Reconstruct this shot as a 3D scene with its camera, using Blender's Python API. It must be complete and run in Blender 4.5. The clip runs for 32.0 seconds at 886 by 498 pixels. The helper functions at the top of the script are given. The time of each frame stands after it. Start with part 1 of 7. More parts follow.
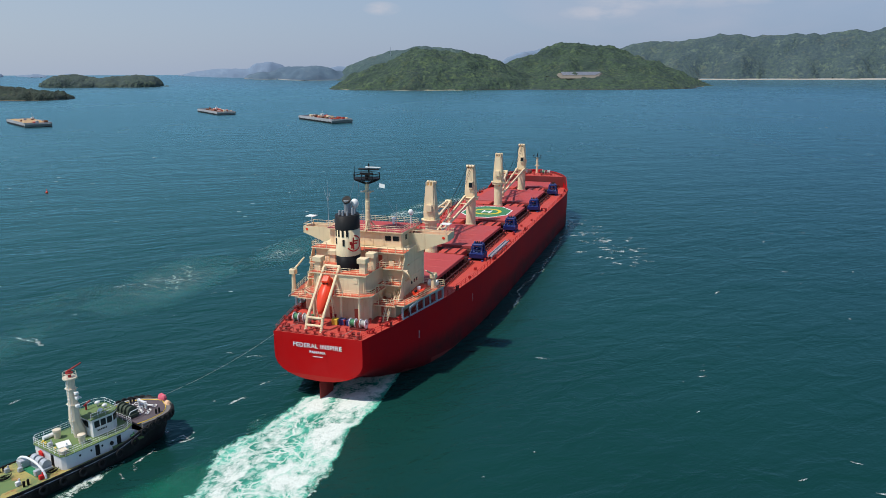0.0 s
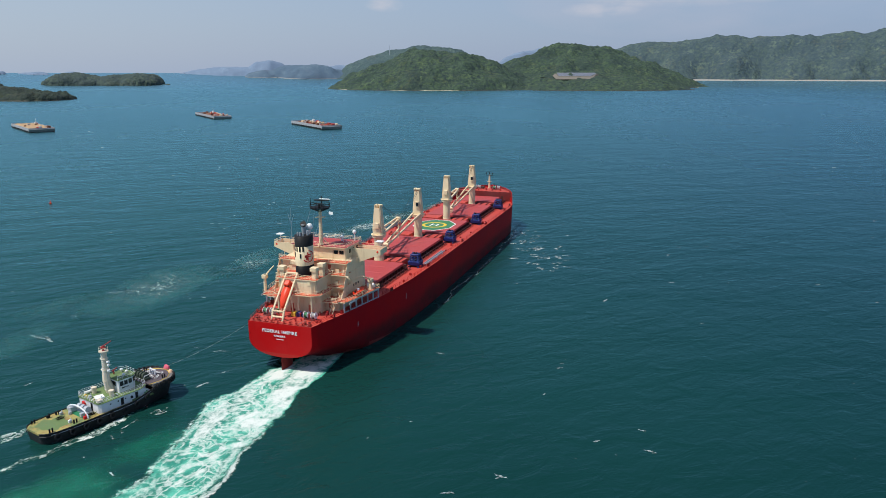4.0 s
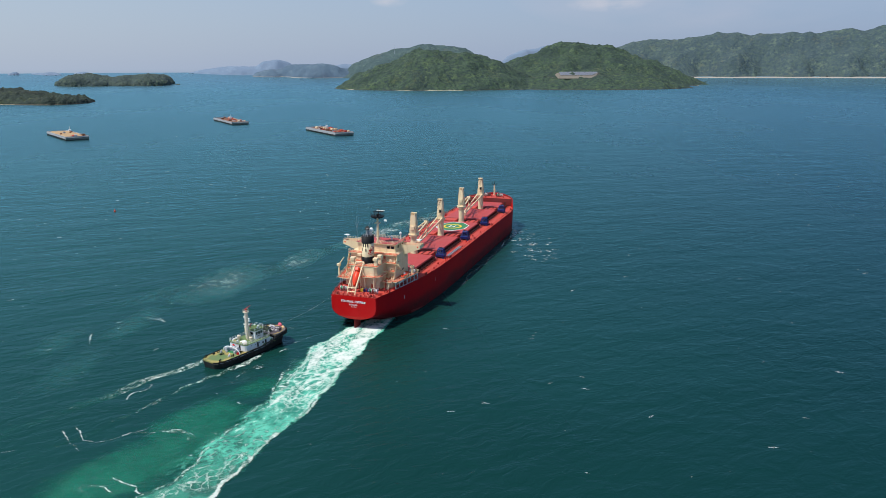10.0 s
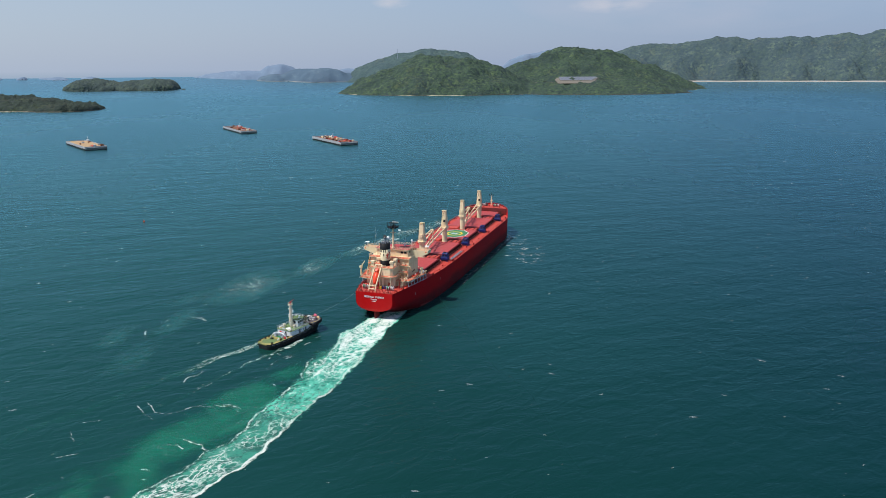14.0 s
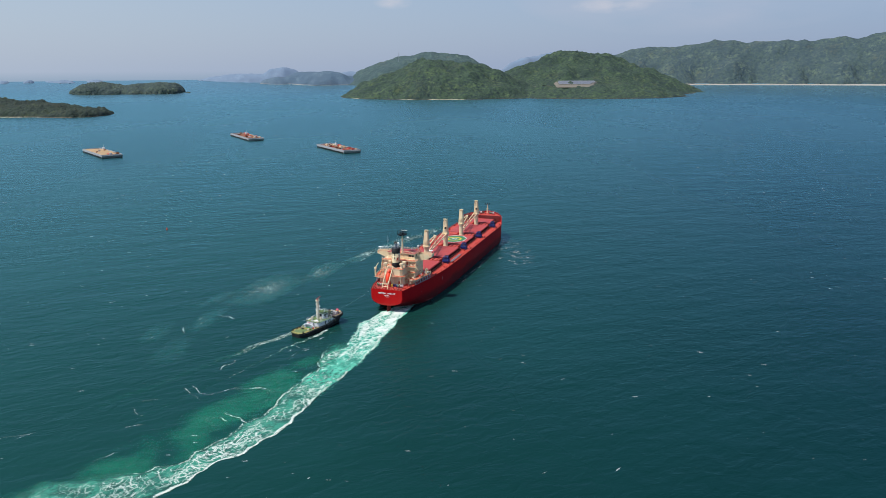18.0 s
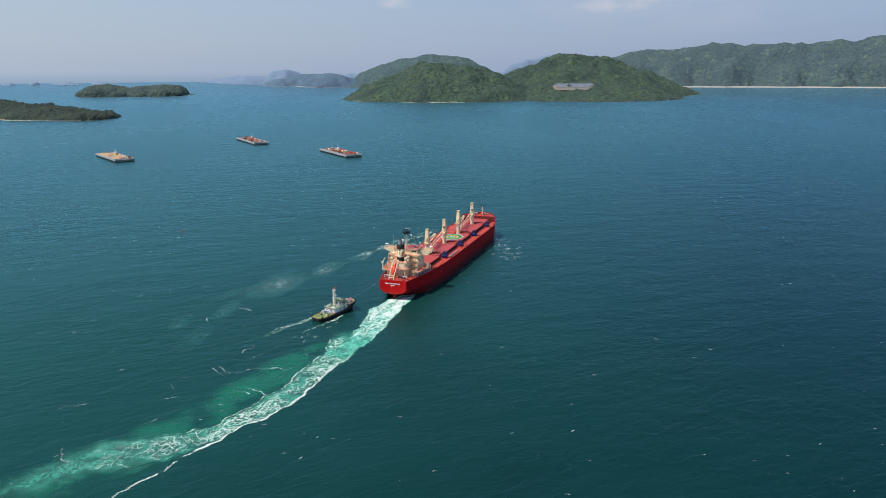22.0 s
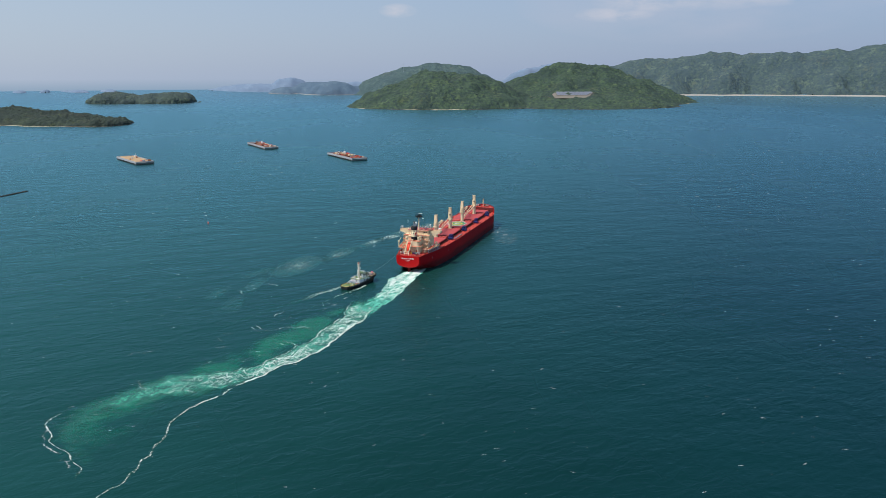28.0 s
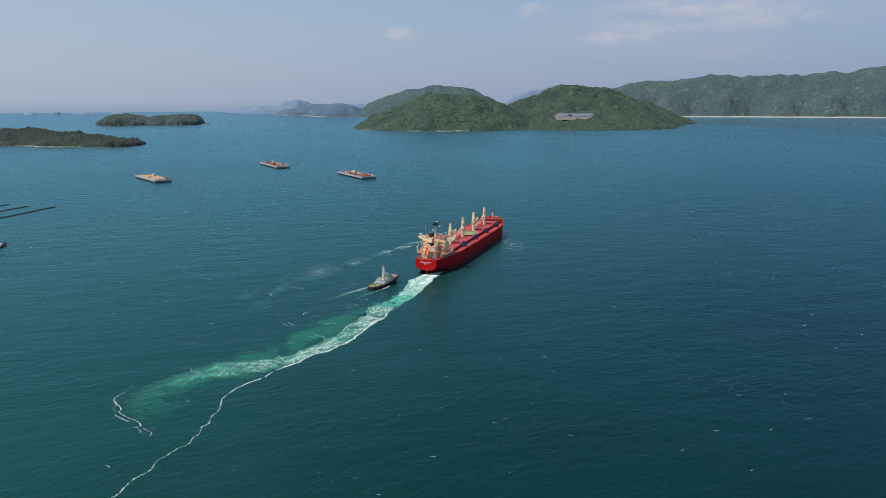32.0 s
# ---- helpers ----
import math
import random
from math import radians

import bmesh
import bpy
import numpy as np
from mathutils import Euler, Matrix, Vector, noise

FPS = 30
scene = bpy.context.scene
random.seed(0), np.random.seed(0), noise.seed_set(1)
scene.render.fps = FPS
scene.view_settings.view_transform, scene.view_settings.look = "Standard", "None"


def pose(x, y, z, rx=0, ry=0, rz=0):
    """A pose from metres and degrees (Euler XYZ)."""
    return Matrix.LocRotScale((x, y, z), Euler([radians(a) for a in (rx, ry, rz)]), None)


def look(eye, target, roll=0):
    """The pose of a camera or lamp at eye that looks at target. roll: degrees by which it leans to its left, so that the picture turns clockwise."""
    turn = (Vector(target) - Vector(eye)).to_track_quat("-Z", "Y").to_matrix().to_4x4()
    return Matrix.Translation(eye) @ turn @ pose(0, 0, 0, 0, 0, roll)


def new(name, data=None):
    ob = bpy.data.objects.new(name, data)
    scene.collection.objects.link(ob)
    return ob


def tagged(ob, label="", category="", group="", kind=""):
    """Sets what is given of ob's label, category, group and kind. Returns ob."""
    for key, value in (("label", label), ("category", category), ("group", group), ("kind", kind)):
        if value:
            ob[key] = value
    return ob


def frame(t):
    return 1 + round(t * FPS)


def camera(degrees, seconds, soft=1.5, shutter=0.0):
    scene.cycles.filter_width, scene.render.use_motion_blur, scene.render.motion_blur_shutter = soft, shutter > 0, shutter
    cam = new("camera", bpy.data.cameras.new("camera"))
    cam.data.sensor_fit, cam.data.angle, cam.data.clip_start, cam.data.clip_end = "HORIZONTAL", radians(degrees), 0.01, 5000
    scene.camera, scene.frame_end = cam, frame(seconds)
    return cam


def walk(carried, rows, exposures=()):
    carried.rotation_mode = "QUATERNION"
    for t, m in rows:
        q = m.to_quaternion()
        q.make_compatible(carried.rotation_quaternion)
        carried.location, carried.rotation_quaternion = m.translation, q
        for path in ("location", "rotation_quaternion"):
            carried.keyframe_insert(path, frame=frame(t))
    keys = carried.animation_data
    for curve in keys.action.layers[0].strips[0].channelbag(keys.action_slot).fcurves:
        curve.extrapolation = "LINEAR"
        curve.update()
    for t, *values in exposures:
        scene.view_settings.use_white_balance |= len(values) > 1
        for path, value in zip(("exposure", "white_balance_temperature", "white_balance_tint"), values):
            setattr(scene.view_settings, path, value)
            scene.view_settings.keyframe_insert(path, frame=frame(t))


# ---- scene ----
# A bulk carrier under way with a tug made fast astern, in a bay with wooded islands.

# ---- camera ----
cam = camera(62.0, 32.0, soft=0.7)
# seconds, place in metres, heading, tilt downwards and lean in degrees
FLIGHT = [
    (0, -194.3, -56.4, 53.7, 18.24, 13.26, -0.20), (1, -200.4, -64.5, 57.5, 18.30, 13.27, -0.15),
    (2, -206.9, -72.5, 61.4, 18.32, 13.29, -0.08), (3, -214.3, -80.2, 65.0, 18.34, 13.37, 0.01),
    (6, -242.9, -96.6, 72.8, 18.44, 13.78, 0.08), (7, -253.6, -99.8, 76.0, 18.52, 13.85, 0.06),
    (8, -264.3, -102.5, 79.6, 18.58, 13.89, -0.02), (9, -274.9, -105.0, 83.2, 18.66, 13.91, -0.12),
    (10, -285.5, -107.9, 86.7, 18.75, 13.87, -0.20), (11, -295.9, -111.6, 90.3, 18.84, 13.82, -0.27),
    (12, -306.3, -116.1, 94.0, 18.91, 13.78, -0.30), (13, -316.8, -120.9, 97.7, 18.94, 13.77, -0.29),
    (14, -327.7, -125.8, 101.4, 18.96, 13.75, -0.29), (17, -361.6, -141.1, 113.6, 19.06, 13.76, -0.26),
    (18, -372.0, -146.0, 117.3, 19.09, 13.73, -0.28), (19, -382.3, -150.8, 120.8, 19.12, 13.72, -0.28),
    (20, -392.4, -155.9, 124.1, 19.16, 13.70, -0.27), (21, -402.6, -161.0, 126.6, 19.18, 13.66, -0.27),
    (22, -413.1, -166.4, 128.1, 19.21, 13.70, -0.25), (23, -423.8, -171.6, 128.8, 19.22, 13.74, -0.25),
    (24, -434.5, -176.3, 129.2, 19.23, 13.80, -0.20), (25, -445.1, -180.9, 129.5, 19.27, 13.67, -0.18),
    (28, -477.5, -192.4, 129.5, 19.41, 13.11, -0.18), (29, -488.3, -195.1, 129.6, 19.44, 13.00, -0.16),
    (30, -499.2, -197.5, 129.7, 19.49, 12.50, -0.15), (31, -510.1, -199.7, 129.5, 19.54, 12.01, -0.16),
    (32, -521.1, -201.9, 129.3, 19.61, 11.47, -0.20)]
walk(cam, [(t, pose(x, y, z, 90 - tilt, 0, head - 90) @ pose(0, 0, 0, 0, 0, lean)) for t, x, y, z, head, tilt, lean in FLIGHT],
     [(0, -0.05), (3, -0.03), (7, 0.04), (28, 0.06), (29, 0.06), (30, -0.03), (31, -0.12), (32, -0.07)])

# ---- light ----
SUN = Vector((-0.35, 0.33, 0.88)).normalized()
world = bpy.data.worlds.new("sky")
scene.world = world
world.use_nodes = True
wt = world.node_tree
wt.nodes.clear()


def wnode(kind, **values):
    n = wt.nodes.new(kind)
    for key, v in values.items():
        n.inputs[key].default_value = v
    return n


sky = wt.nodes.new("ShaderNodeTexSky")
sky.sky_type, sky.sun_disc = "NISHITA", False
sky.sun_elevation = math.asin(SUN.z)
sky.sun_rotation = math.atan2(SUN.x, SUN.y)
sky.altitude, sky.air_density, sky.dust_density, sky.ozone_density = 60, 1.0, 0.6, 2.5
wcoord = wt.nodes.new("ShaderNodeTexCoord")
wxyz = wt.nodes.new("ShaderNodeSeparateXYZ")
wt.links.new(wcoord.outputs["Generated"], wxyz.inputs[0])


def wmath(op, a, b=None, clamp=False):
    n = wt.nodes.new("ShaderNodeMath")
    n.operation, n.use_clamp = op, clamp
    for i, v in enumerate((a, b)):
        if v is None:
            continue
        if isinstance(v, (int, float)):
            n.inputs[i].default_value = v
        else:
            wt.links.new(v, n.inputs[i])
    return n.outputs[0]


def wmix(fac, a, b):
    n = wt.nodes.new("ShaderNodeMix")
    n.data_type = "RGBA"
    wt.links.new(fac, n.inputs[0])
    for i, v in ((6, a), (7, b)):
        if isinstance(v, tuple):
            n.inputs[i].default_value = v
        else:
            wt.links.new(v, n.inputs[i])
    return n.outputs[2]


# haze low over the sea, thin cloud banks, and the far water under the horizon
haze = wmath("POWER", wmath("SUBTRACT", 1.0, wmath("ABSOLUTE", wxyz.outputs[2]), True), 2.6)
# the haze is brighter on the sun's side
away = wmath("ADD", wmath("SUBTRACT", wmath("MULTIPLY", wxyz.outputs[0], 0.33), wmath("MULTIPLY", wxyz.outputs[1], 0.95)), 0.5, True)
hazed = wmix(wmath("MULTIPLY", haze, 0.92), sky.outputs[0], wmix(away, (2.95, 3.55, 4.62, 1), (1.72, 2.36, 3.85, 1)))
cloud_noise = wnode("ShaderNodeTexNoise", Scale=14.0, Detail=7.0, Roughness=0.62)
cmap = wnode("ShaderNodeMapping", Scale=(1.0, 1.0, 3.2))
wt.links.new(wcoord.outputs["Generated"], cmap.inputs[0])
wt.links.new(cmap.outputs[0], cloud_noise.inputs[0])


def cloud_bank(azimuth, elevation, wide, tall):
    """How far inside a bank of cloud a direction lies, 0 to 1."""
    a, e = radians(azimuth), radians(elevation)
    side = wmath("DIVIDE", wmath("SUBTRACT", wmath("MULTIPLY", wxyz.outputs[1], math.cos(a)), wmath("MULTIPLY", wxyz.outputs[0], math.sin(a))), radians(wide))
    up = wmath("DIVIDE", wmath("SUBTRACT", wxyz.outputs[2], math.sin(e)), radians(tall))
    ahead = wmath("GREATER_THAN", wmath("ADD", wmath("MULTIPLY", wxyz.outputs[0], math.cos(a)), wmath("MULTIPLY", wxyz.outputs[1], math.sin(a))), 0.0)
    r = wmath("ADD", wmath("MULTIPLY", side, side), wmath("MULTIPLY", up, up))
    return wmath("MULTIPLY", wmath("SUBTRACT", 1.0, r, True), ahead)


banks = None
for bank in ((22.7, 4.8, 1.5, 0.55), (12.8, 6.4, 1.4, 0.7), (6.8, 4.4, 3.0, 0.6), (0.8, 6.0, 8.2, 1.55), (5.0, 5.3, 3.6, 0.9), (-4.0, 5.6, 3.6, 1.0)):
    one = cloud_bank(*bank)
    banks = one if banks is None else wmath("MAXIMUM", banks, one)
cloudy = wmath("MULTIPLY", banks, wmath("MULTIPLY", wmath("SUBTRACT", cloud_noise.outputs[0], 0.37, True), 4.0), True)
veil_noise = wnode("ShaderNodeTexNoise", Scale=7.0, Detail=5.0, Roughness=0.55)
wt.links.new(cmap.outputs[0], veil_noise.inputs[0])
veil = None
for bank in ((1.0, 5.2, 13.0, 3.0), (-14.0, 6.4, 11.0, 3.2)):
    one = cloud_bank(*bank)
    veil = one if veil is None else wmath("MAXIMUM", veil, one)
veil = wmath("MULTIPLY", wmath("POWER", veil, 0.6), wmath("MULTIPLY", wmath("SUBTRACT", veil_noise.outputs[0], 0.30, True), 2.6), True)
veiled = wmix(wmath("MULTIPLY", veil, 0.42), hazed, (3.7, 3.85, 4.7, 1))
clouded = wmix(wmath("MULTIPLY", cloudy, 0.66), veiled, (4.5, 4.55, 5.1, 1))
under = wmath("MULTIPLY", wmath("SUBTRACT", -0.001, wxyz.outputs[2]), 62.0, True)
whole = wmix(under, clouded, (1.85, 2.68, 3.65, 1))
wback = wnode("ShaderNodeBackground", Strength=0.129)
wt.links.new(whole, wback.inputs[0])
wout = wt.nodes.new("ShaderNodeOutputWorld")
wt.links.new(wback.outputs[0], wout.inputs[0])

sun = new("sun", bpy.data.lights.new("sun", "SUN"))
sun.data.energy, sun.data.angle, sun.data.color = 4.2, radians(1.4), (1.0, 0.955, 0.88)
sun.matrix_world = look((0, 0, 300), Vector((0, 0, 300)) - SUN)


# ---- materials ----
class Nodes:
    """A short hand for building a material's node tree."""

    def __init__(self, name, coords="Object"):
        self.mat = bpy.data.materials.new(name)
        self.mat.use_nodes = True
        self.tree = self.mat.node_tree
        self.bsdf = self.tree.nodes["Principled BSDF"]
        self.coord = self.tree.nodes.new("ShaderNodeTexCoord").outputs[coords]

    def put(self, value, socket):
        if hasattr(value, "is_output"):
            self.tree.links.new(value, socket)
        elif value is not None:
            socket.default_value = value

    def noise(self, scale, detail=4.0, rough=0.55, stretch=None, warp=0.0, turn=0.0):
        vec = self.coord
        if stretch:
            m = self.tree.nodes.new("ShaderNodeMapping")
            m.vector_type = "TEXTURE"
            m.inputs["Scale"].default_value = [1.0 / a for a in stretch]
            m.inputs["Rotation"].default_value = (0, 0, turn)
            self.put(vec, m.inputs[0])
            vec = m.outputs[0]
        n = self.tree.nodes.new("ShaderNodeTexNoise")
        for key, v in (("Scale", scale), ("Detail", detail), ("Roughness", rough), ("Distortion", warp)):
            n.inputs[key].default_value = v
        self.put(vec, n.inputs["Vector"])
        return n.outputs[0]

    def cells(self, scale, stretch=None, feature="F1", warp=None, warp_size=0.0):
        vec = self.coord
        if stretch:
            m = self.tree.nodes.new("ShaderNodeMapping")
            m.inputs["Scale"].default_value = stretch
            self.put(vec, m.inputs[0])
            vec = m.outputs[0]
        if warp is not None:
            add = self.tree.nodes.new("ShaderNodeVectorMath")
            add.operation = "MULTIPLY_ADD"
            self.put(warp, add.inputs[0])
            add.inputs[1].default_value = (warp_size, warp_size, 0)
            self.put(vec, add.inputs[2])
            vec = add.outputs[0]
        n = self.tree.nodes.new("ShaderNodeTexVoronoi")
        n.feature = feature
        n.inputs["Scale"].default_value = scale
        self.put(vec, n.inputs["Vector"])
        return n.outputs["Distance"]

    def net(self, scale, warp, warp_scale, stretch=(1.0, 1.0, 1.0)):
        """Distance to the walls of cells that a noise has pulled out of shape."""
        pull = self.tree.nodes.new("ShaderNodeTexNoise")
        pull.inputs["Scale"].default_value, pull.inputs["Detail"].default_value = warp_scale, 4.0
        self.put(self.coord, pull.inputs["Vector"])
        add = self.tree.nodes.new("ShaderNodeVectorMath")
        add.operation = "MULTIPLY_ADD"
        self.put(pull.outputs["Color"], add.inputs[0])
        add.inputs[1].default_value = (warp, warp, 0)
        self.put(self.coord, add.inputs[2])
        m = self.tree.nodes.new("ShaderNodeMapping")
        m.inputs["Scale"].default_value = stretch
        self.put(add.outputs[0], m.inputs[0])
        n = self.tree.nodes.new("ShaderNodeTexVoronoi")
        n.voronoi_dimensions, n.feature = "2D", "DISTANCE_TO_EDGE"
        n.inputs["Scale"].default_value = scale
        self.put(m.outputs[0], n.inputs["Vector"])
        return n.outputs["Distance"]

    def calc(self, op, a, b=0.0, clamp=False):
        n = self.tree.nodes.new("ShaderNodeMath")
        n.operation, n.use_clamp = op, clamp
        self.put(a, n.inputs[0])
        self.put(b, n.inputs[1])
        return n.outputs[0]

    def ramp(self, value, low, high):
        n = self.tree.nodes.new("ShaderNodeMapRange")
        n.interpolation_type = "SMOOTHSTEP"
        self.put(value, n.inputs[0])
        n.inputs[1].default_value, n.inputs[2].default_value = low, high
        return n.outputs[0]

    def mix(self, fac, a, b, blend="MIX"):
        n = self.tree.nodes.new("ShaderNodeMix")
        n.data_type, n.blend_type = "RGBA", blend
        self.put(fac, n.inputs[0])
        for i, v in ((6, a), (7, b)):
            self.put((*v, 1) if isinstance(v, tuple) and len(v) == 3 else v, n.inputs[i])
        return n.outputs[2]

    def bump(self, height, strength, distance, normal=None):
        n = self.tree.nodes.new("ShaderNodeBump")
        n.inputs["Distance"].default_value = distance
        self.put(strength, n.inputs["Strength"])
        self.put(height, n.inputs["Height"])
        if normal is not None:
            self.put(normal, n.inputs["Normal"])
        return n.outputs[0]

    def attr(self, name):
        n = self.tree.nodes.new("ShaderNodeAttribute")
        n.attribute_name = name
        return n.outputs["Fac"]

    def axis(self, i):
        n = self.tree.nodes.new("ShaderNodeSeparateXYZ")
        self.put(self.coord, n.inputs[0])
        return n.outputs[i]

    def done(self, color=None, rough=None, metal=None, normal=None, alpha=None, emission=None, glow=None, ior=None):
        for key, v in (("Base Color", color), ("Roughness", rough), ("Metallic", metal), ("Normal", normal), ("Alpha", alpha), ("Emission Color", emission), ("Emission Strength", glow), ("IOR", ior)):
            if v is not None:
                self.put((*v, 1) if isinstance(v, tuple) and len(v) == 3 else v, self.bsdf.inputs[key])
        return self.mat


def paint(name, color, worn, rough=0.5, metal=0.0, stain=0.35, size=1.0, relief=0.02, streaks=False, shine=0.25):
    """Ship's paint: a colour with broad fading, stains or rust streaks, and a fine relief."""
    k = Nodes(name)
    broad = k.noise(0.09 / size, 5, 0.6)
    fine = k.noise(1.1 / size, 6, 0.65, stretch=(1, 1, 0.12) if streaks else None)
    c = k.mix(k.ramp(broad, 0.35, 0.72), color, tuple(0.86 * a + 0.02 for a in color))
    c = k.mix(k.calc("MULTIPLY", k.ramp(fine, 0.52, 0.80), stain), c, worn)
    n = k.bump(k.noise(2.4 / size, 5), 0.25, relief)
    k.bsdf.inputs["Specular IOR Level"].default_value = shine
    return k.done(c, k.calc("ADD", k.calc("MULTIPLY", fine, 0.25), rough - 0.1), metal, n)


HULL_RED = paint("hull_red_paint", (0.46, 0.005, 0.006), (0.24, 0.008, 0.008), 0.55, stain=0.45, size=2.5, streaks=True, shine=0.03)


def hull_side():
    """Bright red topsides worn over darker antifouling; shade and dark water's reflection are painted into the lower
    side.
    """
    k = Nodes("hull_side_paint_and_shade")
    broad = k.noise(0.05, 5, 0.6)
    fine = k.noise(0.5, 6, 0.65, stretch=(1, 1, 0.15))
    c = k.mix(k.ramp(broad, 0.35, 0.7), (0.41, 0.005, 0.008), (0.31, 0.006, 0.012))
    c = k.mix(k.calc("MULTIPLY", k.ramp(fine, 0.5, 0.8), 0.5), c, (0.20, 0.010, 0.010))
    # darker towards the waterline: old antifouling, with the low side's shade painted in
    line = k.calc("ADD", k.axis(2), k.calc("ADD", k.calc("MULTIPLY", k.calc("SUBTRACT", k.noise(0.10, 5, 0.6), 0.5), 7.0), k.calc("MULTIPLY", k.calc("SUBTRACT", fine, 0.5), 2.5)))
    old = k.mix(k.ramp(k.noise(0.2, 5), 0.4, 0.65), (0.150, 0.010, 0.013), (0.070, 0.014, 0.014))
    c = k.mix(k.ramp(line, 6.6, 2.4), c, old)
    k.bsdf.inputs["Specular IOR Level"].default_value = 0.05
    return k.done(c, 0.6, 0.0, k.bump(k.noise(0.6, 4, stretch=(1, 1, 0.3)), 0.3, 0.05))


HULL_SIDE = hull_side()
BOOT_RED = paint("antifouling", (0.20, 0.018, 0.014), (0.12, 0.03, 0.02), 0.6, stain=0.5)
DECK_RED = paint("deck_red_paint", (0.52, 0.062, 0.043), (0.27, 0.07, 0.05), 0.6, stain=0.5)
HATCH_RED = paint("hatch_red_paint", (0.42, 0.058, 0.058), (0.33, 0.08, 0.07), 0.55, stain=0.4)
COAMING = paint("coaming_dark_red", (0.060, 0.014, 0.013), (0.03, 0.014, 0.013), 0.6, stain=0.6)
CREAM = paint("cream_paint", (0.79, 0.635, 0.405), (0.40, 0.23, 0.11), 0.5, stain=0.7, streaks=True)
ORANGE_DECK = paint("orange_deck_paint", (0.58, 0.12, 0.06), (0.35, 0.10, 0.06), 0.6)
BLACK = paint("black_paint", (0.006, 0.006, 0.007), (0.018, 0.016, 0.015), 0.5, shine=0.12)
WHITE = paint("white_paint", (0.80, 0.80, 0.78), (0.5, 0.45, 0.38), 0.4, stain=0.25)
BLUE = paint("grab_blue_paint", (0.010, 0.026, 0.15), (0.008, 0.012, 0.04), 0.45)
GREEN = paint("green_paint", (0.045, 0.20, 0.085), (0.10, 0.20, 0.10), 0.55)
YELLOW = paint("yellow_paint", (0.72, 0.50, 0.04), (0.5, 0.32, 0.06), 0.5)
ORANGE = paint("rescue_orange", (0.80, 0.05, 0.012), (0.6, 0.06, 0.03), 0.35, stain=0.2)
STEEL = paint("galvanised_steel", (0.45, 0.48, 0.52), (0.25, 0.25, 0.26), 0.45, metal=0.3)
PIPE_GREY = paint("pipe_grey", (0.30, 0.31, 0.33), (0.10, 0.09, 0.09), 0.5, stain=0.6, size=0.3)
TRANSOM_RED = paint("worn_transom", (0.40, 0.022, 0.018), (0.26, 0.035, 0.028), 0.6, stain=0.6, shine=0.1)
LINING = paint("bulwark_inner_paint", (0.17, 0.021, 0.020), (0.10, 0.022, 0.02), 0.6, stain=0.6)
FITTING_RED = paint("fitting_red", (0.34, 0.022, 0.020), (0.16, 0.03, 0.025), 0.6, stain=0.5, size=0.4)
RED_TRIM = paint("red_trim", (0.62, 0.02, 0.02), (0.35, 0.03, 0.03), 0.45)
GLASS = Nodes("dark_window_glass").done((0.012, 0.016, 0.02), 0.08, 0.0)
ROPE = paint("rope", (0.36, 0.35, 0.32), (0.25, 0.24, 0.22), 0.8)


# ---- building helpers ----
def mesh_of(name, bm, mats):
    me = bpy.data.meshes.new(name)
    bm.to_mesh(me)
    bm.free()
    for m in mats if isinstance(mats, (list, tuple)) else [mats]:
        me.materials.append(m)
    return me


def part(name, bm, mats, parent, label="", smooth=False):
    """Links a bmesh as one mesh object under a thing or a part."""
    me = mesh_of(name, bm, mats)
    if smooth:
        me.shade_smooth()
    ob = new(name, me)
    ob.parent = parent
    if label:
        ob["label"] = label
    return ob


def reuse(name, ob, parent, m, label=""):
    """One more object on the same mesh."""
    o = new(name, ob.data)
    o.parent, o.matrix_local = parent, m
    if label:
        o["label"] = label
    return o


def box(bm, x0, x1, y0, y1, z0, z1, bevel=0.0, mat=0):
    r = bmesh.ops.create_cube(bm, size=1.0, matrix=Matrix.Translation(((x0 + x1) / 2, (y0 + y1) / 2, (z0 + z1) / 2)) @ Matrix.Diagonal((x1 - x0, y1 - y0, z1 - z0, 1)))
    fs = {f for v in r["verts"] for f in v.link_faces}
    for f in fs:
        f.material_index = mat
    if bevel:
        bmesh.ops.bevel(bm, geom=list({e for f in fs for e in f.edges}), offset=bevel, segments=1, affect="EDGES")
    return r["verts"]


def rod(bm, a, b, r0, r1=None, seg=8, mat=0, caps=True):
    """A round bar or cone from a to b."""
    a, b = Vector(a), Vector(b)
    d = b - a
    if d.length < 1e-6:
        return
    m = Matrix.Translation((a + b) / 2) @ d.to_track_quat("Z", "Y").to_matrix().to_4x4()
    r = bmesh.ops.create_cone(bm, cap_ends=caps, segments=seg, radius1=r0, radius2=r0 if r1 is None else r1, depth=d.length, matrix=m)
    if mat:
        for f in {f for v in r["verts"] for f in v.link_faces}:
            f.material_index = mat


def run(bm, points, r, seg=6, mat=0):
    for a, b in zip(points, points[1:]):
        rod(bm, a, b, r, seg=seg, mat=mat)


def ball(bm, c, r, squash=(1, 1, 1), seg=12, mat=0):
    res = bmesh.ops.create_uvsphere(bm, u_segments=seg, v_segments=max(6, seg // 2 + 2), radius=r, matrix=Matrix.Translation(c) @ Matrix.Diagonal((*squash, 1)))
    if mat:
        for f in {f for v in res["verts"] for f in v.link_faces}:
            f.material_index = mat


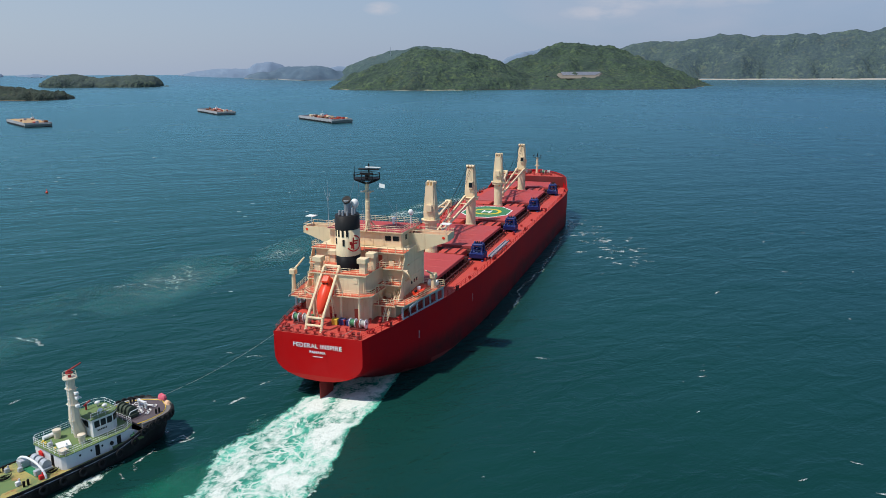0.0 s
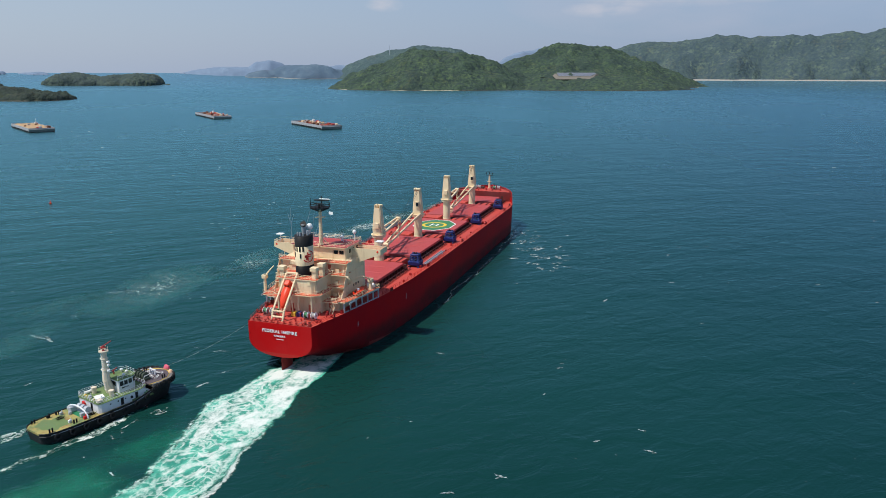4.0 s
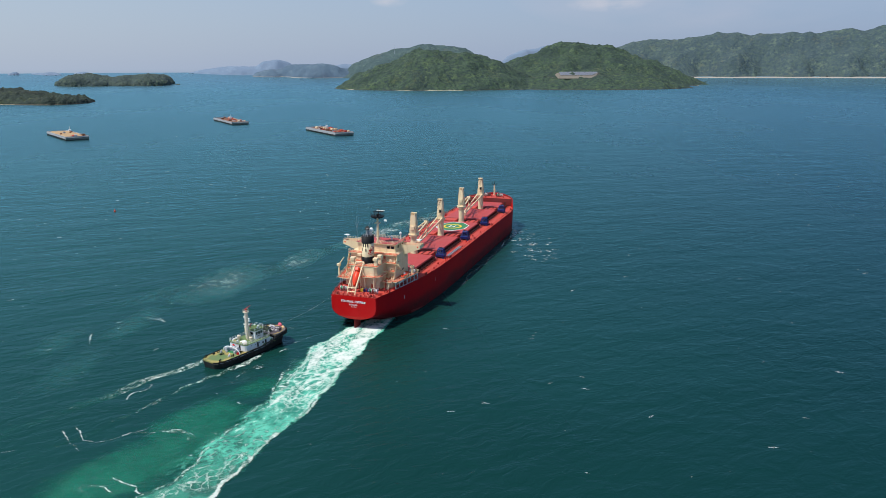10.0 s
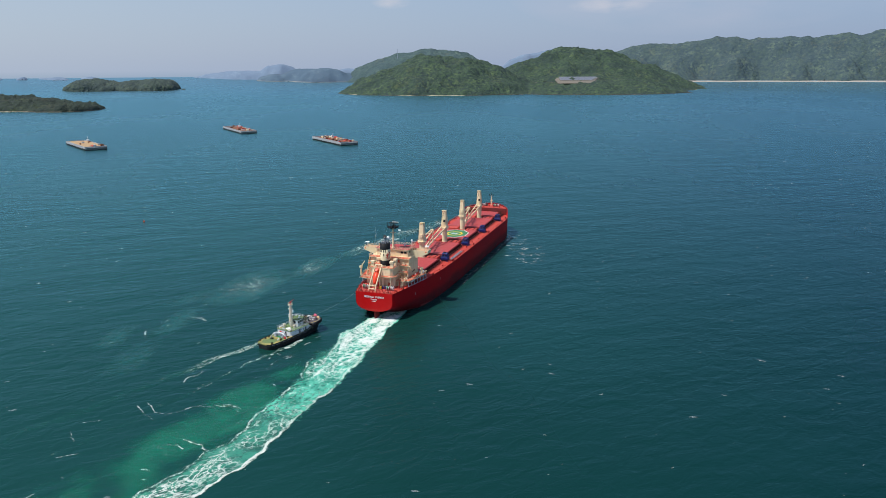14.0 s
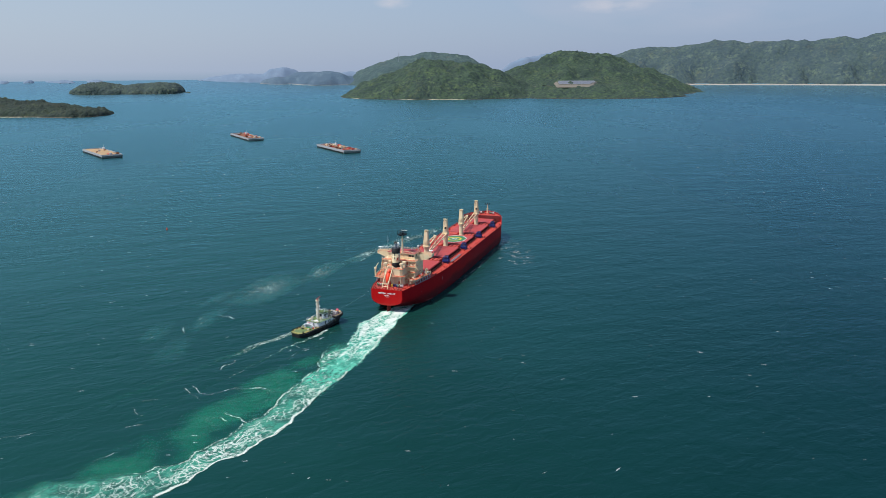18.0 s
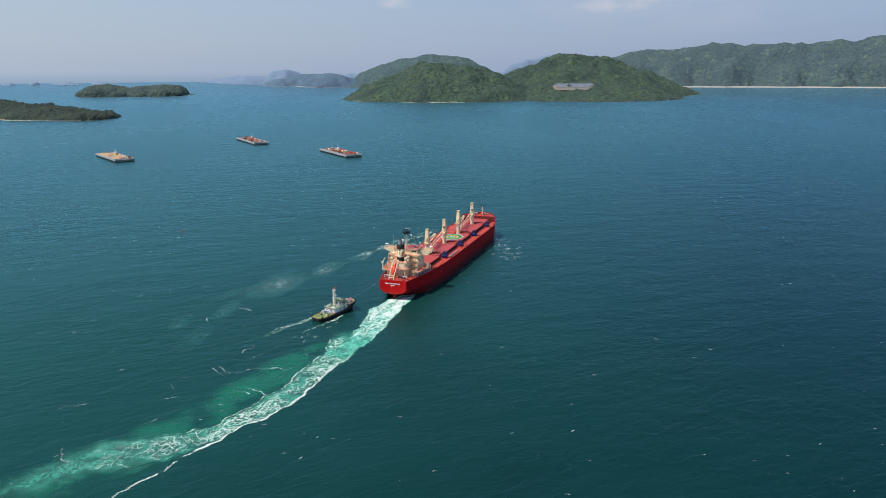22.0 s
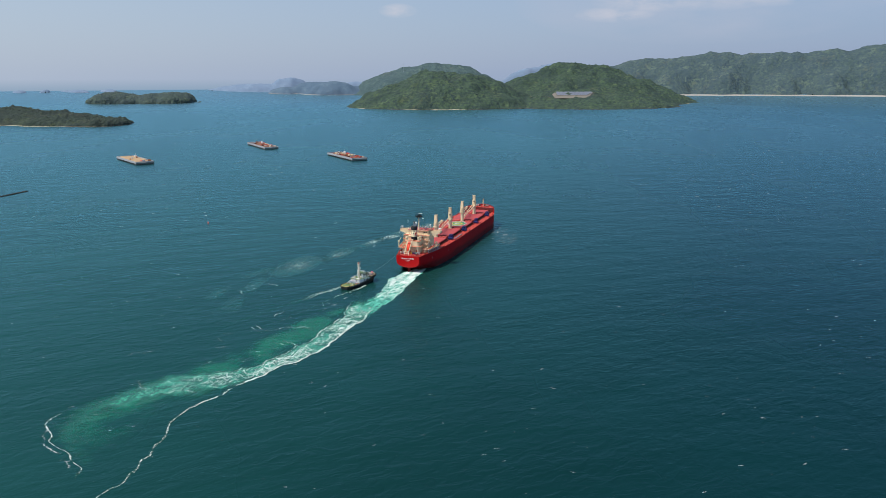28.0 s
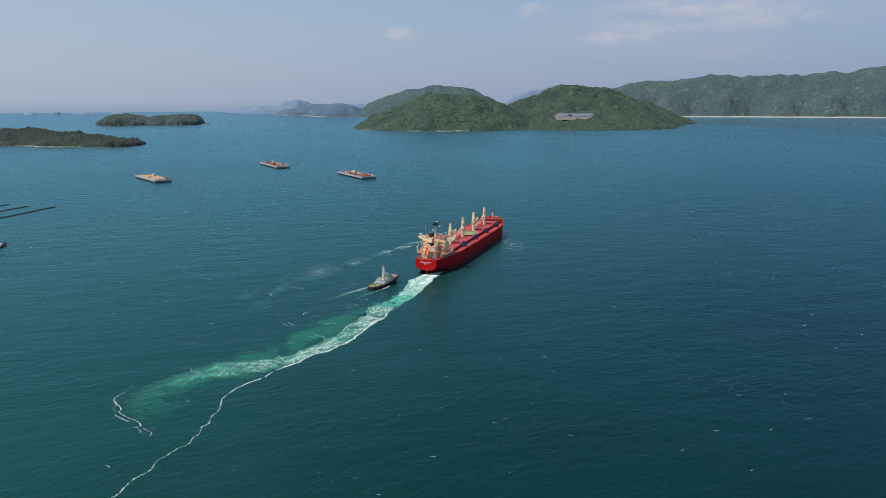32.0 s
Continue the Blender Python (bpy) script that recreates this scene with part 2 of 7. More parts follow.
def prism(bm, outline, z0, z1, mat=0):
    """An outline in x, y drawn up from z0 to z1."""
    low = [bm.verts.new((x, y, z0)) for x, y in outline]
    high = [bm.verts.new((x, y, z1)) for x, y in outline]
    n = len(outline)
    fs = [bm.faces.new(high), bm.faces.new(low[::-1])]
    fs += [bm.faces.new((low[i], low[(i + 1) % n], high[(i + 1) % n], high[i])) for i in range(n)]
    for f in fs:
        f.material_index = mat
    return fs


def slab(bm, corners, thick, mat=0):
    """A plate on four or more corners in space, thickened along its normal."""
    vs = [Vector(c) for c in corners]
    n = (vs[1] - vs[0]).cross(vs[2] - vs[0]).normalized() * thick
    a = [bm.verts.new(v) for v in vs]
    b = [bm.verts.new(v - n) for v in vs]
    k = len(vs)
    fs = [bm.faces.new(a), bm.faces.new(b[::-1])] + [bm.faces.new((b[i], b[(i + 1) % k], a[(i + 1) % k], a[i])) for i in range(k)]
    for f in fs:
        f.material_index = mat


def railing(parent, points, mat, height=1.05, gap=1.7, bars=3, r=0.03, closed=False, name="railing", label=""):
    """Posts and bars along a line of points."""
    bm = bmesh.new()
    pts = [Vector(p) for p in points]
    if closed:
        pts.append(pts[0])
    for a, b in zip(pts, pts[1:]):
        n = max(1, round((b - a).length / gap))
        for i in range(n + 1):
            p = a.lerp(b, i / n)
            rod(bm, p, p + Vector((0, 0, height)), r * 1.25, seg=4)
        for k in range(1, bars + 1):
            up = Vector((0, 0, height * k / bars))
            rod(bm, a + up, b + up, r, seg=4)
    return part(name, bm, mat, parent, label)


def fine(x, y, z=0.0, size=1.0, octaves=4):
    return noise.fractal((x / size, y / size, z), 1.0, 2.1, octaves)


# ---- the sea ----
MID = Vector((-300.0, -120.0))


def sea_level(x, y):
    """Height of the far water, bent upwards so that its rim fits the camera's horizon."""
    r = math.hypot(x - MID.x, y - MID.y)
    return 60.0 * max(0.0, (r - 3500.0) / 1200.0) ** 2


def water_material():
    """Clear deep water: a dark teal body under wind waves, with the sky and the hulls mirrored in it."""
    k = Nodes("sea_water")
    swell = k.noise(0.050, 3, 0.5, stretch=(1.0, 0.45, 1), turn=0.70)
    chop = k.noise(0.22, 4, 0.56, stretch=(1.0, 0.50, 1), turn=0.84, warp=0.6)
    ripple = k.noise(0.85, 4, 0.6, stretch=(1.0, 0.62, 1), turn=0.55, warp=0.5)
    patch = k.noise(0.0030, 4, 0.6, stretch=(0.45, 1.0, 1), turn=0.3)
    gust = k.noise(0.016, 5, 0.62, stretch=(1.0, 0.42, 1), turn=0.6)
    # silt and plankton drift in broad patches
    body = k.mix(k.ramp(patch, 0.30, 0.70), (0.0012, 0.0245, 0.0216), (0.0020, 0.0345, 0.0315))
    body = k.mix(k.calc("MULTIPLY", k.ramp(gust, 0.35, 0.65), 0.30), body, (0.0010, 0.0200, 0.0178))
    # lighter to port, darker to starboard: the sky's uneven reflection painted into the body
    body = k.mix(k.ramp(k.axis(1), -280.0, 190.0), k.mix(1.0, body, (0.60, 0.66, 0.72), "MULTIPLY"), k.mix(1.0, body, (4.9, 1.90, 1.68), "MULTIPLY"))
    # distance haze painted into the body colour, paler towards the horizon
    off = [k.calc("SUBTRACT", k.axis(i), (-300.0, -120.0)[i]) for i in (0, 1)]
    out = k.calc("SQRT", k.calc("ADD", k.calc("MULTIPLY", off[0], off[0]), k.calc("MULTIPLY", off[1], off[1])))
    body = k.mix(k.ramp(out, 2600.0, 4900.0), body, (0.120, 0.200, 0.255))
    n = k.bump(swell, 1.0, 0.86)
    n = k.bump(chop, k.calc("ADD", k.calc("MULTIPLY", k.ramp(gust, 0.3, 0.7), 0.5), 0.5), 0.62, n)
    n = k.bump(ripple, 1.0, 0.07, n)
    # the gloss of a dielectric over the body, tinted blue to cool the mirrored sky
    k.bsdf.inputs["Specular IOR Level"].default_value = 0.0
    k.done(body, 0.9, 0.0, n)
    gloss = k.tree.nodes.new("ShaderNodeBsdfGlossy")
    gloss.inputs["Color"].default_value = (0.365, 0.67, 0.765, 1)
    k.put(k.calc("ADD", k.calc("MULTIPLY", patch, 0.10), 0.22), gloss.inputs["Roughness"])
    fresnel = k.tree.nodes.new("ShaderNodeFresnel")
    fresnel.inputs["IOR"].default_value = 1.333
    for node in (gloss, fresnel):
        k.put(n, node.inputs["Normal"])
    both = k.tree.nodes.new("ShaderNodeMixShader")
    k.put(fresnel.outputs[0], both.inputs[0])
    k.put(k.bsdf.outputs[0], both.inputs[1])
    k.put(gloss.outputs[0], both.inputs[2])
    k.put(both.outputs[0], k.tree.nodes["Material Output"].inputs["Surface"])
    return k.mat


def build_sea():
    rings = [0, 40, 90, 150, 230, 340, 500, 750, 1100, 1600, 2300, 3000, 3600, 3850, 4100, 4300, 4500, 4700]
    seg = 128
    bm = bmesh.new()
    centre = bm.verts.new((MID.x, MID.y, 0))
    last = None
    for r in rings[1:]:
        ring = []
        for i in range(seg):
            a = 2 * math.pi * i / seg
            x, y = MID.x + r * math.cos(a), MID.y + r * math.sin(a)
            ring.append(bm.verts.new((x, y, sea_level(x, y))))
        for i in range(seg):
            j = (i + 1) % seg
            bm.faces.new((centre, ring[i], ring[j]) if last is None else (last[i], ring[i], ring[j], last[j]))
        last = ring
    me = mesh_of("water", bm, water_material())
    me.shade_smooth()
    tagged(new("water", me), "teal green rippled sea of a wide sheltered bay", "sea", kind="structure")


build_sea()


def wake_material(name, whiteness, green, lace, sparse=False, grain=1.0, jade0=(0.010, 0.12, 0.085), jade1=(0.040, 0.32, 0.20)):
    """Churned water: jade with air in it, and a net of foam over it. The mesh gives the strength at each spot."""
    k = Nodes(name)
    churn = k.attr("churn")
    edge = k.attr("edge")
    wob = k.noise(0.16, 5, 0.6)
    big = k.noise(0.10, 5, 0.62, warp=1.2)
    small = k.noise(0.60, 8, 0.74, warp=1.0 if sparse else 0.25, stretch=None if sparse else (0.8, 1.0, 1.0), turn=-0.1)
    # foam gathers in nets: wide torn meshes and a fine lace
    wide_net = k.ramp(k.net(0.125 * grain, 17.0 / grain, 0.11 * grain, (0.58, 1.0, 1.0)), 0.052, 0.005)
    fine_net = k.ramp(k.net(0.42 * grain, 5.0 / grain, 0.30 * grain, (0.85, 1.0, 1.0)), 0.120, 0.010)
    curl = k.ramp(k.calc("ABSOLUTE", k.calc("SUBTRACT", k.noise(0.13 * grain, 6, 0.64, warp=2.0), 0.5)), 0.032, 0.004)
    threads = k.calc("MAXIMUM", k.calc("MULTIPLY", wide_net, k.ramp(big, 0.36, 0.52)), k.calc("MULTIPLY", fine_net, k.calc("MULTIPLY", k.ramp(wob, 0.38, 0.58), 0.9)))
    threads = k.calc("MAXIMUM", threads, k.calc("MULTIPLY", curl, k.ramp(k.noise(0.06, 4, 0.6), 0.40, 0.54)))
    threads = k.calc("MULTIPLY", threads, k.ramp(small, 0.30, 0.50))
    fleck = k.noise(1.5, 6, 0.75)
    if sparse:
        threads = k.calc("MULTIPLY", threads, k.ramp(k.noise(0.032, 4, 0.6), 0.34, 0.52))
    drawn = k.noise(0.20, 5, 0.66, stretch=(0.66, 1.0, 1.0), turn=-0.15, warp=1.6)
    froth = k.calc("ADD", k.calc("MULTIPLY", small, 1.0), k.calc("SUBTRACT", k.calc("MULTIPLY", drawn, 1.25), 0.62))
    if not sparse:
        pools = k.noise(0.13, 4, 0.6, stretch=(0.6, 1.0, 1.0), warp=0.8)
        froth = k.calc("ADD", froth, k.calc("MULTIPLY", k.calc("SUBTRACT", pools, 0.51), 1.8))
    churn = k.calc("ADD", churn, k.calc("MULTIPLY", k.calc("MULTIPLY", k.calc("SUBTRACT", small, 0.5), 0.7 if sparse else 0.9), k.ramp(churn, 0.0, 0.1)))
    solid = k.ramp(k.calc("ADD", froth, k.calc("MULTIPLY", churn, whiteness)), 0.90 if sparse else 0.95, 1.50 if sparse else 1.42)
    foam = k.calc("MAXIMUM", solid, k.calc("MULTIPLY", threads, k.calc("MULTIPLY", k.ramp(churn, 0.32, 1.10), lace, True)), True)
    rim = k.calc("MULTIPLY", k.ramp(k.calc("ADD", edge, k.calc("MULTIPLY", k.calc("MULTIPLY", k.calc("SUBTRACT", k.calc("ADD", k.calc("MULTIPLY", fleck, 0.6), k.calc("MULTIPLY", small, 0.4)), 0.5), 3.2), k.ramp(edge, 0.0, 0.2))), 0.36, 0.90), k.ramp(drawn, 0.32, 0.50))
    foam = k.calc("MAXIMUM", foam, k.calc("MULTIPLY", rim, 0.88), True)
    jade = k.mix(k.ramp(k.calc("ADD", big, k.calc("MULTIPLY", k.calc("SUBTRACT", drawn, 0.5), 0.8)), 0.32, 0.68), jade0, jade1)
    color = k.mix(k.ramp(foam, 0.0, 0.75) if sparse else foam, jade, (0.70, 0.76, 0.70))
    if sparse:
        soft = k.ramp(k.calc("ADD", churn, k.calc("MULTIPLY", k.calc("SUBTRACT", wob, 0.5), 0.35)), 0.04, 0.55)
    else:
        soft = k.ramp(k.calc("ADD", churn, k.calc("MULTIPLY", k.calc("SUBTRACT", small, 0.5), 0.55)), 0.05, 0.40)
    alpha = k.calc("MAXIMUM", foam, k.calc("MULTIPLY", soft, green), True)
    n = k.bump(small, 0.8, 0.5)
    n = k.bump(k.noise(1.4, 4), 0.5, 0.15, n)
    return k.done(color, k.calc("ADD", k.calc("MULTIPLY", foam, 0.5), 0.18), 0.0, n, alpha, ior=1.333)


def lerp_table(table, x):
    for (x0, *a), (x1, *b) in zip(table, table[1:]):
        if x0 <= x <= x1:
            f = (x - x0) / (x1 - x0)
            f = f * f * (3 - 2 * f)
            return [p + (q - p) * f for p, q in zip(a, b)]
    return list(table[0][1:] if x < table[0][0] else table[-1][1:])


def strip(name, mat, stations, across, z, parent=None, rim=1.7, gentle=False):
    """A sheet on the water between two banks; stations are x, starboard y, port y, strength, starboard rim, port rim."""
    bm = bmesh.new()
    churn, edge = bm.verts.layers.float.new("churn"), bm.verts.layers.float.new("edge")
    grid = []
    for x, y0, y1, s, e0, e1, *clear in stations:
        row = []
        for j in range(across + 1):
            f = j / across
            y = y0 + (y1 - y0) * f
            wob = 1.3 * fine(x, y, 3.1, 9.0) + 1.4 * fine(x, 0.0, 8.3, 26.0, 2) + 0.9 * fine(x, y * 0.3, 5.7, 4.0, 3)
            v = bm.verts.new((x + wob * 0.6, y + wob * min(1.0, 4 * f * (1 - f) + 0.85), z))
            g = max(0.0, f - clear[0]) if clear else f
            v[churn] = s * min(1.0, g * (7 if not clear or clear[0] < 0.05 else 3.0), (1 - f) * 4)
            if gentle:
                v[churn] = s * (0.5 - 0.5 * math.cos(2 * math.pi * f)) * (0.8 + 1.1 * fine(x, y, 2.0, 20.0, 3))
            v[edge] = max(e0 * max(0.0, 1 - abs(y - y0 - rim) / rim), e1 * max(0.0, 1 - abs(y1 - rim - y) / rim))
            row.append(v)
        grid.append(row)
    for a, b in zip(grid, grid[1:]):
        for i in range(across):
            bm.faces.new((a[i], a[i + 1], b[i + 1], b[i]))
    bmesh.ops.recalc_face_normals(bm, faces=bm.faces)
    ob = part(name, bm, mat, parent)
    if ob.data.polygons[0].normal.z < 0:
        ob.data.flip_normals()
    return ob


WAKES = []


def build_wake():
    old = wake_material("old_wake_water", 0.38, 0.88, 1.6, True, 1.0, (0.014, 0.125, 0.092), (0.046, 0.310, 0.212))
    # x, starboard bank, port bank, strength, starboard rim, port rim
    banks = [(-430, -20, 4, 0.0, 0.5, 0, 0.5), (-350, -20, 0, 0.0, 0.74, 0, 0.5), (-318, -17, -6, 0.02, 0.74, 0, 0.5), (-305, -19, 2, 0.08, 0.74, 0.7, 0.5),
             (-300, -18, 12, 0.18, 0.74, 0.9, 0.5), (-292, -15, 30, 0.26, 0.74, 0.9, 0.5), (-280, -11.5, 44, 0.32, 0.74, 0.8, 0.5), (-264, -4.5, 45, 0.36, 0.74, 0.1, 0.42),
             (-250, -4.2, 40, 0.42, 0.9, 0, 0.3), (-238, -6, 36, 0.5, 1.0, 0.2, 0.1), (-228, -7, 32, 0.55, 1.1, 0.2, 0), (-219, -9.5, 18, 0.62, 1.1, 0.5, 0), (-211, -11.8, 4, 0.68, 1.1, 0.8, 0),
             (-203, -13.5, -3, 0.72, 1.2, 0.7, 0), (-193, -18.3, -4.5, 0.74, 1.2, 0.65, 0), (-181, -21.5, -6, 0.76, 1.2, 0.65, 0), (-167, -22.8, -9, 0.76, 1.2, 0.65, 0), (-154, -21.2, -6.5, 0.84, 1.2, 0.9, 0),
             (-142, -21, -6.5, 0.9, 1.2, 0.8, 0), (-130, -21, -6.5, 0.92, 1.2, 0.8, 0), (-112, -17.8, -1, 0.85, 1.0, 0.8, 0), (-102, -17.5, 1, 0.4, 0.6, 0.4, 0), (-92, -16, 2, 0.0, 0, 0, 0)]
    rows = []
    x = -430.0
    while x <= -92:
        rows.append((x, *lerp_table(banks, x)))
        x += 1.0
    WAKES.append(strip("wake", old, rows, 84, 0.05, rim=1.15))
    tagged(WAKES[-1], "long jade green wake with white foam lace behind the ship", "wake", kind="structure")
    # water stirred up green between the tug and the wake
    plume = [(-310, 0, 40, 0.0, 0, 0), (-280, -8, 50, 0.30, 0, 0), (-255, -10, 52, 0.42, 0, 0), (-236, -12, 46, 0.5, 0, 0), (-218, -16, 38, 0.58, 0, 0), (-199, -18, 28, 0.58, 0, 0), (-186, -18, 25, 0.64, 0, 0), (-158, -15, 18, 0.80, 0, 0), (-140, -14, 16, 1.0, 0, 0), (-125, -12, 9.5, 0.72, 0, 0), (-110, -9, 6, 0.28, 0, 0), (-98, -6, 4, 0.0, 0, 0)]
    rows = [(x, *lerp_table(plume, x)) for x in range(-310, -97, 4)]
    ob = strip("stirred_water", wake_material("stirred_water", 0.0, 0.44, 0.0, True, 1.0, (0.006, 0.165, 0.100), (0.014, 0.270, 0.160)), rows, 20, 0.03, gentle=True)
    WAKES.append(ob)
    tagged(ob, "cloudy green water stirred up beside the wake", "wake", kind="structure")


build_wake()


def build_whitecaps():
    """Small breaking crests far and wide, and streaks of old foam."""
    rng = random.Random(11)
    k = Nodes("crest_foam")
    k.done((0.72, 0.77, 0.77), 0.7, 0.0, k.bump(k.noise(2.2, 4), 0.6, 0.1), k.calc("MULTIPLY", k.ramp(k.noise(2.2, 7, 0.85), 0.44, 0.60), 0.75))
    bm = bmesh.new()

    def fleck(x, y, length, width, turn):
        n = 7
        c, s = math.cos(turn), math.sin(turn)
        top, low = [], []
        bend = rng.uniform(-0.10, 0.10) * length
        for i in range(n + 1):
            f = i / n
            w = width * math.sin(math.pi * min(0.97, max(0.03, f))) * rng.uniform(0.4, 1.1)
            a, b = (f - 0.5) * length, bend * (1 - (2 * f - 1) ** 2) + rng.uniform(-0.2, 0.2) * width
            for side, lst in ((w / 2, top), (-w / 2, low)):
                lst.append(bm.verts.new((x + a * c - (b + side) * s, y + a * s + (b + side) * c, 0.07)))
        for i in range(n):
            bm.faces.new((low[i], low[i + 1], top[i + 1], top[i]))

    for _ in range(3000):
        r = 60 + 1900 * rng.random() ** 0.8
        a = radians(18 + rng.uniform(-40, 40))
        x, y = -420 + r * math.cos(a), -170 + r * math.sin(a)
        if -110 < x < 190 and -26 < y < 20:
            continue
        big = rng.random() ** 3
        far = 1.0 + r / 700.0
        fleck(x, y, far * (0.24 + 1.9 * big), far * (0.15 + 0.42 * big), radians(-58 + rng.uniform(-50, 50)))
    ob = part("whitecaps", bm, k.mat, None)
    tagged(ob, "small scattered white wave crests on the open sea", "foam", kind="stuff")


build_whitecaps()


def build_old_foam():
    """Faint patches of dissolving foam off the ship's port side."""
    lace = wake_material("old_foam", 0.0, 0.38, 0.90, True, 1.5, (0.014, 0.130, 0.130), (0.040, 0.215, 0.205))
    for x, y, long, wide, turn, thick in ((6, 61, 54, 20, -8, 0.80), (-36, 73, 70, 36, -14, 0.78), (-88, 73, 50, 16, 4, 0.42), (48, 54, 44, 13, -12, 1.1), (86, 47, 64, 15, -15, 1.5), (124, 38, 54, 12, -14, 1.4), (-112, 84, 40, 14, 10, 0.38), (-60, 88, 44, 16, -20, 0.40), (-128, 62, 46, 18, 8, 0.36)):
        bm = bmesh.new()
        churn, edge = bm.verts.layers.float.new("churn"), bm.verts.layers.float.new("edge")
        n = 14
        m = pose(x, y, 0.05, 0, 0, turn)
        grid = []
        for i in range(n + 1):
            row = []
            for j in range(n + 1):
                a, b = 2 * i / n - 1, 2 * j / n - 1
                v = bm.verts.new(m @ Vector((a * long / 2, b * wide / 2 + 0.12 * wide * math.sin(3 * a), 0)))
                v[churn] = thick * max(0.0, 1 - a * a) * max(0.0, 1 - b * b)
                v[edge] = 0.0
                row.append(v)
            grid.append(row)
        for a, b in zip(grid, grid[1:]):
            for j in range(n):
                bm.faces.new((a[j], b[j], b[j + 1], a[j + 1]))
        ob = part("foam_patch", bm, lace, None)
        tagged(ob, "faint pale patch of dissolving foam", "foam", kind="structure")


build_old_foam()


seam = Nodes("seam_foam")
torn = seam.calc("MULTIPLY", seam.calc("SUBTRACT", seam.noise(0.75, 7, 0.72, warp=0.8), 0.5), 2.6)
SEAM_FOAM = seam.done((0.66, 0.73, 0.70), 0.7, 0.0, seam.bump(seam.noise(1.6, 4), 0.5, 0.1), seam.calc("MULTIPLY", seam.ramp(seam.calc("ADD", seam.attr("churn"), torn), 0.56, 1.14), 0.68))


def foam_ribbon(points, wide, parent=None):
    """A thin curling thread of foam on the water."""
    bm = bmesh.new()
    churn, edge = bm.verts.layers.float.new("churn"), bm.verts.layers.float.new("edge")
    pts = [Vector((x, y, 0.065)) for x, y in points]
    pts = [pts[0] * 2 - pts[1]] + pts + [pts[-1] * 2 - pts[-2]]
    path = []
    for a, b, c, d in zip(pts, pts[1:], pts[2:], pts[3:]):
        n = max(2, int((c - b).length / 0.8))
        for i in range(n):
            f = i / n
            path.append(0.5 * (2 * b + (c - a) * f + (2 * a - 5 * b + 4 * c - d) * f * f + (3 * b - a - 3 * c + d) * f ** 3))
    path.append(pts[-2])
    rows = []
    for i, p in enumerate(path):
        along = (path[min(i + 1, len(path) - 1)] - path[max(i - 1, 0)]).normalized()
        side = Vector((-along.y, along.x, 0))
        p = p + side * 1.1 * fine(p.x, p.y, 1.0, 4.0, 3)
        ends = min(1.0, 5 * i / (len(path) - 1), 5 * (len(path) - 1 - i) / (len(path) - 1))
        half = 0.86 * wide * (0.75 + 0.9 * abs(fine(p.x, p.y, 6.0, 6.0, 3)))
        row = []
        for j in range(5):
            v = bm.verts.new(p + side * half * (j - 2) / 2)
            v[churn] = (-0.2, 0.52, 0.94, 0.52, -0.2)[j] * ends * (0.85 + 0.5 * fine(p.x, p.y, 9.0, 9.0, 2))
            v[edge] = 0.0
            row.append(v)
        rows.append(row)
    for a, b in zip(rows, rows[1:]):
        for j in range(4):
            bm.faces.new((a[j], b[j], b[j + 1], a[j + 1]))
    ob = part("foam_line", bm, SEAM_FOAM, parent)
    if ob.data.polygons[0].normal.z < 0:
        ob.data.flip_normals()
    return ob


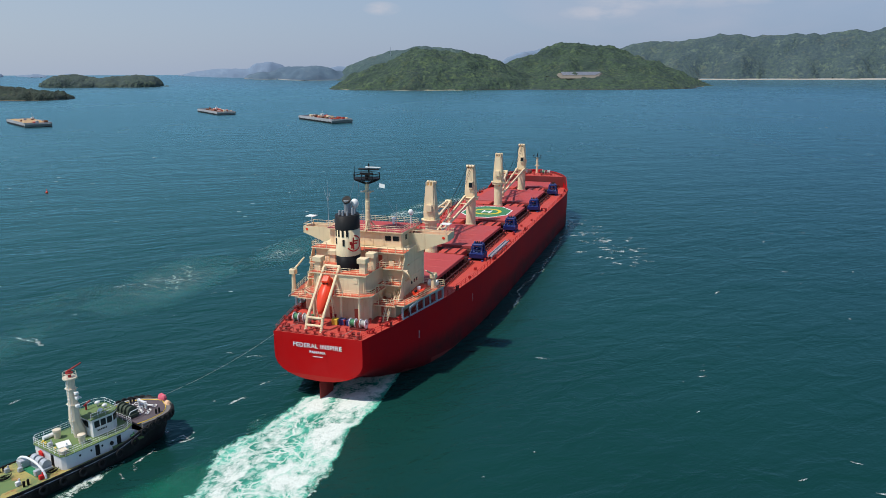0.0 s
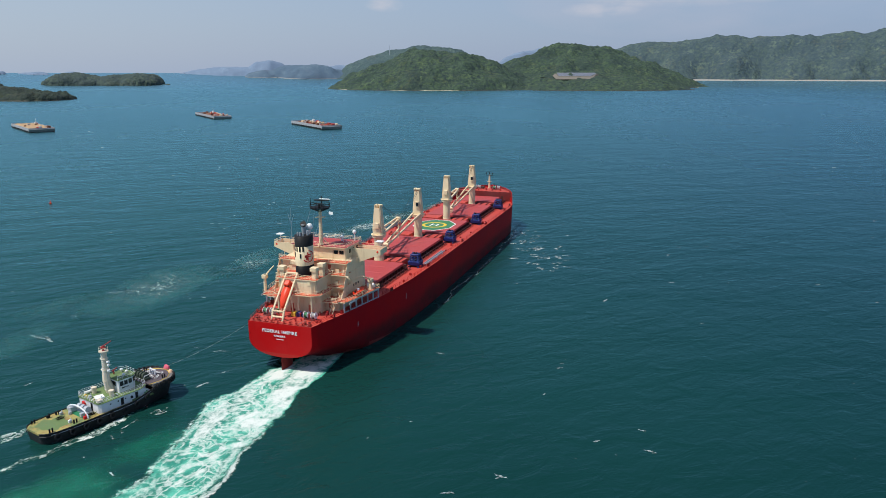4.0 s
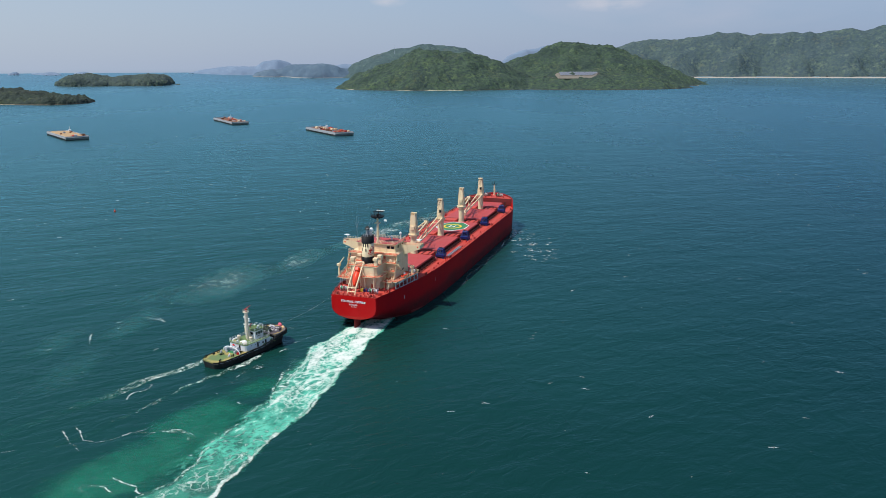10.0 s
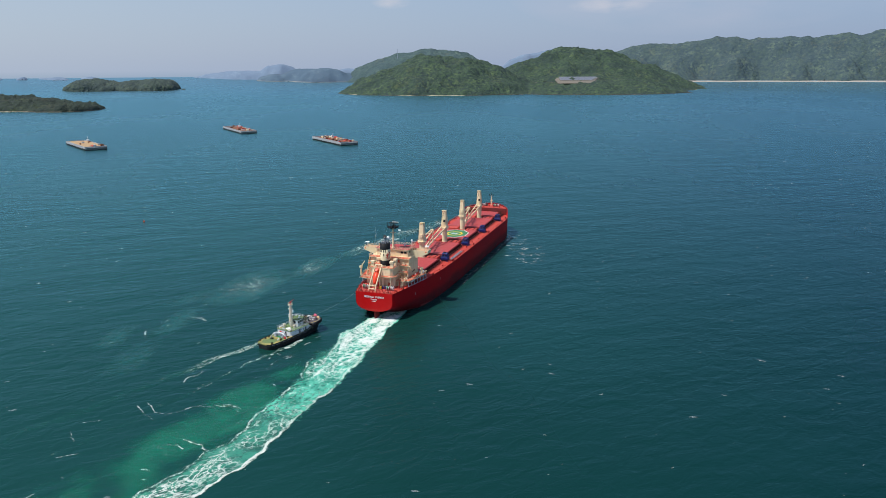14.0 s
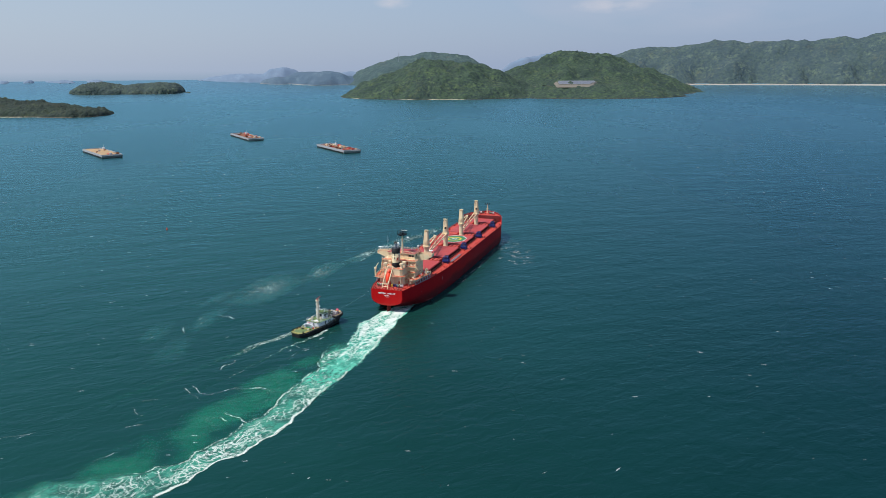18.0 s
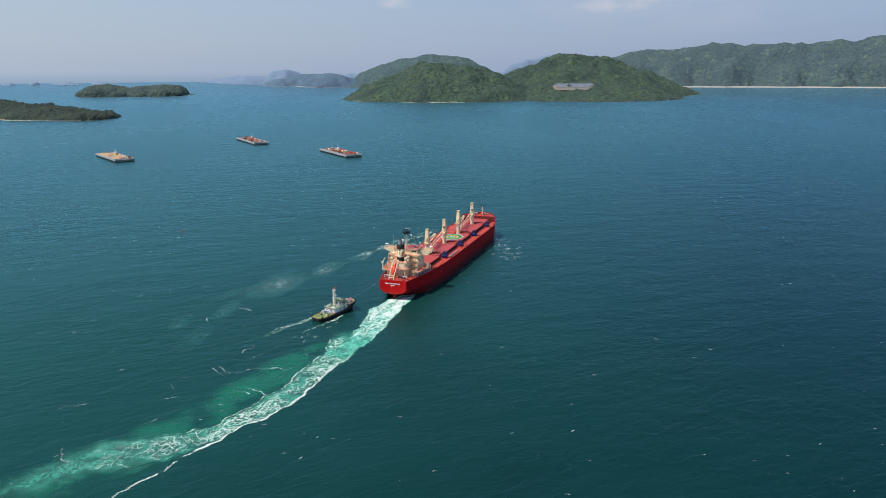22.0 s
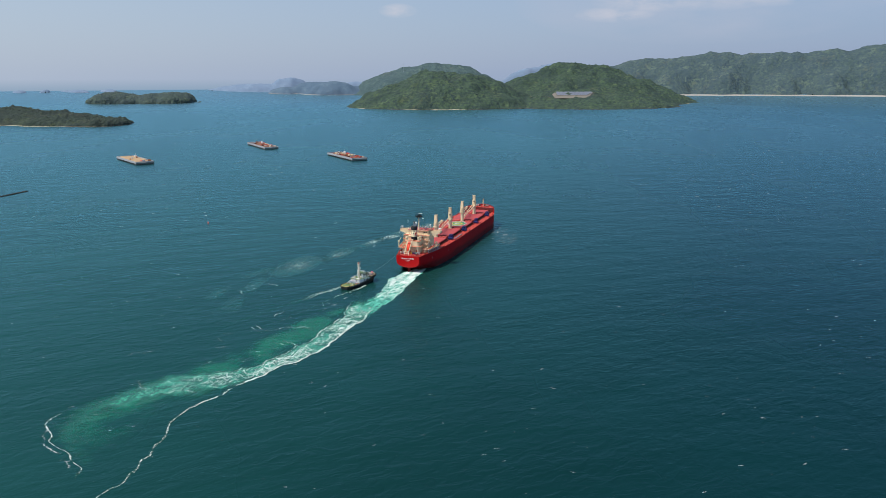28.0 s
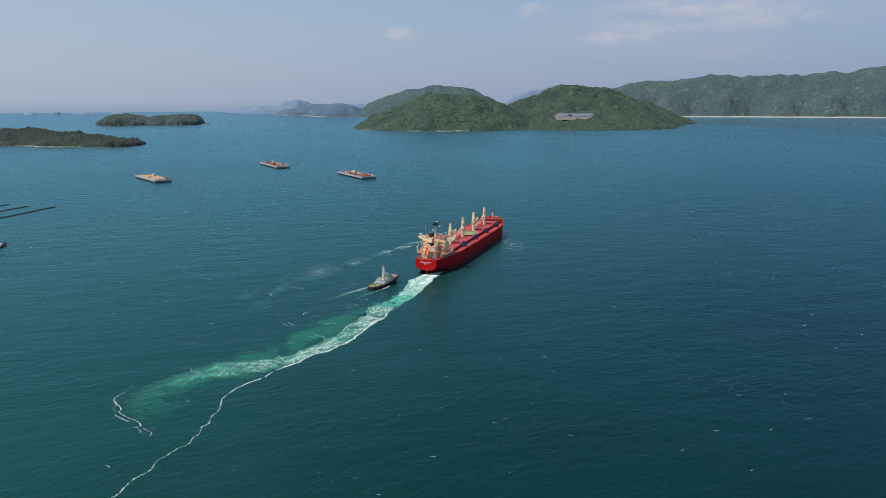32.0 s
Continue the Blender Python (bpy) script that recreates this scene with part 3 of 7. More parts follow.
def build_foam_lines():
    """Foam on the seams between stirred and still water."""
    def line(points, wide):
        WAKES.append(tagged(foam_ribbon(points, wide), "thin curling white line of foam on the sea", "foam", kind="structure"))

    line([(-96, 12.2), (-96.4, 10.1)], 0.75)
    line([(-105.8, 8.4), (-108, 6.9), (-109.4, 7), (-110.7, 8.2)], 0.75)
    line([(-106.4, 14.2), (-108, 12.1), (-108, 10.9)], 0.75)
    line([(-111.4, 10.4), (-114.4, 9.6), (-117.5, 9.1), (-118.7, 8.2), (-121.4, 8.2)], 0.75)
    line([(-114.7, 12.9), (-111.4, 13.1), (-109.2, 14.4)], 0.75)
    line([(-83.2, 71.5), (-82.1, 70.2), (-83.7, 66.6), (-83.4, 64.5), (-83.7, 60)], 0.75)
    line([(-106.6, 12.7), (-108.5, 12), (-108, 10.2)], 0.7)
    line([(-114.2, 10), (-114, 8.1)], 0.7)
    line([(-119.7, 10.3), (-122.2, 7.8)], 0.7)
    line([(-129.6, 9.1), (-128.2, 7.5)], 0.7)
    line([(-131.4, 0.7), (-132.1, -1.9)], 0.7)
    line([(-110.6, 8.8), (-109.1, 7.2), (-107.8, 6.6)], 0.7)
    line([(-92.4, 77.4), (-89.8, 76.9), (-88.9, 74.4)], 0.7)
    line([(-48.2, 77.2), (-40.7, 74.1), (-43.3, 62)], 1)
    line([(-29, 80), (-20.8, 76.8), (-23.3, 66.5)], 1)
    line([(-1.5, 64.2), (13.5, 63.5), (13.8, 54.5)], 1)
    line([(-105.6, 78.5), (-101.7, 77.5), (-113.3, 67.1)], 1)
    line([(-98, 73.3), (-92.5, 70.6)], 1)
    line([(-85.6, 68.7), (-82.5, 65.4), (-85.3, 58.7)], 1)
    line([(85.4, 46.7), (94.9, 42.8), (99.9, 38.2)], 1)
    line([(32.8, 50.2), (45.1, 50.1)], 1)
    line([(-152.7, 31.9), (-157.5, 28.7), (-161.2, 20.9), (-157.4, 16.7), (-152.3, 12.7), (-146.6, 11.6)], 0.55)
    line([(-151, 9), (-149.2, 5), (-151, -0.3), (-153.5, -2.5)], 1)
    line([(-170.9, 6.7), (-172.9, 2), (-173.4, -2.6), (-176.8, -7.1)], 0.9)
    line([(-191.4, 31.2), (-189.8, 27.4), (-187.6, 25.4)], 0.8)
    line([(-177.6, 38.7), (-182.5, 34.1), (-184.1, 31.6)], 0.5)
    line([(-174.6, 39.9), (-170.9, 35.6), (-169.3, 34.4)], 0.5)
    line([(-176.4, 9.5), (-180.4, 3.6), (-180.2, 0.2)], 0.7)
    line([(-157.5, 33.4), (-161.8, 27.3), (-165.4, 19.8), (-165.3, 17)], 0.6)
    line([(-155.6, 15.1), (-151.2, 8.3), (-149.3, 0)], 0.7)
    line([(-204.9, 21.5), (-212.9, 23.1), (-215.8, 23)], 0.9)
    line([(-212.8, 59.1), (-207.3, 57.3), (-203.1, 55)], 0.8)
    line([(-179, 9.1), (-175.8, 5), (-177.2, -1.3)], 0.8)
    line([(-276.6, 46), (-289.1, 34.5), (-295.9, 26.7), (-298.2, 17.5), (-303.8, 8.7), (-307.4, -2.5)], 1.1)
    line([(-237.7, 15), (-239.1, 7.4), (-236.9, -1.8)], 0.9)
    line([(-233.2, 40.2), (-241.2, 32.5), (-243.3, 24)], 0.8)
    line([(-77.7, 18.7), (-76.2, 15.6), (-75.4, 12)], 0.9)
    line([(-89.7, 8.7), (-85, 6.2), (-79.9, 4.7)], 0.8)
    line([(-97.5, 8.4), (-94.5, 7.2), (-93, 5.4)], 1.2)
    line([(-111.9, 9.1), (-109.8, 9.4), (-108.4, 8.4), (-109.6, 5.6)], 0.8)
    line([(-151.2, 5.5), (-150.2, 2.6), (-152.4, -0.4), (-154.2, -1.6)], 1.0)
    line([(-134, 21.5), (-138.5, 20), (-144, 21.6), (-148.5, 18.4), (-151, 16.4)], 0.8)
    line([(-126, 29.5), (-132, 28.8), (-137.5, 30), (-142, 28.6)], 1.0)
    line([(-329.8, 0.7), (-332.4, -3.7)], 0.9)
    line([(-215.5, 65), (-209.2, 61.4), (-205.5, 54.4)], 0.8)


build_foam_lines()

# ---- islands ----
BAY = pose(-477.5, -192.4, 0, 0, 0, 19.4)


def forest_material(name, dark, light, rock, sand, shore=5.0, ragged=1.4, tree=13.0):
    k = Nodes(name)
    clump = k.noise(1.0 / tree, 5, 0.70)
    stand = k.noise(0.014, 7, 0.72)
    c = k.mix(k.ramp(clump, 0.33, 0.69), dark, light)
    c = k.mix(k.calc("MULTIPLY", k.ramp(k.noise(0.007, 6, 0.66), 0.46, 0.60), 0.60), c, dark)
    # fresh yellow-green stands, and brown ones on dry ground
    c = k.mix(k.calc("MULTIPLY", k.ramp(stand, 0.50, 0.64), k.calc("MULTIPLY", k.ramp(clump, 0.40, 0.58), 0.70)), c, tuple(1.35 * a + b for a, b in zip(light, (0.030, 0.026, 0.0))))
    c = k.mix(k.calc("MULTIPLY", k.ramp(k.noise(0.008, 6, 0.72), 0.54, 0.66), k.calc("MULTIPLY", k.ramp(clump, 0.42, 0.60), 0.40)), c, tuple(0.8 * a + b for a, b in zip(light, (0.045, 0.012, 0.006))))
    h = k.attr("rise")
    edge = k.calc("ADD", h, k.calc("MULTIPLY", k.calc("SUBTRACT", k.noise(0.03, 4), 0.5), shore * ragged))
    low = k.mix(k.ramp(k.noise(0.006, 3), 0.54, 0.60), rock, sand)
    c = k.mix(k.ramp(edge, shore * 0.75, shore * 0.35), c, low)
    crowns = k.calc("SUBTRACT", 1.0, k.cells(1.0 / tree, warp=k.noise(0.08, 3), warp_size=tree * 0.8))
    n = k.bump(crowns, 0.8, min(5.0, tree * 0.4))
    n = k.bump(k.noise(2.2 / tree, 5, 0.7), 1.0, tree * 0.25, n)
    return k.done(c, 0.9, 0.0, n)


def domes(hills, u, v):
    total = 0.0
    for cu, cv, h, ru0, ru1, rv0, rv1, p in hills:
        du, dv = u - cu, v - cv
        r = (du / (ru0 if du < 0 else ru1)) ** 2 + (dv / (rv0 if dv < 0 else rv1)) ** 2
        if r < 1:
            total += (h * (1 - r) ** p) ** 4
    return total ** 0.25


def canopy(h, u, v, seed, gully, crown, crown_size, relief, valleys):
    """The height of the tree tops over bare hills of height h."""
    h *= 1.0 + gully * 2.2 * fine(u, v, seed, 130.0, 4) + valleys * (0.5 - abs(fine(u, v, seed + 14, 420.0, 3)) * 2.0)
    wood = min(1.0, h / 10.0)
    h += wood * (crown * 1.3 * abs(fine(u, v, seed + 2, crown_size, 2)) + crown * 0.6 * fine(u, v, seed + 3, crown_size * 3.1, 2) + relief * fine(u, v, seed + 6, 85.0, 3))
    return max(h, 0.4)


def land(name, hills, step, mat, label, gully=0.055, crown=4.5, crown_size=11.0, seed=0.0, base=0.0, relief=5.0, valleys=0.0, kind="", category="island"):
    """A hilly island: rounded hills cut by gullies, with a rough canopy of trees."""
    u0 = min(h[0] - h[3] for h in hills) - step
    u1 = max(h[0] + h[4] for h in hills) + step
    v0 = min(h[1] - h[5] for h in hills) - step
    v1 = max(h[1] + h[6] for h in hills) + step
    nu, nv = int((u1 - u0) / step) + 1, int((v1 - v0) / step) + 1
    bm = bmesh.new()
    rise = bm.verts.layers.float.new("rise")
    grid = {}
    for i in range(nu):
        for j in range(nv):
            u, v = u0 + i * step, v0 + j * step
            wu, wv = u + 22 * fine(u, v, seed + 5, 90.0, 3), v + 22 * fine(u, v, seed + 9, 90.0, 3)
            h = domes(hills, wu, wv)
            if h <= 0.0 and not (domes(hills, wu + step * 1.5, wv) or domes(hills, wu - step * 1.5, wv) or domes(hills, wu, wv + step * 1.5) or domes(hills, wu, wv - step * 1.5)):
                continue
            if h > 0:
                h = canopy(h, u, v, seed, gully, crown, crown_size, relief, valleys)
            else:
                h = -12.0
            w = BAY @ Vector((u, v, 0))
            vert = bm.verts.new((w.x, w.y, h + min(base, sea_level(w.x, w.y) + 0.3)))
            vert[rise] = h
            grid[i, j] = vert
    for (i, j), a in grid.items():
        b, c, d = grid.get((i + 1, j)), grid.get((i + 1, j + 1)), grid.get((i, j + 1))
        if b and c and d:
            bm.faces.new((a, b, c, d))
    ob = part(name, bm, mat, None, smooth=True)
    return tagged(ob, label, category, kind=kind)


ROCK, SAND = (0.105, 0.085, 0.062), (0.42, 0.36, 0.26)
FOREST = forest_material("island_forest", (0.006, 0.017, 0.014), (0.026, 0.046, 0.026), ROCK, SAND, shore=3.5, tree=10.0)
FOREST_ISLET = forest_material("islet_forest", (0.020, 0.038, 0.042), (0.060, 0.090, 0.062), (0.13, 0.12, 0.10), SAND, shore=5.0, tree=14.0)
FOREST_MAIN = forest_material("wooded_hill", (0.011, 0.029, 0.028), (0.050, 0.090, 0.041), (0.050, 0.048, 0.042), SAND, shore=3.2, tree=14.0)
# the haze before this hill is put into its blue-green base colours
FOREST_HAZED = forest_material("hazed_wooded_hill", (0.036, 0.070, 0.078), (0.062, 0.106, 0.098), (0.3, 0.27, 0.22), (0.5, 0.45, 0.36), tree=20.0)
# hills: centre, height, reach nearer, farther, right, left, steepness
MAIN_HILLS = [(3450, -10, 143, 410, 420, 470, 450, 1.1), (3950, -640, 178, 560, 420, 690, 540, 1.3), (3480, -640, 56, 440, 400, 440, 430, 0.9), (4050, -1110, 42, 320, 260, 250, 320, 0.8), (3420, 320, 22, 180, 320, 200, 110, 0.8)]
land("island", MAIN_HILLS, 6.0, FOREST_MAIN, "large wooded island with two rounded green hills", seed=1.0, crown=5.0, crown_size=18.0, gully=0.08, relief=11.0, valleys=0.14, kind="structure")
land("island", [(3810, 1690, 60, 150, 150, 115, 95, 0.42), (3850, 1600, 47, 150, 150, 110, 110, 0.6), (3880, 1490, 50, 150, 150, 95, 90, 0.55), (3900, 1385, 57, 150, 150, 105, 95, 0.5), (3900, 1255, 11, 30, 30, 22, 22, 0.5)],
     5.5, FOREST_ISLET, "small low wooded island with rocky cliffs", seed=4.0, kind="structure")
land("island", [(2115, 968, 18, 85, 120, 70, 100, 0.6), (2185, 1095, 26, 130, 150, 110, 130, 0.65), (2290, 1225, 30, 190, 180, 130, 150, 0.7), (2325, 1400, 40, 190, 180, 190, 190, 0.7), (2330, 1620, 46, 190, 180, 200, 220, 0.7)],
     4.5, FOREST, "dark green wooded headland with a rocky foreshore", seed=7.0, crown=7.5, crown_size=14.0, kind="structure")
land("hills", [(4700, 0, 190, 420, 120, 480, 640, 1.2), (4720, 330, 100, 300, 100, 200, 260, 1.0)], 14.0, FOREST_HAZED, "hazy wooded hill behind the large island", seed=12.0, base=20.0, kind="structure", category="hill")

# haze painted into the base colours: bluer and paler from ridge to faint outlines
HAZED_RIDGE = forest_material("hazed_ridge", (0.034, 0.063, 0.080), (0.066, 0.104, 0.088), (0.060, 0.085, 0.075), (0.085, 0.105, 0.085), shore=1.0, ragged=0.1, tree=17.0)
HAZED_BLUE = forest_material("hazed_blue_hills", (0.068, 0.116, 0.170), (0.080, 0.130, 0.178), (0.20, 0.19, 0.19), (0.36, 0.31, 0.27), ragged=0.1, tree=6.0)
HAZED_PALE = forest_material("hazed_pale_hills", (0.145, 0.205, 0.290), (0.147, 0.207, 0.292), (0.145, 0.205, 0.29), (0.145, 0.205, 0.29), tree=0.3)
RIDGE = [(-2950, 258), (-2410, 247), (-2060, 228), (-1935, 206), (-1600, 226), (-1480, 208), (-1180, 180), (-1030, 146), (-900, 112), (-800, 84)]
CREST = [(math.sqrt(4850.0 ** 2 - v * v), v, 0.90 * float(np.interp(v, [a for a, b in RIDGE], [b for a, b in RIDGE])), 300, 120, 230, 230, 1.25) for v in range(-2950, -880, 110)]
SPURS = [(math.sqrt(4655.0 ** 2 - v * v), v, h, 180, 220, right, left, 1.1) for v, h, right, left in ((-1620, 118, 150, 150), (-1890, 88, 110, 130), (-2330, 152, 230, 130), (-1330, 92, 160, 120), (-2110, 104, 130, 140), (-2620, 120, 160, 150))]
land("mountains", CREST + SPURS, 10.0, HAZED_RIDGE, "long hazy green mountain ridge with a pale beach along its foot", seed=21.0, base=45.0, gully=0.018, crown=5.0, crown_size=30.0, relief=6.0, valleys=0.09, kind="structure", category="mountain")
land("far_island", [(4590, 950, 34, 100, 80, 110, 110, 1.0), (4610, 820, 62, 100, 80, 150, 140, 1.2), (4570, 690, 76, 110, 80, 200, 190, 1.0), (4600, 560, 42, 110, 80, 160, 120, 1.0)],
     9.0, HAZED_BLUE, "blue hazy hills of a distant island", seed=25.0, base=42.0, gully=0.03, crown=2.0, kind="structure")
land("far_island", [(4660, 950, 84, 80, 60, 200, 170, 1.5), (4660, 1130, 44, 80, 60, 220, 330, 1.2), (4660, 520, 70, 80, 60, 150, 130, 1.1), (4670, -690, 170, 80, 50, 620, 430, 1.1)], 14.0, HAZED_PALE, "pale outline of a very distant mountain", seed=27.0, base=56.0, gully=0.05, crown=0.5, kind="structure", category="mountain")
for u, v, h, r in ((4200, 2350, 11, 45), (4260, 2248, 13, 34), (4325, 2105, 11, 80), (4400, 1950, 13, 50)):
    land("far_islet", [(u, v, h, 40, 40, r, r, 0.7)], 10.0, HAZED_PALE, "pale distant islet on the horizon", seed=u, base=60.0, gully=0.05, crown=0.5, kind="structure")


def build_beach():
    """The pale beach and sea wall that run below the mountains."""
    sand = paint("beach_sand", (0.36, 0.33, 0.29), (0.27, 0.25, 0.22), 0.9, size=30)
    bm = bmesh.new()
    rows = []
    for i in range(131):
        v = -1090.0 - i * 15.0
        row = []
        for r, up in ((4448, 0.0), (4456, 2.6), (4470, 3.2), (4500, 3.6)):
            w = BAY @ Vector((math.sqrt(r * r - v * v), v, 0))
            row.append(bm.verts.new((w.x, w.y, sea_level(w.x, w.y) + up * (0.85 + 0.3 * abs(fine(v, 0.0, 2.0, 120.0, 2))) - 0.5)))
        rows.append(row)
    for a, b in zip(rows, rows[1:]):
        for j in range(3):
            bm.faces.new((a[j], b[j], b[j + 1], a[j + 1]))
    bmesh.ops.recalc_face_normals(bm, faces=bm.faces)
    tagged(part("beach", bm, sand, None), "long pale sand beach below wooded mountains", "beach", kind="structure")


build_beach()


def build_solar_field():
    """Rows of panels on a cleared slope of the large island."""
    base = tagged(new("solar_field"), "grey solar panel field on a cleared hillside", "solar field", kind="structure")
    k = Nodes("panel_glass")
    glass = k.done(k.mix(k.ramp(k.noise(0.2), 0.4, 0.6), (0.12, 0.135, 0.165), (0.19, 0.20, 0.23)), 0.4)
    soil = paint("bare_soil", (0.19, 0.17, 0.14), (0.12, 0.12, 0.09), 0.9, size=20)

    def ground(u, v):
        wu, wv = u + 22 * fine(u, v, 6.0, 90.0, 3), v + 22 * fine(u, v, 10.0, 90.0, 3)
        return canopy(domes(MAIN_HILLS, wu, wv), u, v, 1.0, 0.08, 0.0, 20.0, 10.0, 0.10) + 5.0

    def spot(u, v, up):
        return BAY @ Vector((u, v, ground(u, v) + up))

    low = sum(ground(3262, v) for v in range(-660, -490, 20)) / 9 + 2.0
    high = sum(ground(3362, v) for v in range(-660, -490, 20)) / 9 + 6.0

    def shelf(u, v, up):
        return BAY @ Vector((u, v, low + (high - low) * (u - 3262) / 100.0 + up))

    # rows of panels climbing the slope, on a terrace of bare soil
    for i in range(4):
        u, f = 3268 + i * 25, i / 3
        left, right = -498 - 6 * f, -630 - 34 * f
        n = 9
        for j in range(n):
            v0, v1 = left + (right - left) * j / n, left + (right - left) * (j + 0.93) / n
            bm = bmesh.new()
            slab(bm, [shelf(u, v0, 1.2), shelf(u, v1, 1.2), shelf(u + 17, v1, 4.2), shelf(u + 17, v0, 4.2)][::-1], 0.4)
            part("solar_panel", bm, glass, base)
    bm = bmesh.new()
    rim = [(3258, -492), (3258, -636), (3364, -672), (3364, -498)]
    top = [bm.verts.new(shelf(u, v, 0.0)) for u, v in rim]
    foot = [bm.verts.new(shelf(u + (-16 if u < 3300 else 8), v + (8 if v > -550 else -8), -9.0)) for u, v in rim]
    bm.faces.new(top)
    for i in range(4):
        bm.faces.new((top[i], foot[i], foot[(i + 1) % 4], top[(i + 1) % 4]))
    bmesh.ops.recalc_face_normals(bm, faces=bm.faces)
    part("cleared_slope", bm, soil, base)
    bm = bmesh.new()
    grid = [[bm.verts.new(spot(3330 + 14 * j - 60 * i / 12, -380 - 8 * i + 8 * math.sin(i), 1.2)) for j in range(2)] for i in range(13)]
    for a, b in zip(grid, grid[1:]):
        bm.faces.new((a[0], a[1], b[1], b[0]))
    part("dirt_track", bm, soil, base)
    mast = tagged(new("radio_mast"), "thin grey radio mast on a hilltop", "mast")
    bm = bmesh.new()
    p = BAY @ Vector((4560, 237, 150))
    rod(bm, p, p + Vector((0, 0, 62)), 1.6, 1.0, 6)
    part("pole", bm, STEEL, mast)


build_solar_field()

# ---- the bulk carrier; x forward, y to port, z up from the waterline ----
SHIP = tagged(new("bulk_carrier"), "red bulk carrier with cream superstructure and four deck cranes", "ship")
DECK = 11.4
SIDE = [(-90.5, 8.2), (-82, 10.2), (-74, 11.8), (-62, 14.0), (-45, 15.5), (-25, 15.95), (70, 15.95), (79, 15.3), (86, 13.4), (91, 11.0), (96, 7.6), (99, 4.4), (101, 0.5)]
KEEL = [(-90.5, 3.4), (-84, 1.9), (-78, -0.8), (-70, -3.2), (-58, -5.0), (101, -5.0)]


def straight(table, x):
    return float(np.interp(x, [a for a, b in table], [b for a, b in table]))


def ship_side(x):
    return straight(SIDE, x)


def sheer(x):
    rise = min(1.0, max(0.0, (x - 79.0) / 7.0))
    rise = rise * rise * (3 - 2 * rise)
    return 11.55 + 4.3 * rise + 0.6 * max(0.0, (x - 77) / 24) ** 2


def build_hull():
    xs = [-90.5, -88, -85, -82, -79, -76, -73, -69, -65, -60, -54, -47, -38, -25, -10, 10, 30, 50, 62, 70, 73, 75, 77, 79, 82, 85, 88, 90.5, 93, 95, 97, 98.5, 99.8, 100.6, 101]
    levels = [0, 0.02, 0.06, 0.12, 0.2, 0.3, 0.42, 0.56, 0.72, 0.86, 0.95, 1.0]
    bm = bmesh.new()
    rows = {1: [], -1: []}
    for x in xs:
        b, zb, zt = ship_side(x), straight(KEEL, x), sheer(x)
        bilge = 0.5 if x < -80 else max(0.16, 0.5 - (x + 80) * 0.02)
        bow = max(0.0, (x - 76) / 25.0)
        for s in (1, -1):
            row = []
            for lv in levels:
                f = min(1.0, lv / bilge)
                y = b * (1 - (1 - f) ** 2.2) ** (1 / 2.2)
                y *= 1 - 0.30 * bow * (1 - lv) ** 1.3
                row.append(bm.verts.new((x - 5.0 * bow * bow * (1 - lv), s * max(y, 0.02), zb + (zt - zb) * lv)))
            rows[s].append(row)
    for s in (1, -1):
        for a, b in zip(rows[s], rows[s][1:]):
            for i in range(len(levels) - 1):
                f = bm.faces.new((a[i], b[i], b[i + 1], a[i + 1]) if s < 0 else (a[i], a[i + 1], b[i + 1], b[i]))
                f.smooth = True
    for i in range(len(levels) - 1):
        bm.faces.new((rows[1][-1][i], rows[-1][-1][i], rows[-1][-1][i + 1], rows[1][-1][i + 1]))
    # transom
    t = rows[1][0], rows[-1][0]
    for i in range(len(levels) - 1):
        bm.faces.new((t[0][i], t[0][i + 1], t[1][i + 1], t[1][i]))
    for a, b, c, d in zip(rows[1], rows[1][1:], rows[-1], rows[-1][1:]):
        bm.faces.new((a[0], c[0], d[0], b[0]))
    bmesh.ops.recalc_face_normals(bm, faces=bm.faces)
    # antifouling under water; transom in plain and worn red, sides in the shade-darkened paint
    for f in bm.faces:
        c = f.calc_center_median()
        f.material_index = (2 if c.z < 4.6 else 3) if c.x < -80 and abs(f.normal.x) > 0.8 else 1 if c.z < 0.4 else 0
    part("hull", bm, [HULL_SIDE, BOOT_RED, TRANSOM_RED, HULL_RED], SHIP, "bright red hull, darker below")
    # decks
    bm = bmesh.new()
    edge = [(max(x, -90.42), ship_side(x) - 0.12) for x in xs if x <= 88]
    prism(bm, [(x, -y) for x, y in edge] + [(x, y) for x, y in reversed(edge)], DECK - 0.3, DECK)
    bmesh.ops.recalc_face_normals(bm, faces=bm.faces)
    part("main_deck", bm, DECK_RED, SHIP, "faded red steel main deck")
    bm = bmesh.new()
    edge = [(x, ship_side(x) * (1 - 0.02) - 0.15) for x in xs if x >= 88]
    prism(bm, [(x, -y) for x, y in edge] + [(x, y) for x, y in reversed(edge)], DECK - 0.2, 15.5)
    bmesh.ops.recalc_face_normals(bm, faces=bm.faces)
    part("forecastle_deck", bm, DECK_RED, SHIP)
    # bulwark cap
    for s in (1, -1):
        bm = bmesh.new()
        run(bm, [(x, s * (ship_side(x) - 0.05), sheer(x)) for x in xs if x >= 79], 0.14, 6)
        part("bulwark_rail", bm, HULL_RED, SHIP)
        # inner face of the forecastle bulwark
        bm = bmesh.new()
        inner = [x for x in xs if x >= 74]
        low = [bm.verts.new((x, s * max(0.02, ship_side(x) - 0.16), DECK)) for x in inner]
        top = [bm.verts.new((x, s * max(0.02, ship_side(x) - 0.16), sheer(x) - 0.02)) for x in inner]
        for i in range(len(inner) - 1):
            bm.faces.new((low[i], low[i + 1], top[i + 1], top[i]))
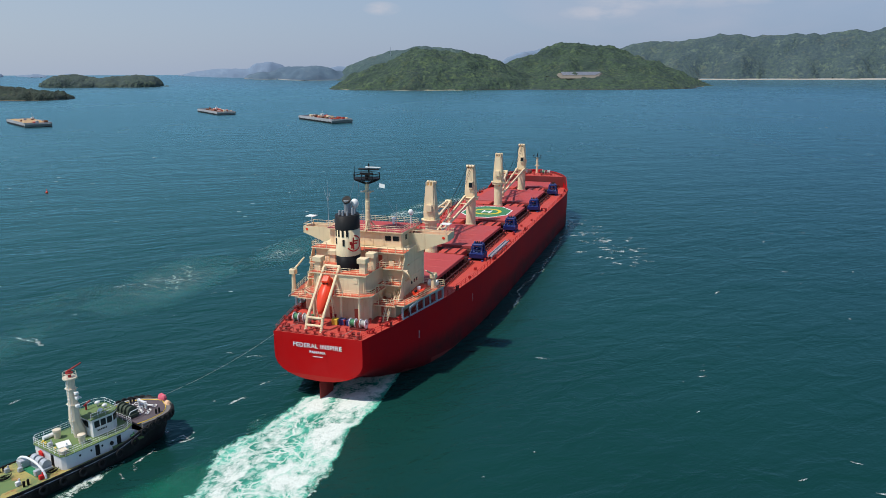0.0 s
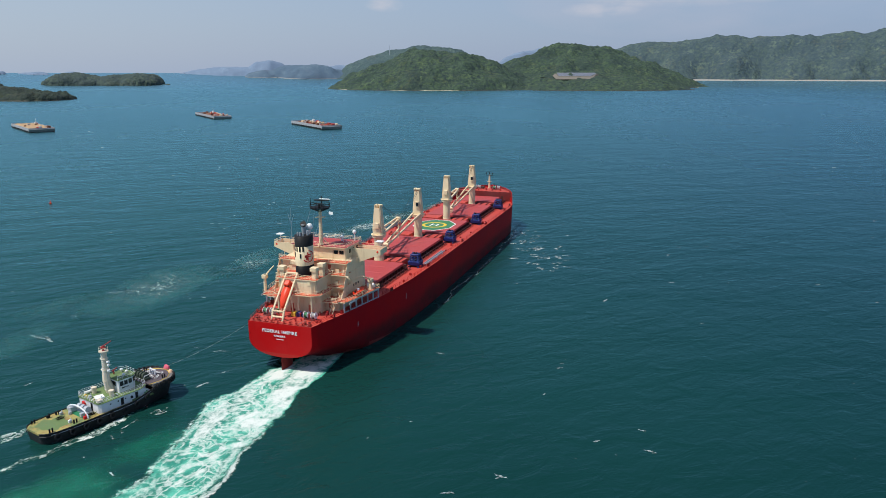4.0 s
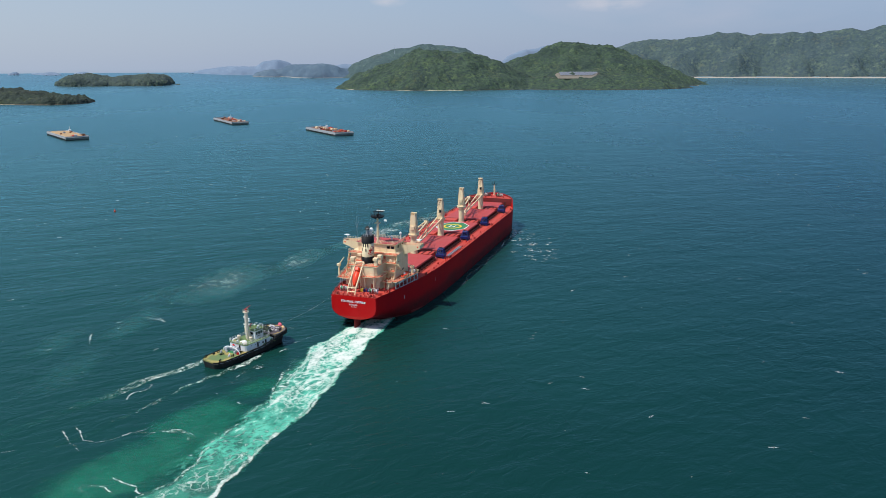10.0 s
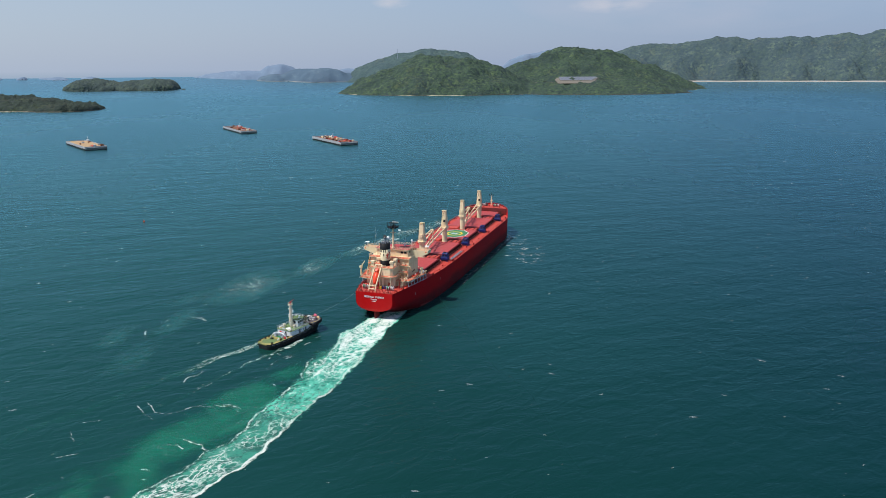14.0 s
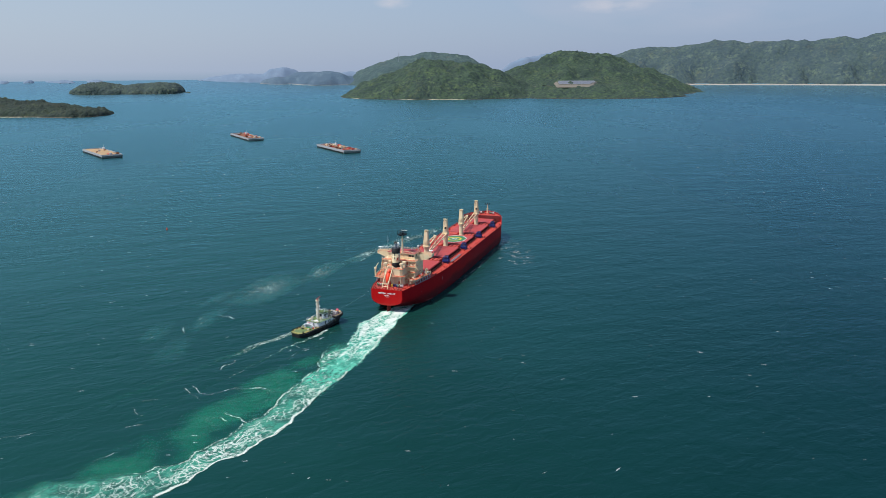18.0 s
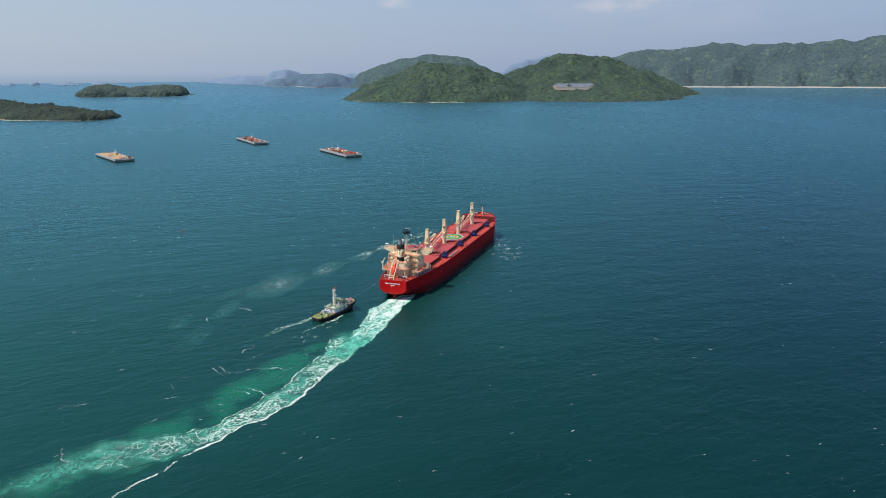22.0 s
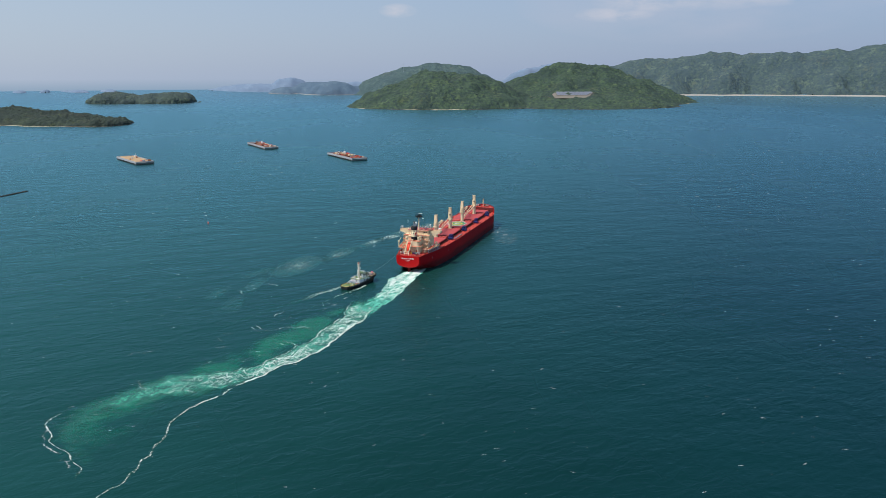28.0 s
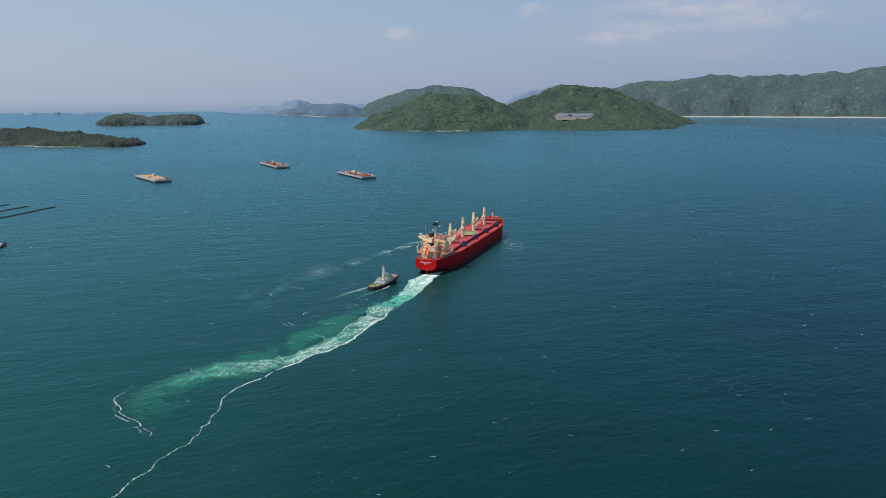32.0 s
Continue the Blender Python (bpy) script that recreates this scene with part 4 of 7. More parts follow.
        part("bulwark_lining", bm, LINING, SHIP, "faded red inner face of the bulwark")
    # rudder and its head
    bm = bmesh.new()
    prism(bm, [(-90.2, 0.06), (-88.6, 0.42), (-86.5, 0.5), (-85.6, 0.2), (-85.6, -0.2), (-86.5, -0.5), (-88.6, -0.42), (-90.2, -0.06)], -4, 3.0)
    part("rudder", bm, BOOT_RED, SHIP, "dull red rudder showing above the water")
    for s in (1, -1):
        pts = [(x, s * (ship_side(x) - 0.35), DECK) for x in (-90, -82, -74, -62, -45, -25, 0, 25, 50, 74)]
        railing(SHIP, pts, HULL_RED if s < 0 else DECK_RED, 1.1, 2.4, 3, 0.035)
    railing(SHIP, [(-90, y, DECK) for y in (-7.8, -3, 3, 7.8)], DECK_RED, 1.1, 1.6)
    # draught marks and the small white marks amidships
    for x, z0, z1 in ((-73.5, 6.6, 8.0), (-49, 6.8, 8.4)):
        bm = bmesh.new()
        y = ship_side(x) + 0.03
        box(bm, x - 0.07, x + 0.07, -y - 0.02, -y + 0.25, z0, z1)
        part("draught_mark", bm, STEEL, SHIP)


def lettering(word, size, z, material):
    """Raised letters across the transom."""
    c = bpy.data.curves.new("lettering", "FONT")
    c.body, c.size, c.extrude, c.align_x, c.space_character = word, size, 0.02, "CENTER", 1.12
    c.offset = size * 0.016
    c.materials.append(material)
    ob = new("lettering", c)
    ob.parent = SHIP
    ob.matrix_local = Matrix(((0, 0, -1, -90.56), (-1, 0, 0, 0), (0, 1, 0, z), (0, 0, 0, 1)))
    return ob


def build_hatches():
    for x0, x1, w0, w1 in ((-61.0, -36.8, 9.4, 9.4), (-27.6, -2.4, 9.4, 9.4), (6.2, 29.4, 9.4, 9.4), (38.0, 64.2, 9.4, 9.2), (72.6, 86.0, 9.0, 7.4)):
        z, top = DECK, 13.6
        bm = bmesh.new()
        prism(bm, [(x0, -w0), (x1, -w1), (x1, w1), (x0, w0)], z, top - 0.75)
        for i in range(int((x1 - x0) / 2.2)):
            x = x0 + 1.1 + i * 2.2
            for s in (1, -1):
                w = w0 + (w1 - w0) * (x - x0) / (x1 - x0)
                box(bm, x - 0.12, x + 0.12, s * (w + 0.3) - 0.3, s * (w + 0.3) + 0.3, z, top - 0.85)
        coaming = part("hatch_coaming", bm, COAMING, SHIP, "dark red hatch coaming with stay brackets")
        # the cover: folding panels with narrow gaps
        n = 4
        for i in range(n):
            a, b = x0 + (x1 - x0) * i / n + 0.03, x0 + (x1 - x0) * (i + 1) / n - 0.03
            wa, wb = w0 + (w1 - w0) * i / n + 0.35, w0 + (w1 - w0) * (i + 1) / n + 0.35
            bm = bmesh.new()
            fs = prism(bm, [(a, -wa), (b, -wb), (b, wb), (a, wa)], top - 0.7, top)
            bmesh.ops.bevel(bm, geom=list({e for e in fs[0].edges}), offset=0.08, segments=1, affect="EDGES")
            part("hatch_panel", bm, HATCH_RED, coaming, "faded red steel hatch cover panel")
        # folding gear at the hatch ends
        for k in range(9):
            y = -8.4 + k * 2.1
            bm = bmesh.new()
            box(bm, x0 - 1.5, x0 - 0.5, y - 0.55, y + 0.35, z, z + 0.9 + 0.5 * (k % 3 == 0), 0.05)
            rod(bm, (x0 - 1.0, y - 0.9, z + 1.2), (x0 - 1.0, y + 0.9, z + 1.2), 0.2, seg=8)
            part("hatch_jack", bm, COAMING, coaming, "dark hydraulic gear at the hatch end")
        # rail and pipes along the starboard and port side of the hatch
        for s in (1, -1):
            bm = bmesh.new()
            w = max(w0, w1) + 1.35
            run(bm, [(x0 - 2, s * w, z + 0.9), (x1 + 2, s * w, z + 0.9)], 0.14, 6)
            run(bm, [(x0 - 2, s * (w + 0.5), z + 0.5), (x1 + 2, s * (w + 0.5), z + 0.5)], 0.1, 6)
            for i in range(9):
                x = x0 + (x1 - x0) * i / 8
                box(bm, x - 0.1, x + 0.1, s * w - 0.15, s * w + 0.65, z, z + 0.95)
            part("hatch_pipework", bm, COAMING, SHIP)


def build_helideck():
    """A landing mark painted on a hatch: white octagon, green field, yellow ring and an H."""
    cx, cy, z = 18.0, -0.4, 13.6
    mark = None
    for name, r, mat, up in (("landing_octagon", 9.0, WHITE, 0.02), ("landing_field", 8.5, GREEN, 0.03)):
        bm = bmesh.new()
        prism(bm, [(cx + 1.12 * r * math.cos(radians(22.5 + 45 * i)), cy + 0.86 * r * math.sin(radians(22.5 + 45 * i))) for i in range(8)], z, z + up)
        ob = part(name, bm, mat, SHIP if mark is None else mark, "painted helicopter landing mark" if mark is None else "")
        mark = mark or ob
    bm = bmesh.new()
    n = 48
    for r0, r1 in ((3.6, 4.7),):
        ring = [[bm.verts.new((cx + r * math.cos(2 * math.pi * i / n), cy + r * 0.95 * math.sin(2 * math.pi * i / n), z + 0.04)) for i in range(n)] for r in (r0, r1)]
        for i in range(n):
            j = (i + 1) % n
            bm.faces.new((ring[0][i], ring[1][i], ring[1][j], ring[0][j]))
    part("landing_ring", bm, YELLOW, mark)
    bm = bmesh.new()
    box(bm, cx - 1.9, cx + 1.9, cy + 0.8, cy + 1.4, z + 0.03, z + 0.045)
    box(bm, cx - 1.9, cx + 1.9, cy - 1.4, cy - 0.8, z + 0.03, z + 0.045)
    box(bm, cx - 0.3, cx + 0.3, cy - 0.8, cy + 0.8, z + 0.03, z + 0.045)
    part("landing_letter", bm, WHITE, mark)


def build_crane(x, way):
    """A pedestal deck crane with its twin jib stowed fore and aft; way is 1 for a jib that points forward."""
    bm = bmesh.new()
    rod(bm, (x, 0, DECK), (x, 0, 20.0), 1.35, 1.35, 20)
    rod(bm, (x, 0, DECK), (x, 0, 13.4), 1.75, 1.4, 20)
    crane = part("deck_crane", bm, CREAM, SHIP, "cream pedestal deck crane", smooth=False)
    bm = bmesh.new()
    rod(bm, (x, 0, 19.8), (x, 0, 20.5), 2.05, 2.05, 24)
    rod(bm, (x, 0, 20.5), (x, 0, 20.62), 2.3, 2.3, 24)
    part("slewing_ring", bm, CREAM, crane)
    bm = bmesh.new()
    for z0, z1, a0, a1, b0, b1 in ((20.6, 22.4, 1.38, 1.42, 1.42, 1.46), (22.4, 28.6, 1.42, 0.92, 1.46, 1.05)):
        lo = [bm.verts.new((x + sx * a0, sy * b0, z0)) for sx, sy in ((-1, -1), (1, -1), (1, 1), (-1, 1))]
        hi = [bm.verts.new((x + sx * a1, sy * b1, z1)) for sx, sy in ((-1, -1), (1, -1), (1, 1), (-1, 1))]
        for i in range(4):
            j = (i + 1) % 4
            bm.faces.new((lo[i], lo[j], hi[j], hi[i]))
        bm.faces.new(hi)
    bmesh.ops.bevel(bm, geom=[e for e in bm.edges if abs((e.verts[0].co - e.verts[1].co).z) > 1], offset=0.25, segments=2, affect="EDGES")
    part("crane_tower", bm, CREAM, crane)
    bm = bmesh.new()
    for y in (-0.8, 0.0, 0.8):
        box(bm, x - 0.9, x + 0.9, y - 0.14, y + 0.14, 28.5, 29.5, 0.05)
        rod(bm, (x + way * 0.7, y - 0.3, 29.2), (x + way * 0.7, y + 0.3, 29.2), 0.42, seg=10)
    part("sheave_head", bm, CREAM, crane)
    bm = bmesh.new()
    box(bm, x + way * 1.35 - 0.55, x + way * 1.35 + 0.55, -1.0, 0.2, 23.0, 25.1, 0.1)
    part("crane_cab", bm, CREAM, crane)
    bm = bmesh.new()
    box(bm, x + way * 1.92 - 0.03, x + way * 1.92 + 0.03, -0.9, 0.1, 23.5, 24.8)
    part("cab_window", bm, GLASS, crane)
    bm = bmesh.new()
    box(bm, x - way * 1.5 - 0.4, x - way * 1.5 + 0.4, -0.8, 0.6, 22.6, 24.2, 0.05)
    box(bm, x - 0.5, x + 0.5, -1.66, -1.3, 22.8, 24.0, 0.05)
    part("winch_housing", bm, CREAM, crane)
    # twin jib
    tip = Vector((x + way * 25.5, 3.8, 20.4)) if way > 0 else Vector((x - 25.5, 1.2, 15.4))
    bm = bmesh.new()
    for y in (1.35, -1.35):
        root = Vector((x + way * 1.2, y, 20.9))
        end = tip + Vector((0, 0.55 if y > 0 else -0.55, 0))
        d = (end - root).normalized()
        m = Matrix.Translation((root + end) / 2) @ d.to_track_quat("Z", "Y").to_matrix().to_4x4() @ Matrix.Diagonal((0.46, 0.58, (end - root).length, 1))
        bmesh.ops.create_cube(bm, size=1, matrix=m)
    for f in (0.22, 0.62, 0.9):
        a = Vector((x + way * 1.2, 1.35, 20.9)).lerp(tip + Vector((0, 0.55, 0)), f)
        b = Vector((x + way * 1.2, -1.35, 20.9)).lerp(tip + Vector((0, -0.55, 0)), f)
        rod(bm, a, b, 0.17, seg=6)
    rod(bm, tip + Vector((0, -0.8, 0)), tip + Vector((0, 0.8, 0)), 0.6, seg=12)
    part("jib", bm, CREAM, crane, "cream twin box jib lowered on its rest")
    bm = bmesh.new()
    for y in (-0.5, 0.5):
        run(bm, [(x + way * 0.7, y, 29.4), tip + Vector((0, y, 0.5))], 0.05, 4)
        run(bm, [(x + way * 0.7, y * 1.5, 29.2), tip + Vector((-way * 9, y * 1.5, 3.0))], 0.04, 4)
    part("hoist_wires", bm, BLACK, crane)
    bm = bmesh.new()
    box(bm, tip.x - 0.3, tip.x + 0.3, tip.y - 0.9, tip.y + 0.9, tip.z - 1.2, tip.z - 0.55)
    rod(bm, (tip.x, tip.y, DECK), (tip.x, tip.y, tip.z - 1.0), 0.25)
    part("jib_rest", bm, CREAM, crane)
    # the house under the crane and the dark cross deck
    for y0, y1, z1 in ((2.4, 8.6, 13.7), (-8.2, -2.6, 13.3)):
        bm = bmesh.new()
        box(bm, x - 2.6, x + 2.6, y0, y1, DECK, z1, 0.08)
        part("crane_house", bm, DECK_RED, SHIP)
    bm = bmesh.new()
    for dx in (-3.6, 3.6):
        for y in range(-9, 10, 3):
            box(bm, x + dx - 0.35, x + dx + 0.35, y - 1.2, y + 1.2, DECK, 12.5 + 0.4 * (y % 2), 0.04)
        run(bm, [(x + dx, -9.4, 12.9), (x + dx, 9.4, 12.9)], 0.16)
    for y in (-7.0, -4.5, 4.0, 7.0):
        run(bm, [(x - 3.4, y, 13.5), (x + 3.4, y, 13.5)], 0.12)
    part("hatch_gear", bm, COAMING, SHIP, "dark hydraulic gear between the hatches")


def build_grab(x):
    """A blue bucket grab parked on the starboard side deck."""
    y = -11.4
    bm = bmesh.new()
    for s in (1, -1):
        lo = [bm.verts.new((x + s * a, y + b, DECK + c)) for a, b, c in ((0.1, -1.7, 0.05), (1.8, -1.7, 0.7), (2.0, -1.7, 1.7), (0.15, -1.7, 1.9))]
        hi = [bm.verts.new((v.co.x, y + 1.7, v.co.z)) for v in lo]
        bm.faces.new(lo)
        bm.faces.new(hi[::-1])
        for i in range(4):
            j = (i + 1) % 4
            bm.faces.new((lo[i], hi[i], hi[j], lo[j]))
    bmesh.ops.recalc_face_normals(bm, faces=bm.faces)
    grab = part("cargo_grab", bm, BLUE, SHIP, "blue clamshell cargo grab")
    # upright arms in a frame, tied by beams, with a sheave head on top
    bm = bmesh.new()
    box(bm, x - 1.15, x + 1.15, y - 1.25, y + 1.25, 14.75, 15.3, 0.12)
    head = part("grab_head", bm, BLUE, grab)
    for dy in (-0.75, -0.25, 0.25, 0.75):
        bm = bmesh.new()
        rod(bm, (x, y + dy - 0.09, 15.4), (x, y + dy + 0.09, 15.4), 0.42, seg=12)
        part("sheave", bm, BLACK if abs(dy) < 0.5 else BLUE, head)
    for sx in (1, -1):
        for sy in (1, -1):
            bm = bmesh.new()
            box(bm, x + sx * 1.05 - 0.17, x + sx * 1.05 + 0.17, y + sy * 1.15 - 0.2, y + sy * 1.15 + 0.2, 12.9, 14.8, 0.04)
            part("grab_arm", bm, BLUE, grab)
            bm = bmesh.new()
            rod(bm, (x + sx * 1.9, y + sy * 1.55, 12.6), (x + sx * 1.1, y + sy * 1.2, 13.8), 0.14)
            part("link_rod", bm, BLUE, grab)
            bm = bmesh.new()
            box(bm, x + sx * 1.75 - 0.3, x + sx * 1.75 + 0.3, y + sy * 1.5 - 0.28, y + sy * 1.5 + 0.28, DECK, DECK + 0.35, 0.05)
            part("grab_foot", bm, BLUE, grab)
    for z, half in ((12.95, 1.75), (13.9, 1.2)):
        bm = bmesh.new()
        box(bm, x - 0.3, x + 0.3, y - half, y + half, z, z + 0.4, 0.06)
        box(bm, x - half, x + half, y - 0.22, y + 0.22, z + 0.05, z + 0.35, 0.06)
        part("cross_beam", bm, BLUE, grab)


def build_mooring(x, y, turn=0.0):
    """A mooring winch: two drums of rope between white flanges."""
    bm = bmesh.new()
    box(bm, x - 0.55, x + 0.55, y - 1.5, y + 1.5, DECK, 11.75, 0.04)
    rod(bm, (x, y - 1.6, 12.55), (x, y + 1.6, 12.55), 0.16, seg=8)
    box(bm, x - 0.5, x + 0.5, y - 0.3, y + 0.3, 11.75, 12.9, 0.08)
    winch = part("mooring_winch", bm, LINING, SHIP, "mooring winch with rope drums between white flanges")
    for dy in (-0.95, 0.95):
        bm = bmesh.new()
        rod(bm, (x, y + dy - 0.46, 12.55), (x, y + dy + 0.46, 12.55), 0.56, seg=18)
        part("rope_drum", bm, ROPE if dy < 0 else GREEN, winch)
        bm = bmesh.new()
        for e in (-0.5, 0.5):
            rod(bm, (x, y + dy + e - 0.05, 12.55), (x, y + dy + e + 0.05, 12.55), 0.80, seg=18)
        part("drum_flange", bm, WHITE, winch)


def bollards(spots, z=DECK):
    first = None
    for x, y in spots:
        if first is None:
            bm = bmesh.new()
            for dx in (-0.45, 0.45):
                rod(bm, (dx, 0, 0), (dx, 0, 0.75), 0.22, seg=8)
                rod(bm, (dx, 0, 0.7), (dx, 0, 0.82), 0.3, seg=8)
            box(bm, -0.85, 0.85, -0.3, 0.3, 0, 0.12)
            first = part("bollard", bm, LINING, SHIP, "dark red twin bollard")
            first.matrix_local = pose(x, y, z)
        else:
            reuse("bollard", first, SHIP, pose(x, y, z, 0, 0, 90 if abs(x) > 80 else 0), "dark red twin bollard")


def window_row(parent, x, y0, y1, n, z0, z1, face=-1, name="window"):
    """Windows side by side on a wall that faces fore or aft."""
    w = (y1 - y0) / n
    for i in range(n):
        bm = bmesh.new()
        a, b = y0 + w * i + w * 0.12, y0 + w * (i + 1) - w * 0.12
        box(bm, x - 0.05, x + 0.05, a, b, z0, z1, 0.02)
        part(name, bm, GLASS, parent)


def side_windows(parent, y, x0, x1, n, z0, z1, name="window"):
    w = (x1 - x0) / n
    for i in range(n):
        bm = bmesh.new()
        a, b = x0 + w * i + w * 0.3, x0 + w * (i + 1) - w * 0.3
        box(bm, a, b, y - 0.05, y + 0.05, z0, z1, 0.02)
        part(name, bm, GLASS, parent)


def stair(parent, a, b, width, mat):
    """A steep outside ladder with treads and rails from a up to b."""
    a, b = Vector(a), Vector(b)
    side = Vector((-(b - a).y, (b - a).x, 0)).normalized() * width / 2
    bm = bmesh.new()
    for s in (1, -1):
        rod(bm, a + side * s, b + side * s, 0.12, seg=4)
        rod(bm, a + side * s + Vector((0, 0, 1)), b + side * s + Vector((0, 0, 1)), 0.04, seg=4)
    n = max(4, round((b - a).z / 0.24))
    for i in range(n):
        p = a.lerp(b, (i + 0.5) / n)
        rod(bm, p - side, p + side, 0.06, seg=4)
    part("stair", bm, mat, parent)


def terrace(parent, outline, z, rail=True, skip=(), label="", top=None):
    """A deck with an orange top, a cream edge and a cream railing round it."""
    bm = bmesh.new()
    prism(bm, outline, z - 0.22, z - 0.02)
    deck = part("deck_edge", bm, CREAM, parent)
    bm = bmesh.new()
    cx = sum(x for x, y in outline) / len(outline)
    cy = sum(y for x, y in outline) / len(outline)
    prism(bm, [(x + (cx - x) * 0.012, y + (cy - y) * 0.012) for x, y in outline], z - 0.05, z)
    part("deck_top", bm, top or ORANGE_DECK, deck, label or "orange painted deck")
    if rail:
        n = len(outline)
        for i in range(n):
            if i in skip:
                continue
            a, b = outline[i], outline[(i + 1) % n]
            inn = [(x + (cx - x) * 0.02, y + (cy - y) * 0.02, z) for x, y in (a, b)]
            railing(deck, inn, CREAM, 1.05, 1.5, 3, 0.035)
    return deck


def rect(x0, x1, y0, y1):
    return [(x0, y0), (x1, y0), (x1, y1), (x0, y1)]


def build_superstructure():
    # main block, five storeys
    bm = bmesh.new()
    box(bm, -77.5, -62.4, -9.0, 9.0, DECK, 14.2, 0.06)
    box(bm, -74.4, -62.4, -9.0, 9.0, 14.2, 17.0, 0.06)
    box(bm, -73.6, -62.4, -9.0, 9.0, 17.0, 19.7, 0.06)
    box(bm, -72.7, -62.4, -8.99, 8.99, 19.7, 22.4, 0.06)
    block = part("accommodation_block", bm, CREAM, SHIP, "cream painted accommodation block")
    # wheelhouse
    bm = bmesh.new()
    box(bm, -70.0, -61.8, -7.3, 7.3, 22.4, 25.3, 0.08)
    bridge = part("wheelhouse", bm, CREAM, SHIP, "cream wheelhouse with dark windows")
    window_row(bridge, -61.78, -6.9, 6.9, 10, 23.5, 24.7)
    window_row(bridge, -70.02, -7.0, -3.9, 2, 23.7, 24.6)
    side_windows(bridge, -7.32, -68.5, -62.2, 3, 23.6, 24.6)
    side_windows(bridge, 7.32, -68.5, -62.2, 3, 23.6, 24.6)
    terrace(SHIP, rect(-70.6, -61.2, -7.8, 7.8), 25.5, label="red compass deck over the wheelhouse", top=HATCH_RED)
    bm = bmesh.new()
    box(bm, -70.04, -69.98, -4.3, 5.5, 22.8, 25.0)
    for i in range(5):
        box(bm, -70.1, -69.98, -3.6 + i * 1.9, -3.5 + i * 1.9, 22.6, 25.1)
    part("aft_panel", bm, CREAM, bridge)
    # bridge wings: solid bulwarks tapering underneath
    for s in (1, -1):
        bm = bmesh.new()
        sec = [(7.3, 22.3), (9.0, 20.9), (11.5, 22.0), (15.1, 23.3), (15.1, 24.6), (7.3, 24.6)]
        for x0, x1 in ((-66.2, -66.0), (-62.2, -62.0)):
            a = [bm.verts.new((x0, s * y, z)) for y, z in sec]
            b = [bm.verts.new((x1, s * y, z)) for y, z in sec]
            bm.faces.new(a)
            bm.faces.new(b[::-1])
            for i in range(6):
                j = (i + 1) % 6
                bm.faces.new((a[i], b[i], b[j], a[j]))
        box(bm, -66.1, -62.1, s * 15.0 - 0.1, s * 15.0 + 0.1, 23.3, 24.6)
        a = [bm.verts.new((x, s * y, z)) for x, y, z in ((-66.1, 9.0, 20.9), (-62.1, 9.0, 20.9), (-62.1, 11.5, 22.0), (-66.1, 11.5, 22.0), (-62.1, 15.1, 23.3), (-66.1, 15.1, 23.3))]
        bm.faces.new((a[0], a[1], a[2], a[3]))
        bm.faces.new((a[3], a[2], a[4], a[5]))
        bmesh.ops.recalc_face_normals(bm, faces=bm.faces)
        part("bridge_wing", bm, CREAM, bridge, "open cream bridge wing with a solid bulwark")
        bm = bmesh.new()
        box(bm, -66.0, -62.2, min(s * 7.3, s * 14.95), max(s * 7.3, s * 14.95), 23.4, 23.5)
        part("wing_deck", bm, ORANGE_DECK, bridge)
        bm = bmesh.new()
        run(bm, [(-66.1, s * 7.4, 25.1), (-66.1, s * 15.0, 25.1), (-62.1, s * 15.0, 25.1), (-62.1, s * 7.4, 25.1)], 0.05, 5)
        for y in (8, 10, 12, 14, 15):
            for x in (-66.1, -62.1):
                rod(bm, (x, s * y, 24.6), (x, s * y, 25.1), 0.04, seg=4)
        part("wing_rail", bm, CREAM, bridge)
        bm = bmesh.new()
        box(bm, -65.2, -63.4, s * 14.2 - 0.9, s * 14.2 + 0.9, 26.3, 26.42)
        rod(bm, (-64.3, s * 14.2, 23.5), (-64.3, s * 14.2, 26.3), 0.07, seg=6)
        part("wing_canopy", bm, WHITE, bridge, "small white canopy on a post")
        bm = bmesh.new()
        rod(bm, (-66.25, s * 14.3, 24.0), (-66.15, s * 14.3, 24.0), 0.27, seg=16)
        part("lifebuoy", bm, ORANGE, bridge)
    # terraces on the after side of each storey, wider at the bottom
    for z, x0, w in ((14.2, -79.5, 9.6), (17.0, -76.0, 9.4), (19.7, -75.0, 9.4), (22.4, -73.9, 9.4)):
        terrace(SHIP, rect(x0, -71.0, -w, w), z + 0.02, skip=(1,))
    # sloping screens at the ends of the after galleries, and lockers on them
    for z, x0, x1, x2 in ((14.25, -77.4, -74.3, -75.4), (17.05, -75.6, -73.5, -74.4), (19.75, -74.6, -72.6, -73.4)):
        for s in (1, -1):
            bm = bmesh.new()
            slab(bm, [(x0, s * 9.3, z), (x1, s * 9.3, z), (x1, s * 9.3, z + 2.45), (x2, s * 9.3, z + 2.45)][::s], 0.09)
            part("gallery_screen", bm, CREAM, block, "cream sloping bulkhead screen")
        for y in (-6.6, -2.6, 6.4):
            bm = bmesh.new()
            box(bm, x1 - 0.75, x1 - 0.05, y - 0.5, y + 0.5, z, z + 1.0, 0.05)
            part("gallery_locker", bm, CREAM, block)
        bm = bmesh.new()
        for y in range(-8, 9, 2):
            box(bm, x1 - 0.10, x1 + 0.02, y - 0.05, y + 0.05, z, z + 2.4)
        part("wall_stiffener", bm, CREAM, block)
    stair(block, (-76.0, -8.4, 14.2), (-73.2, -8.4, 17.0), 0.8, CREAM)
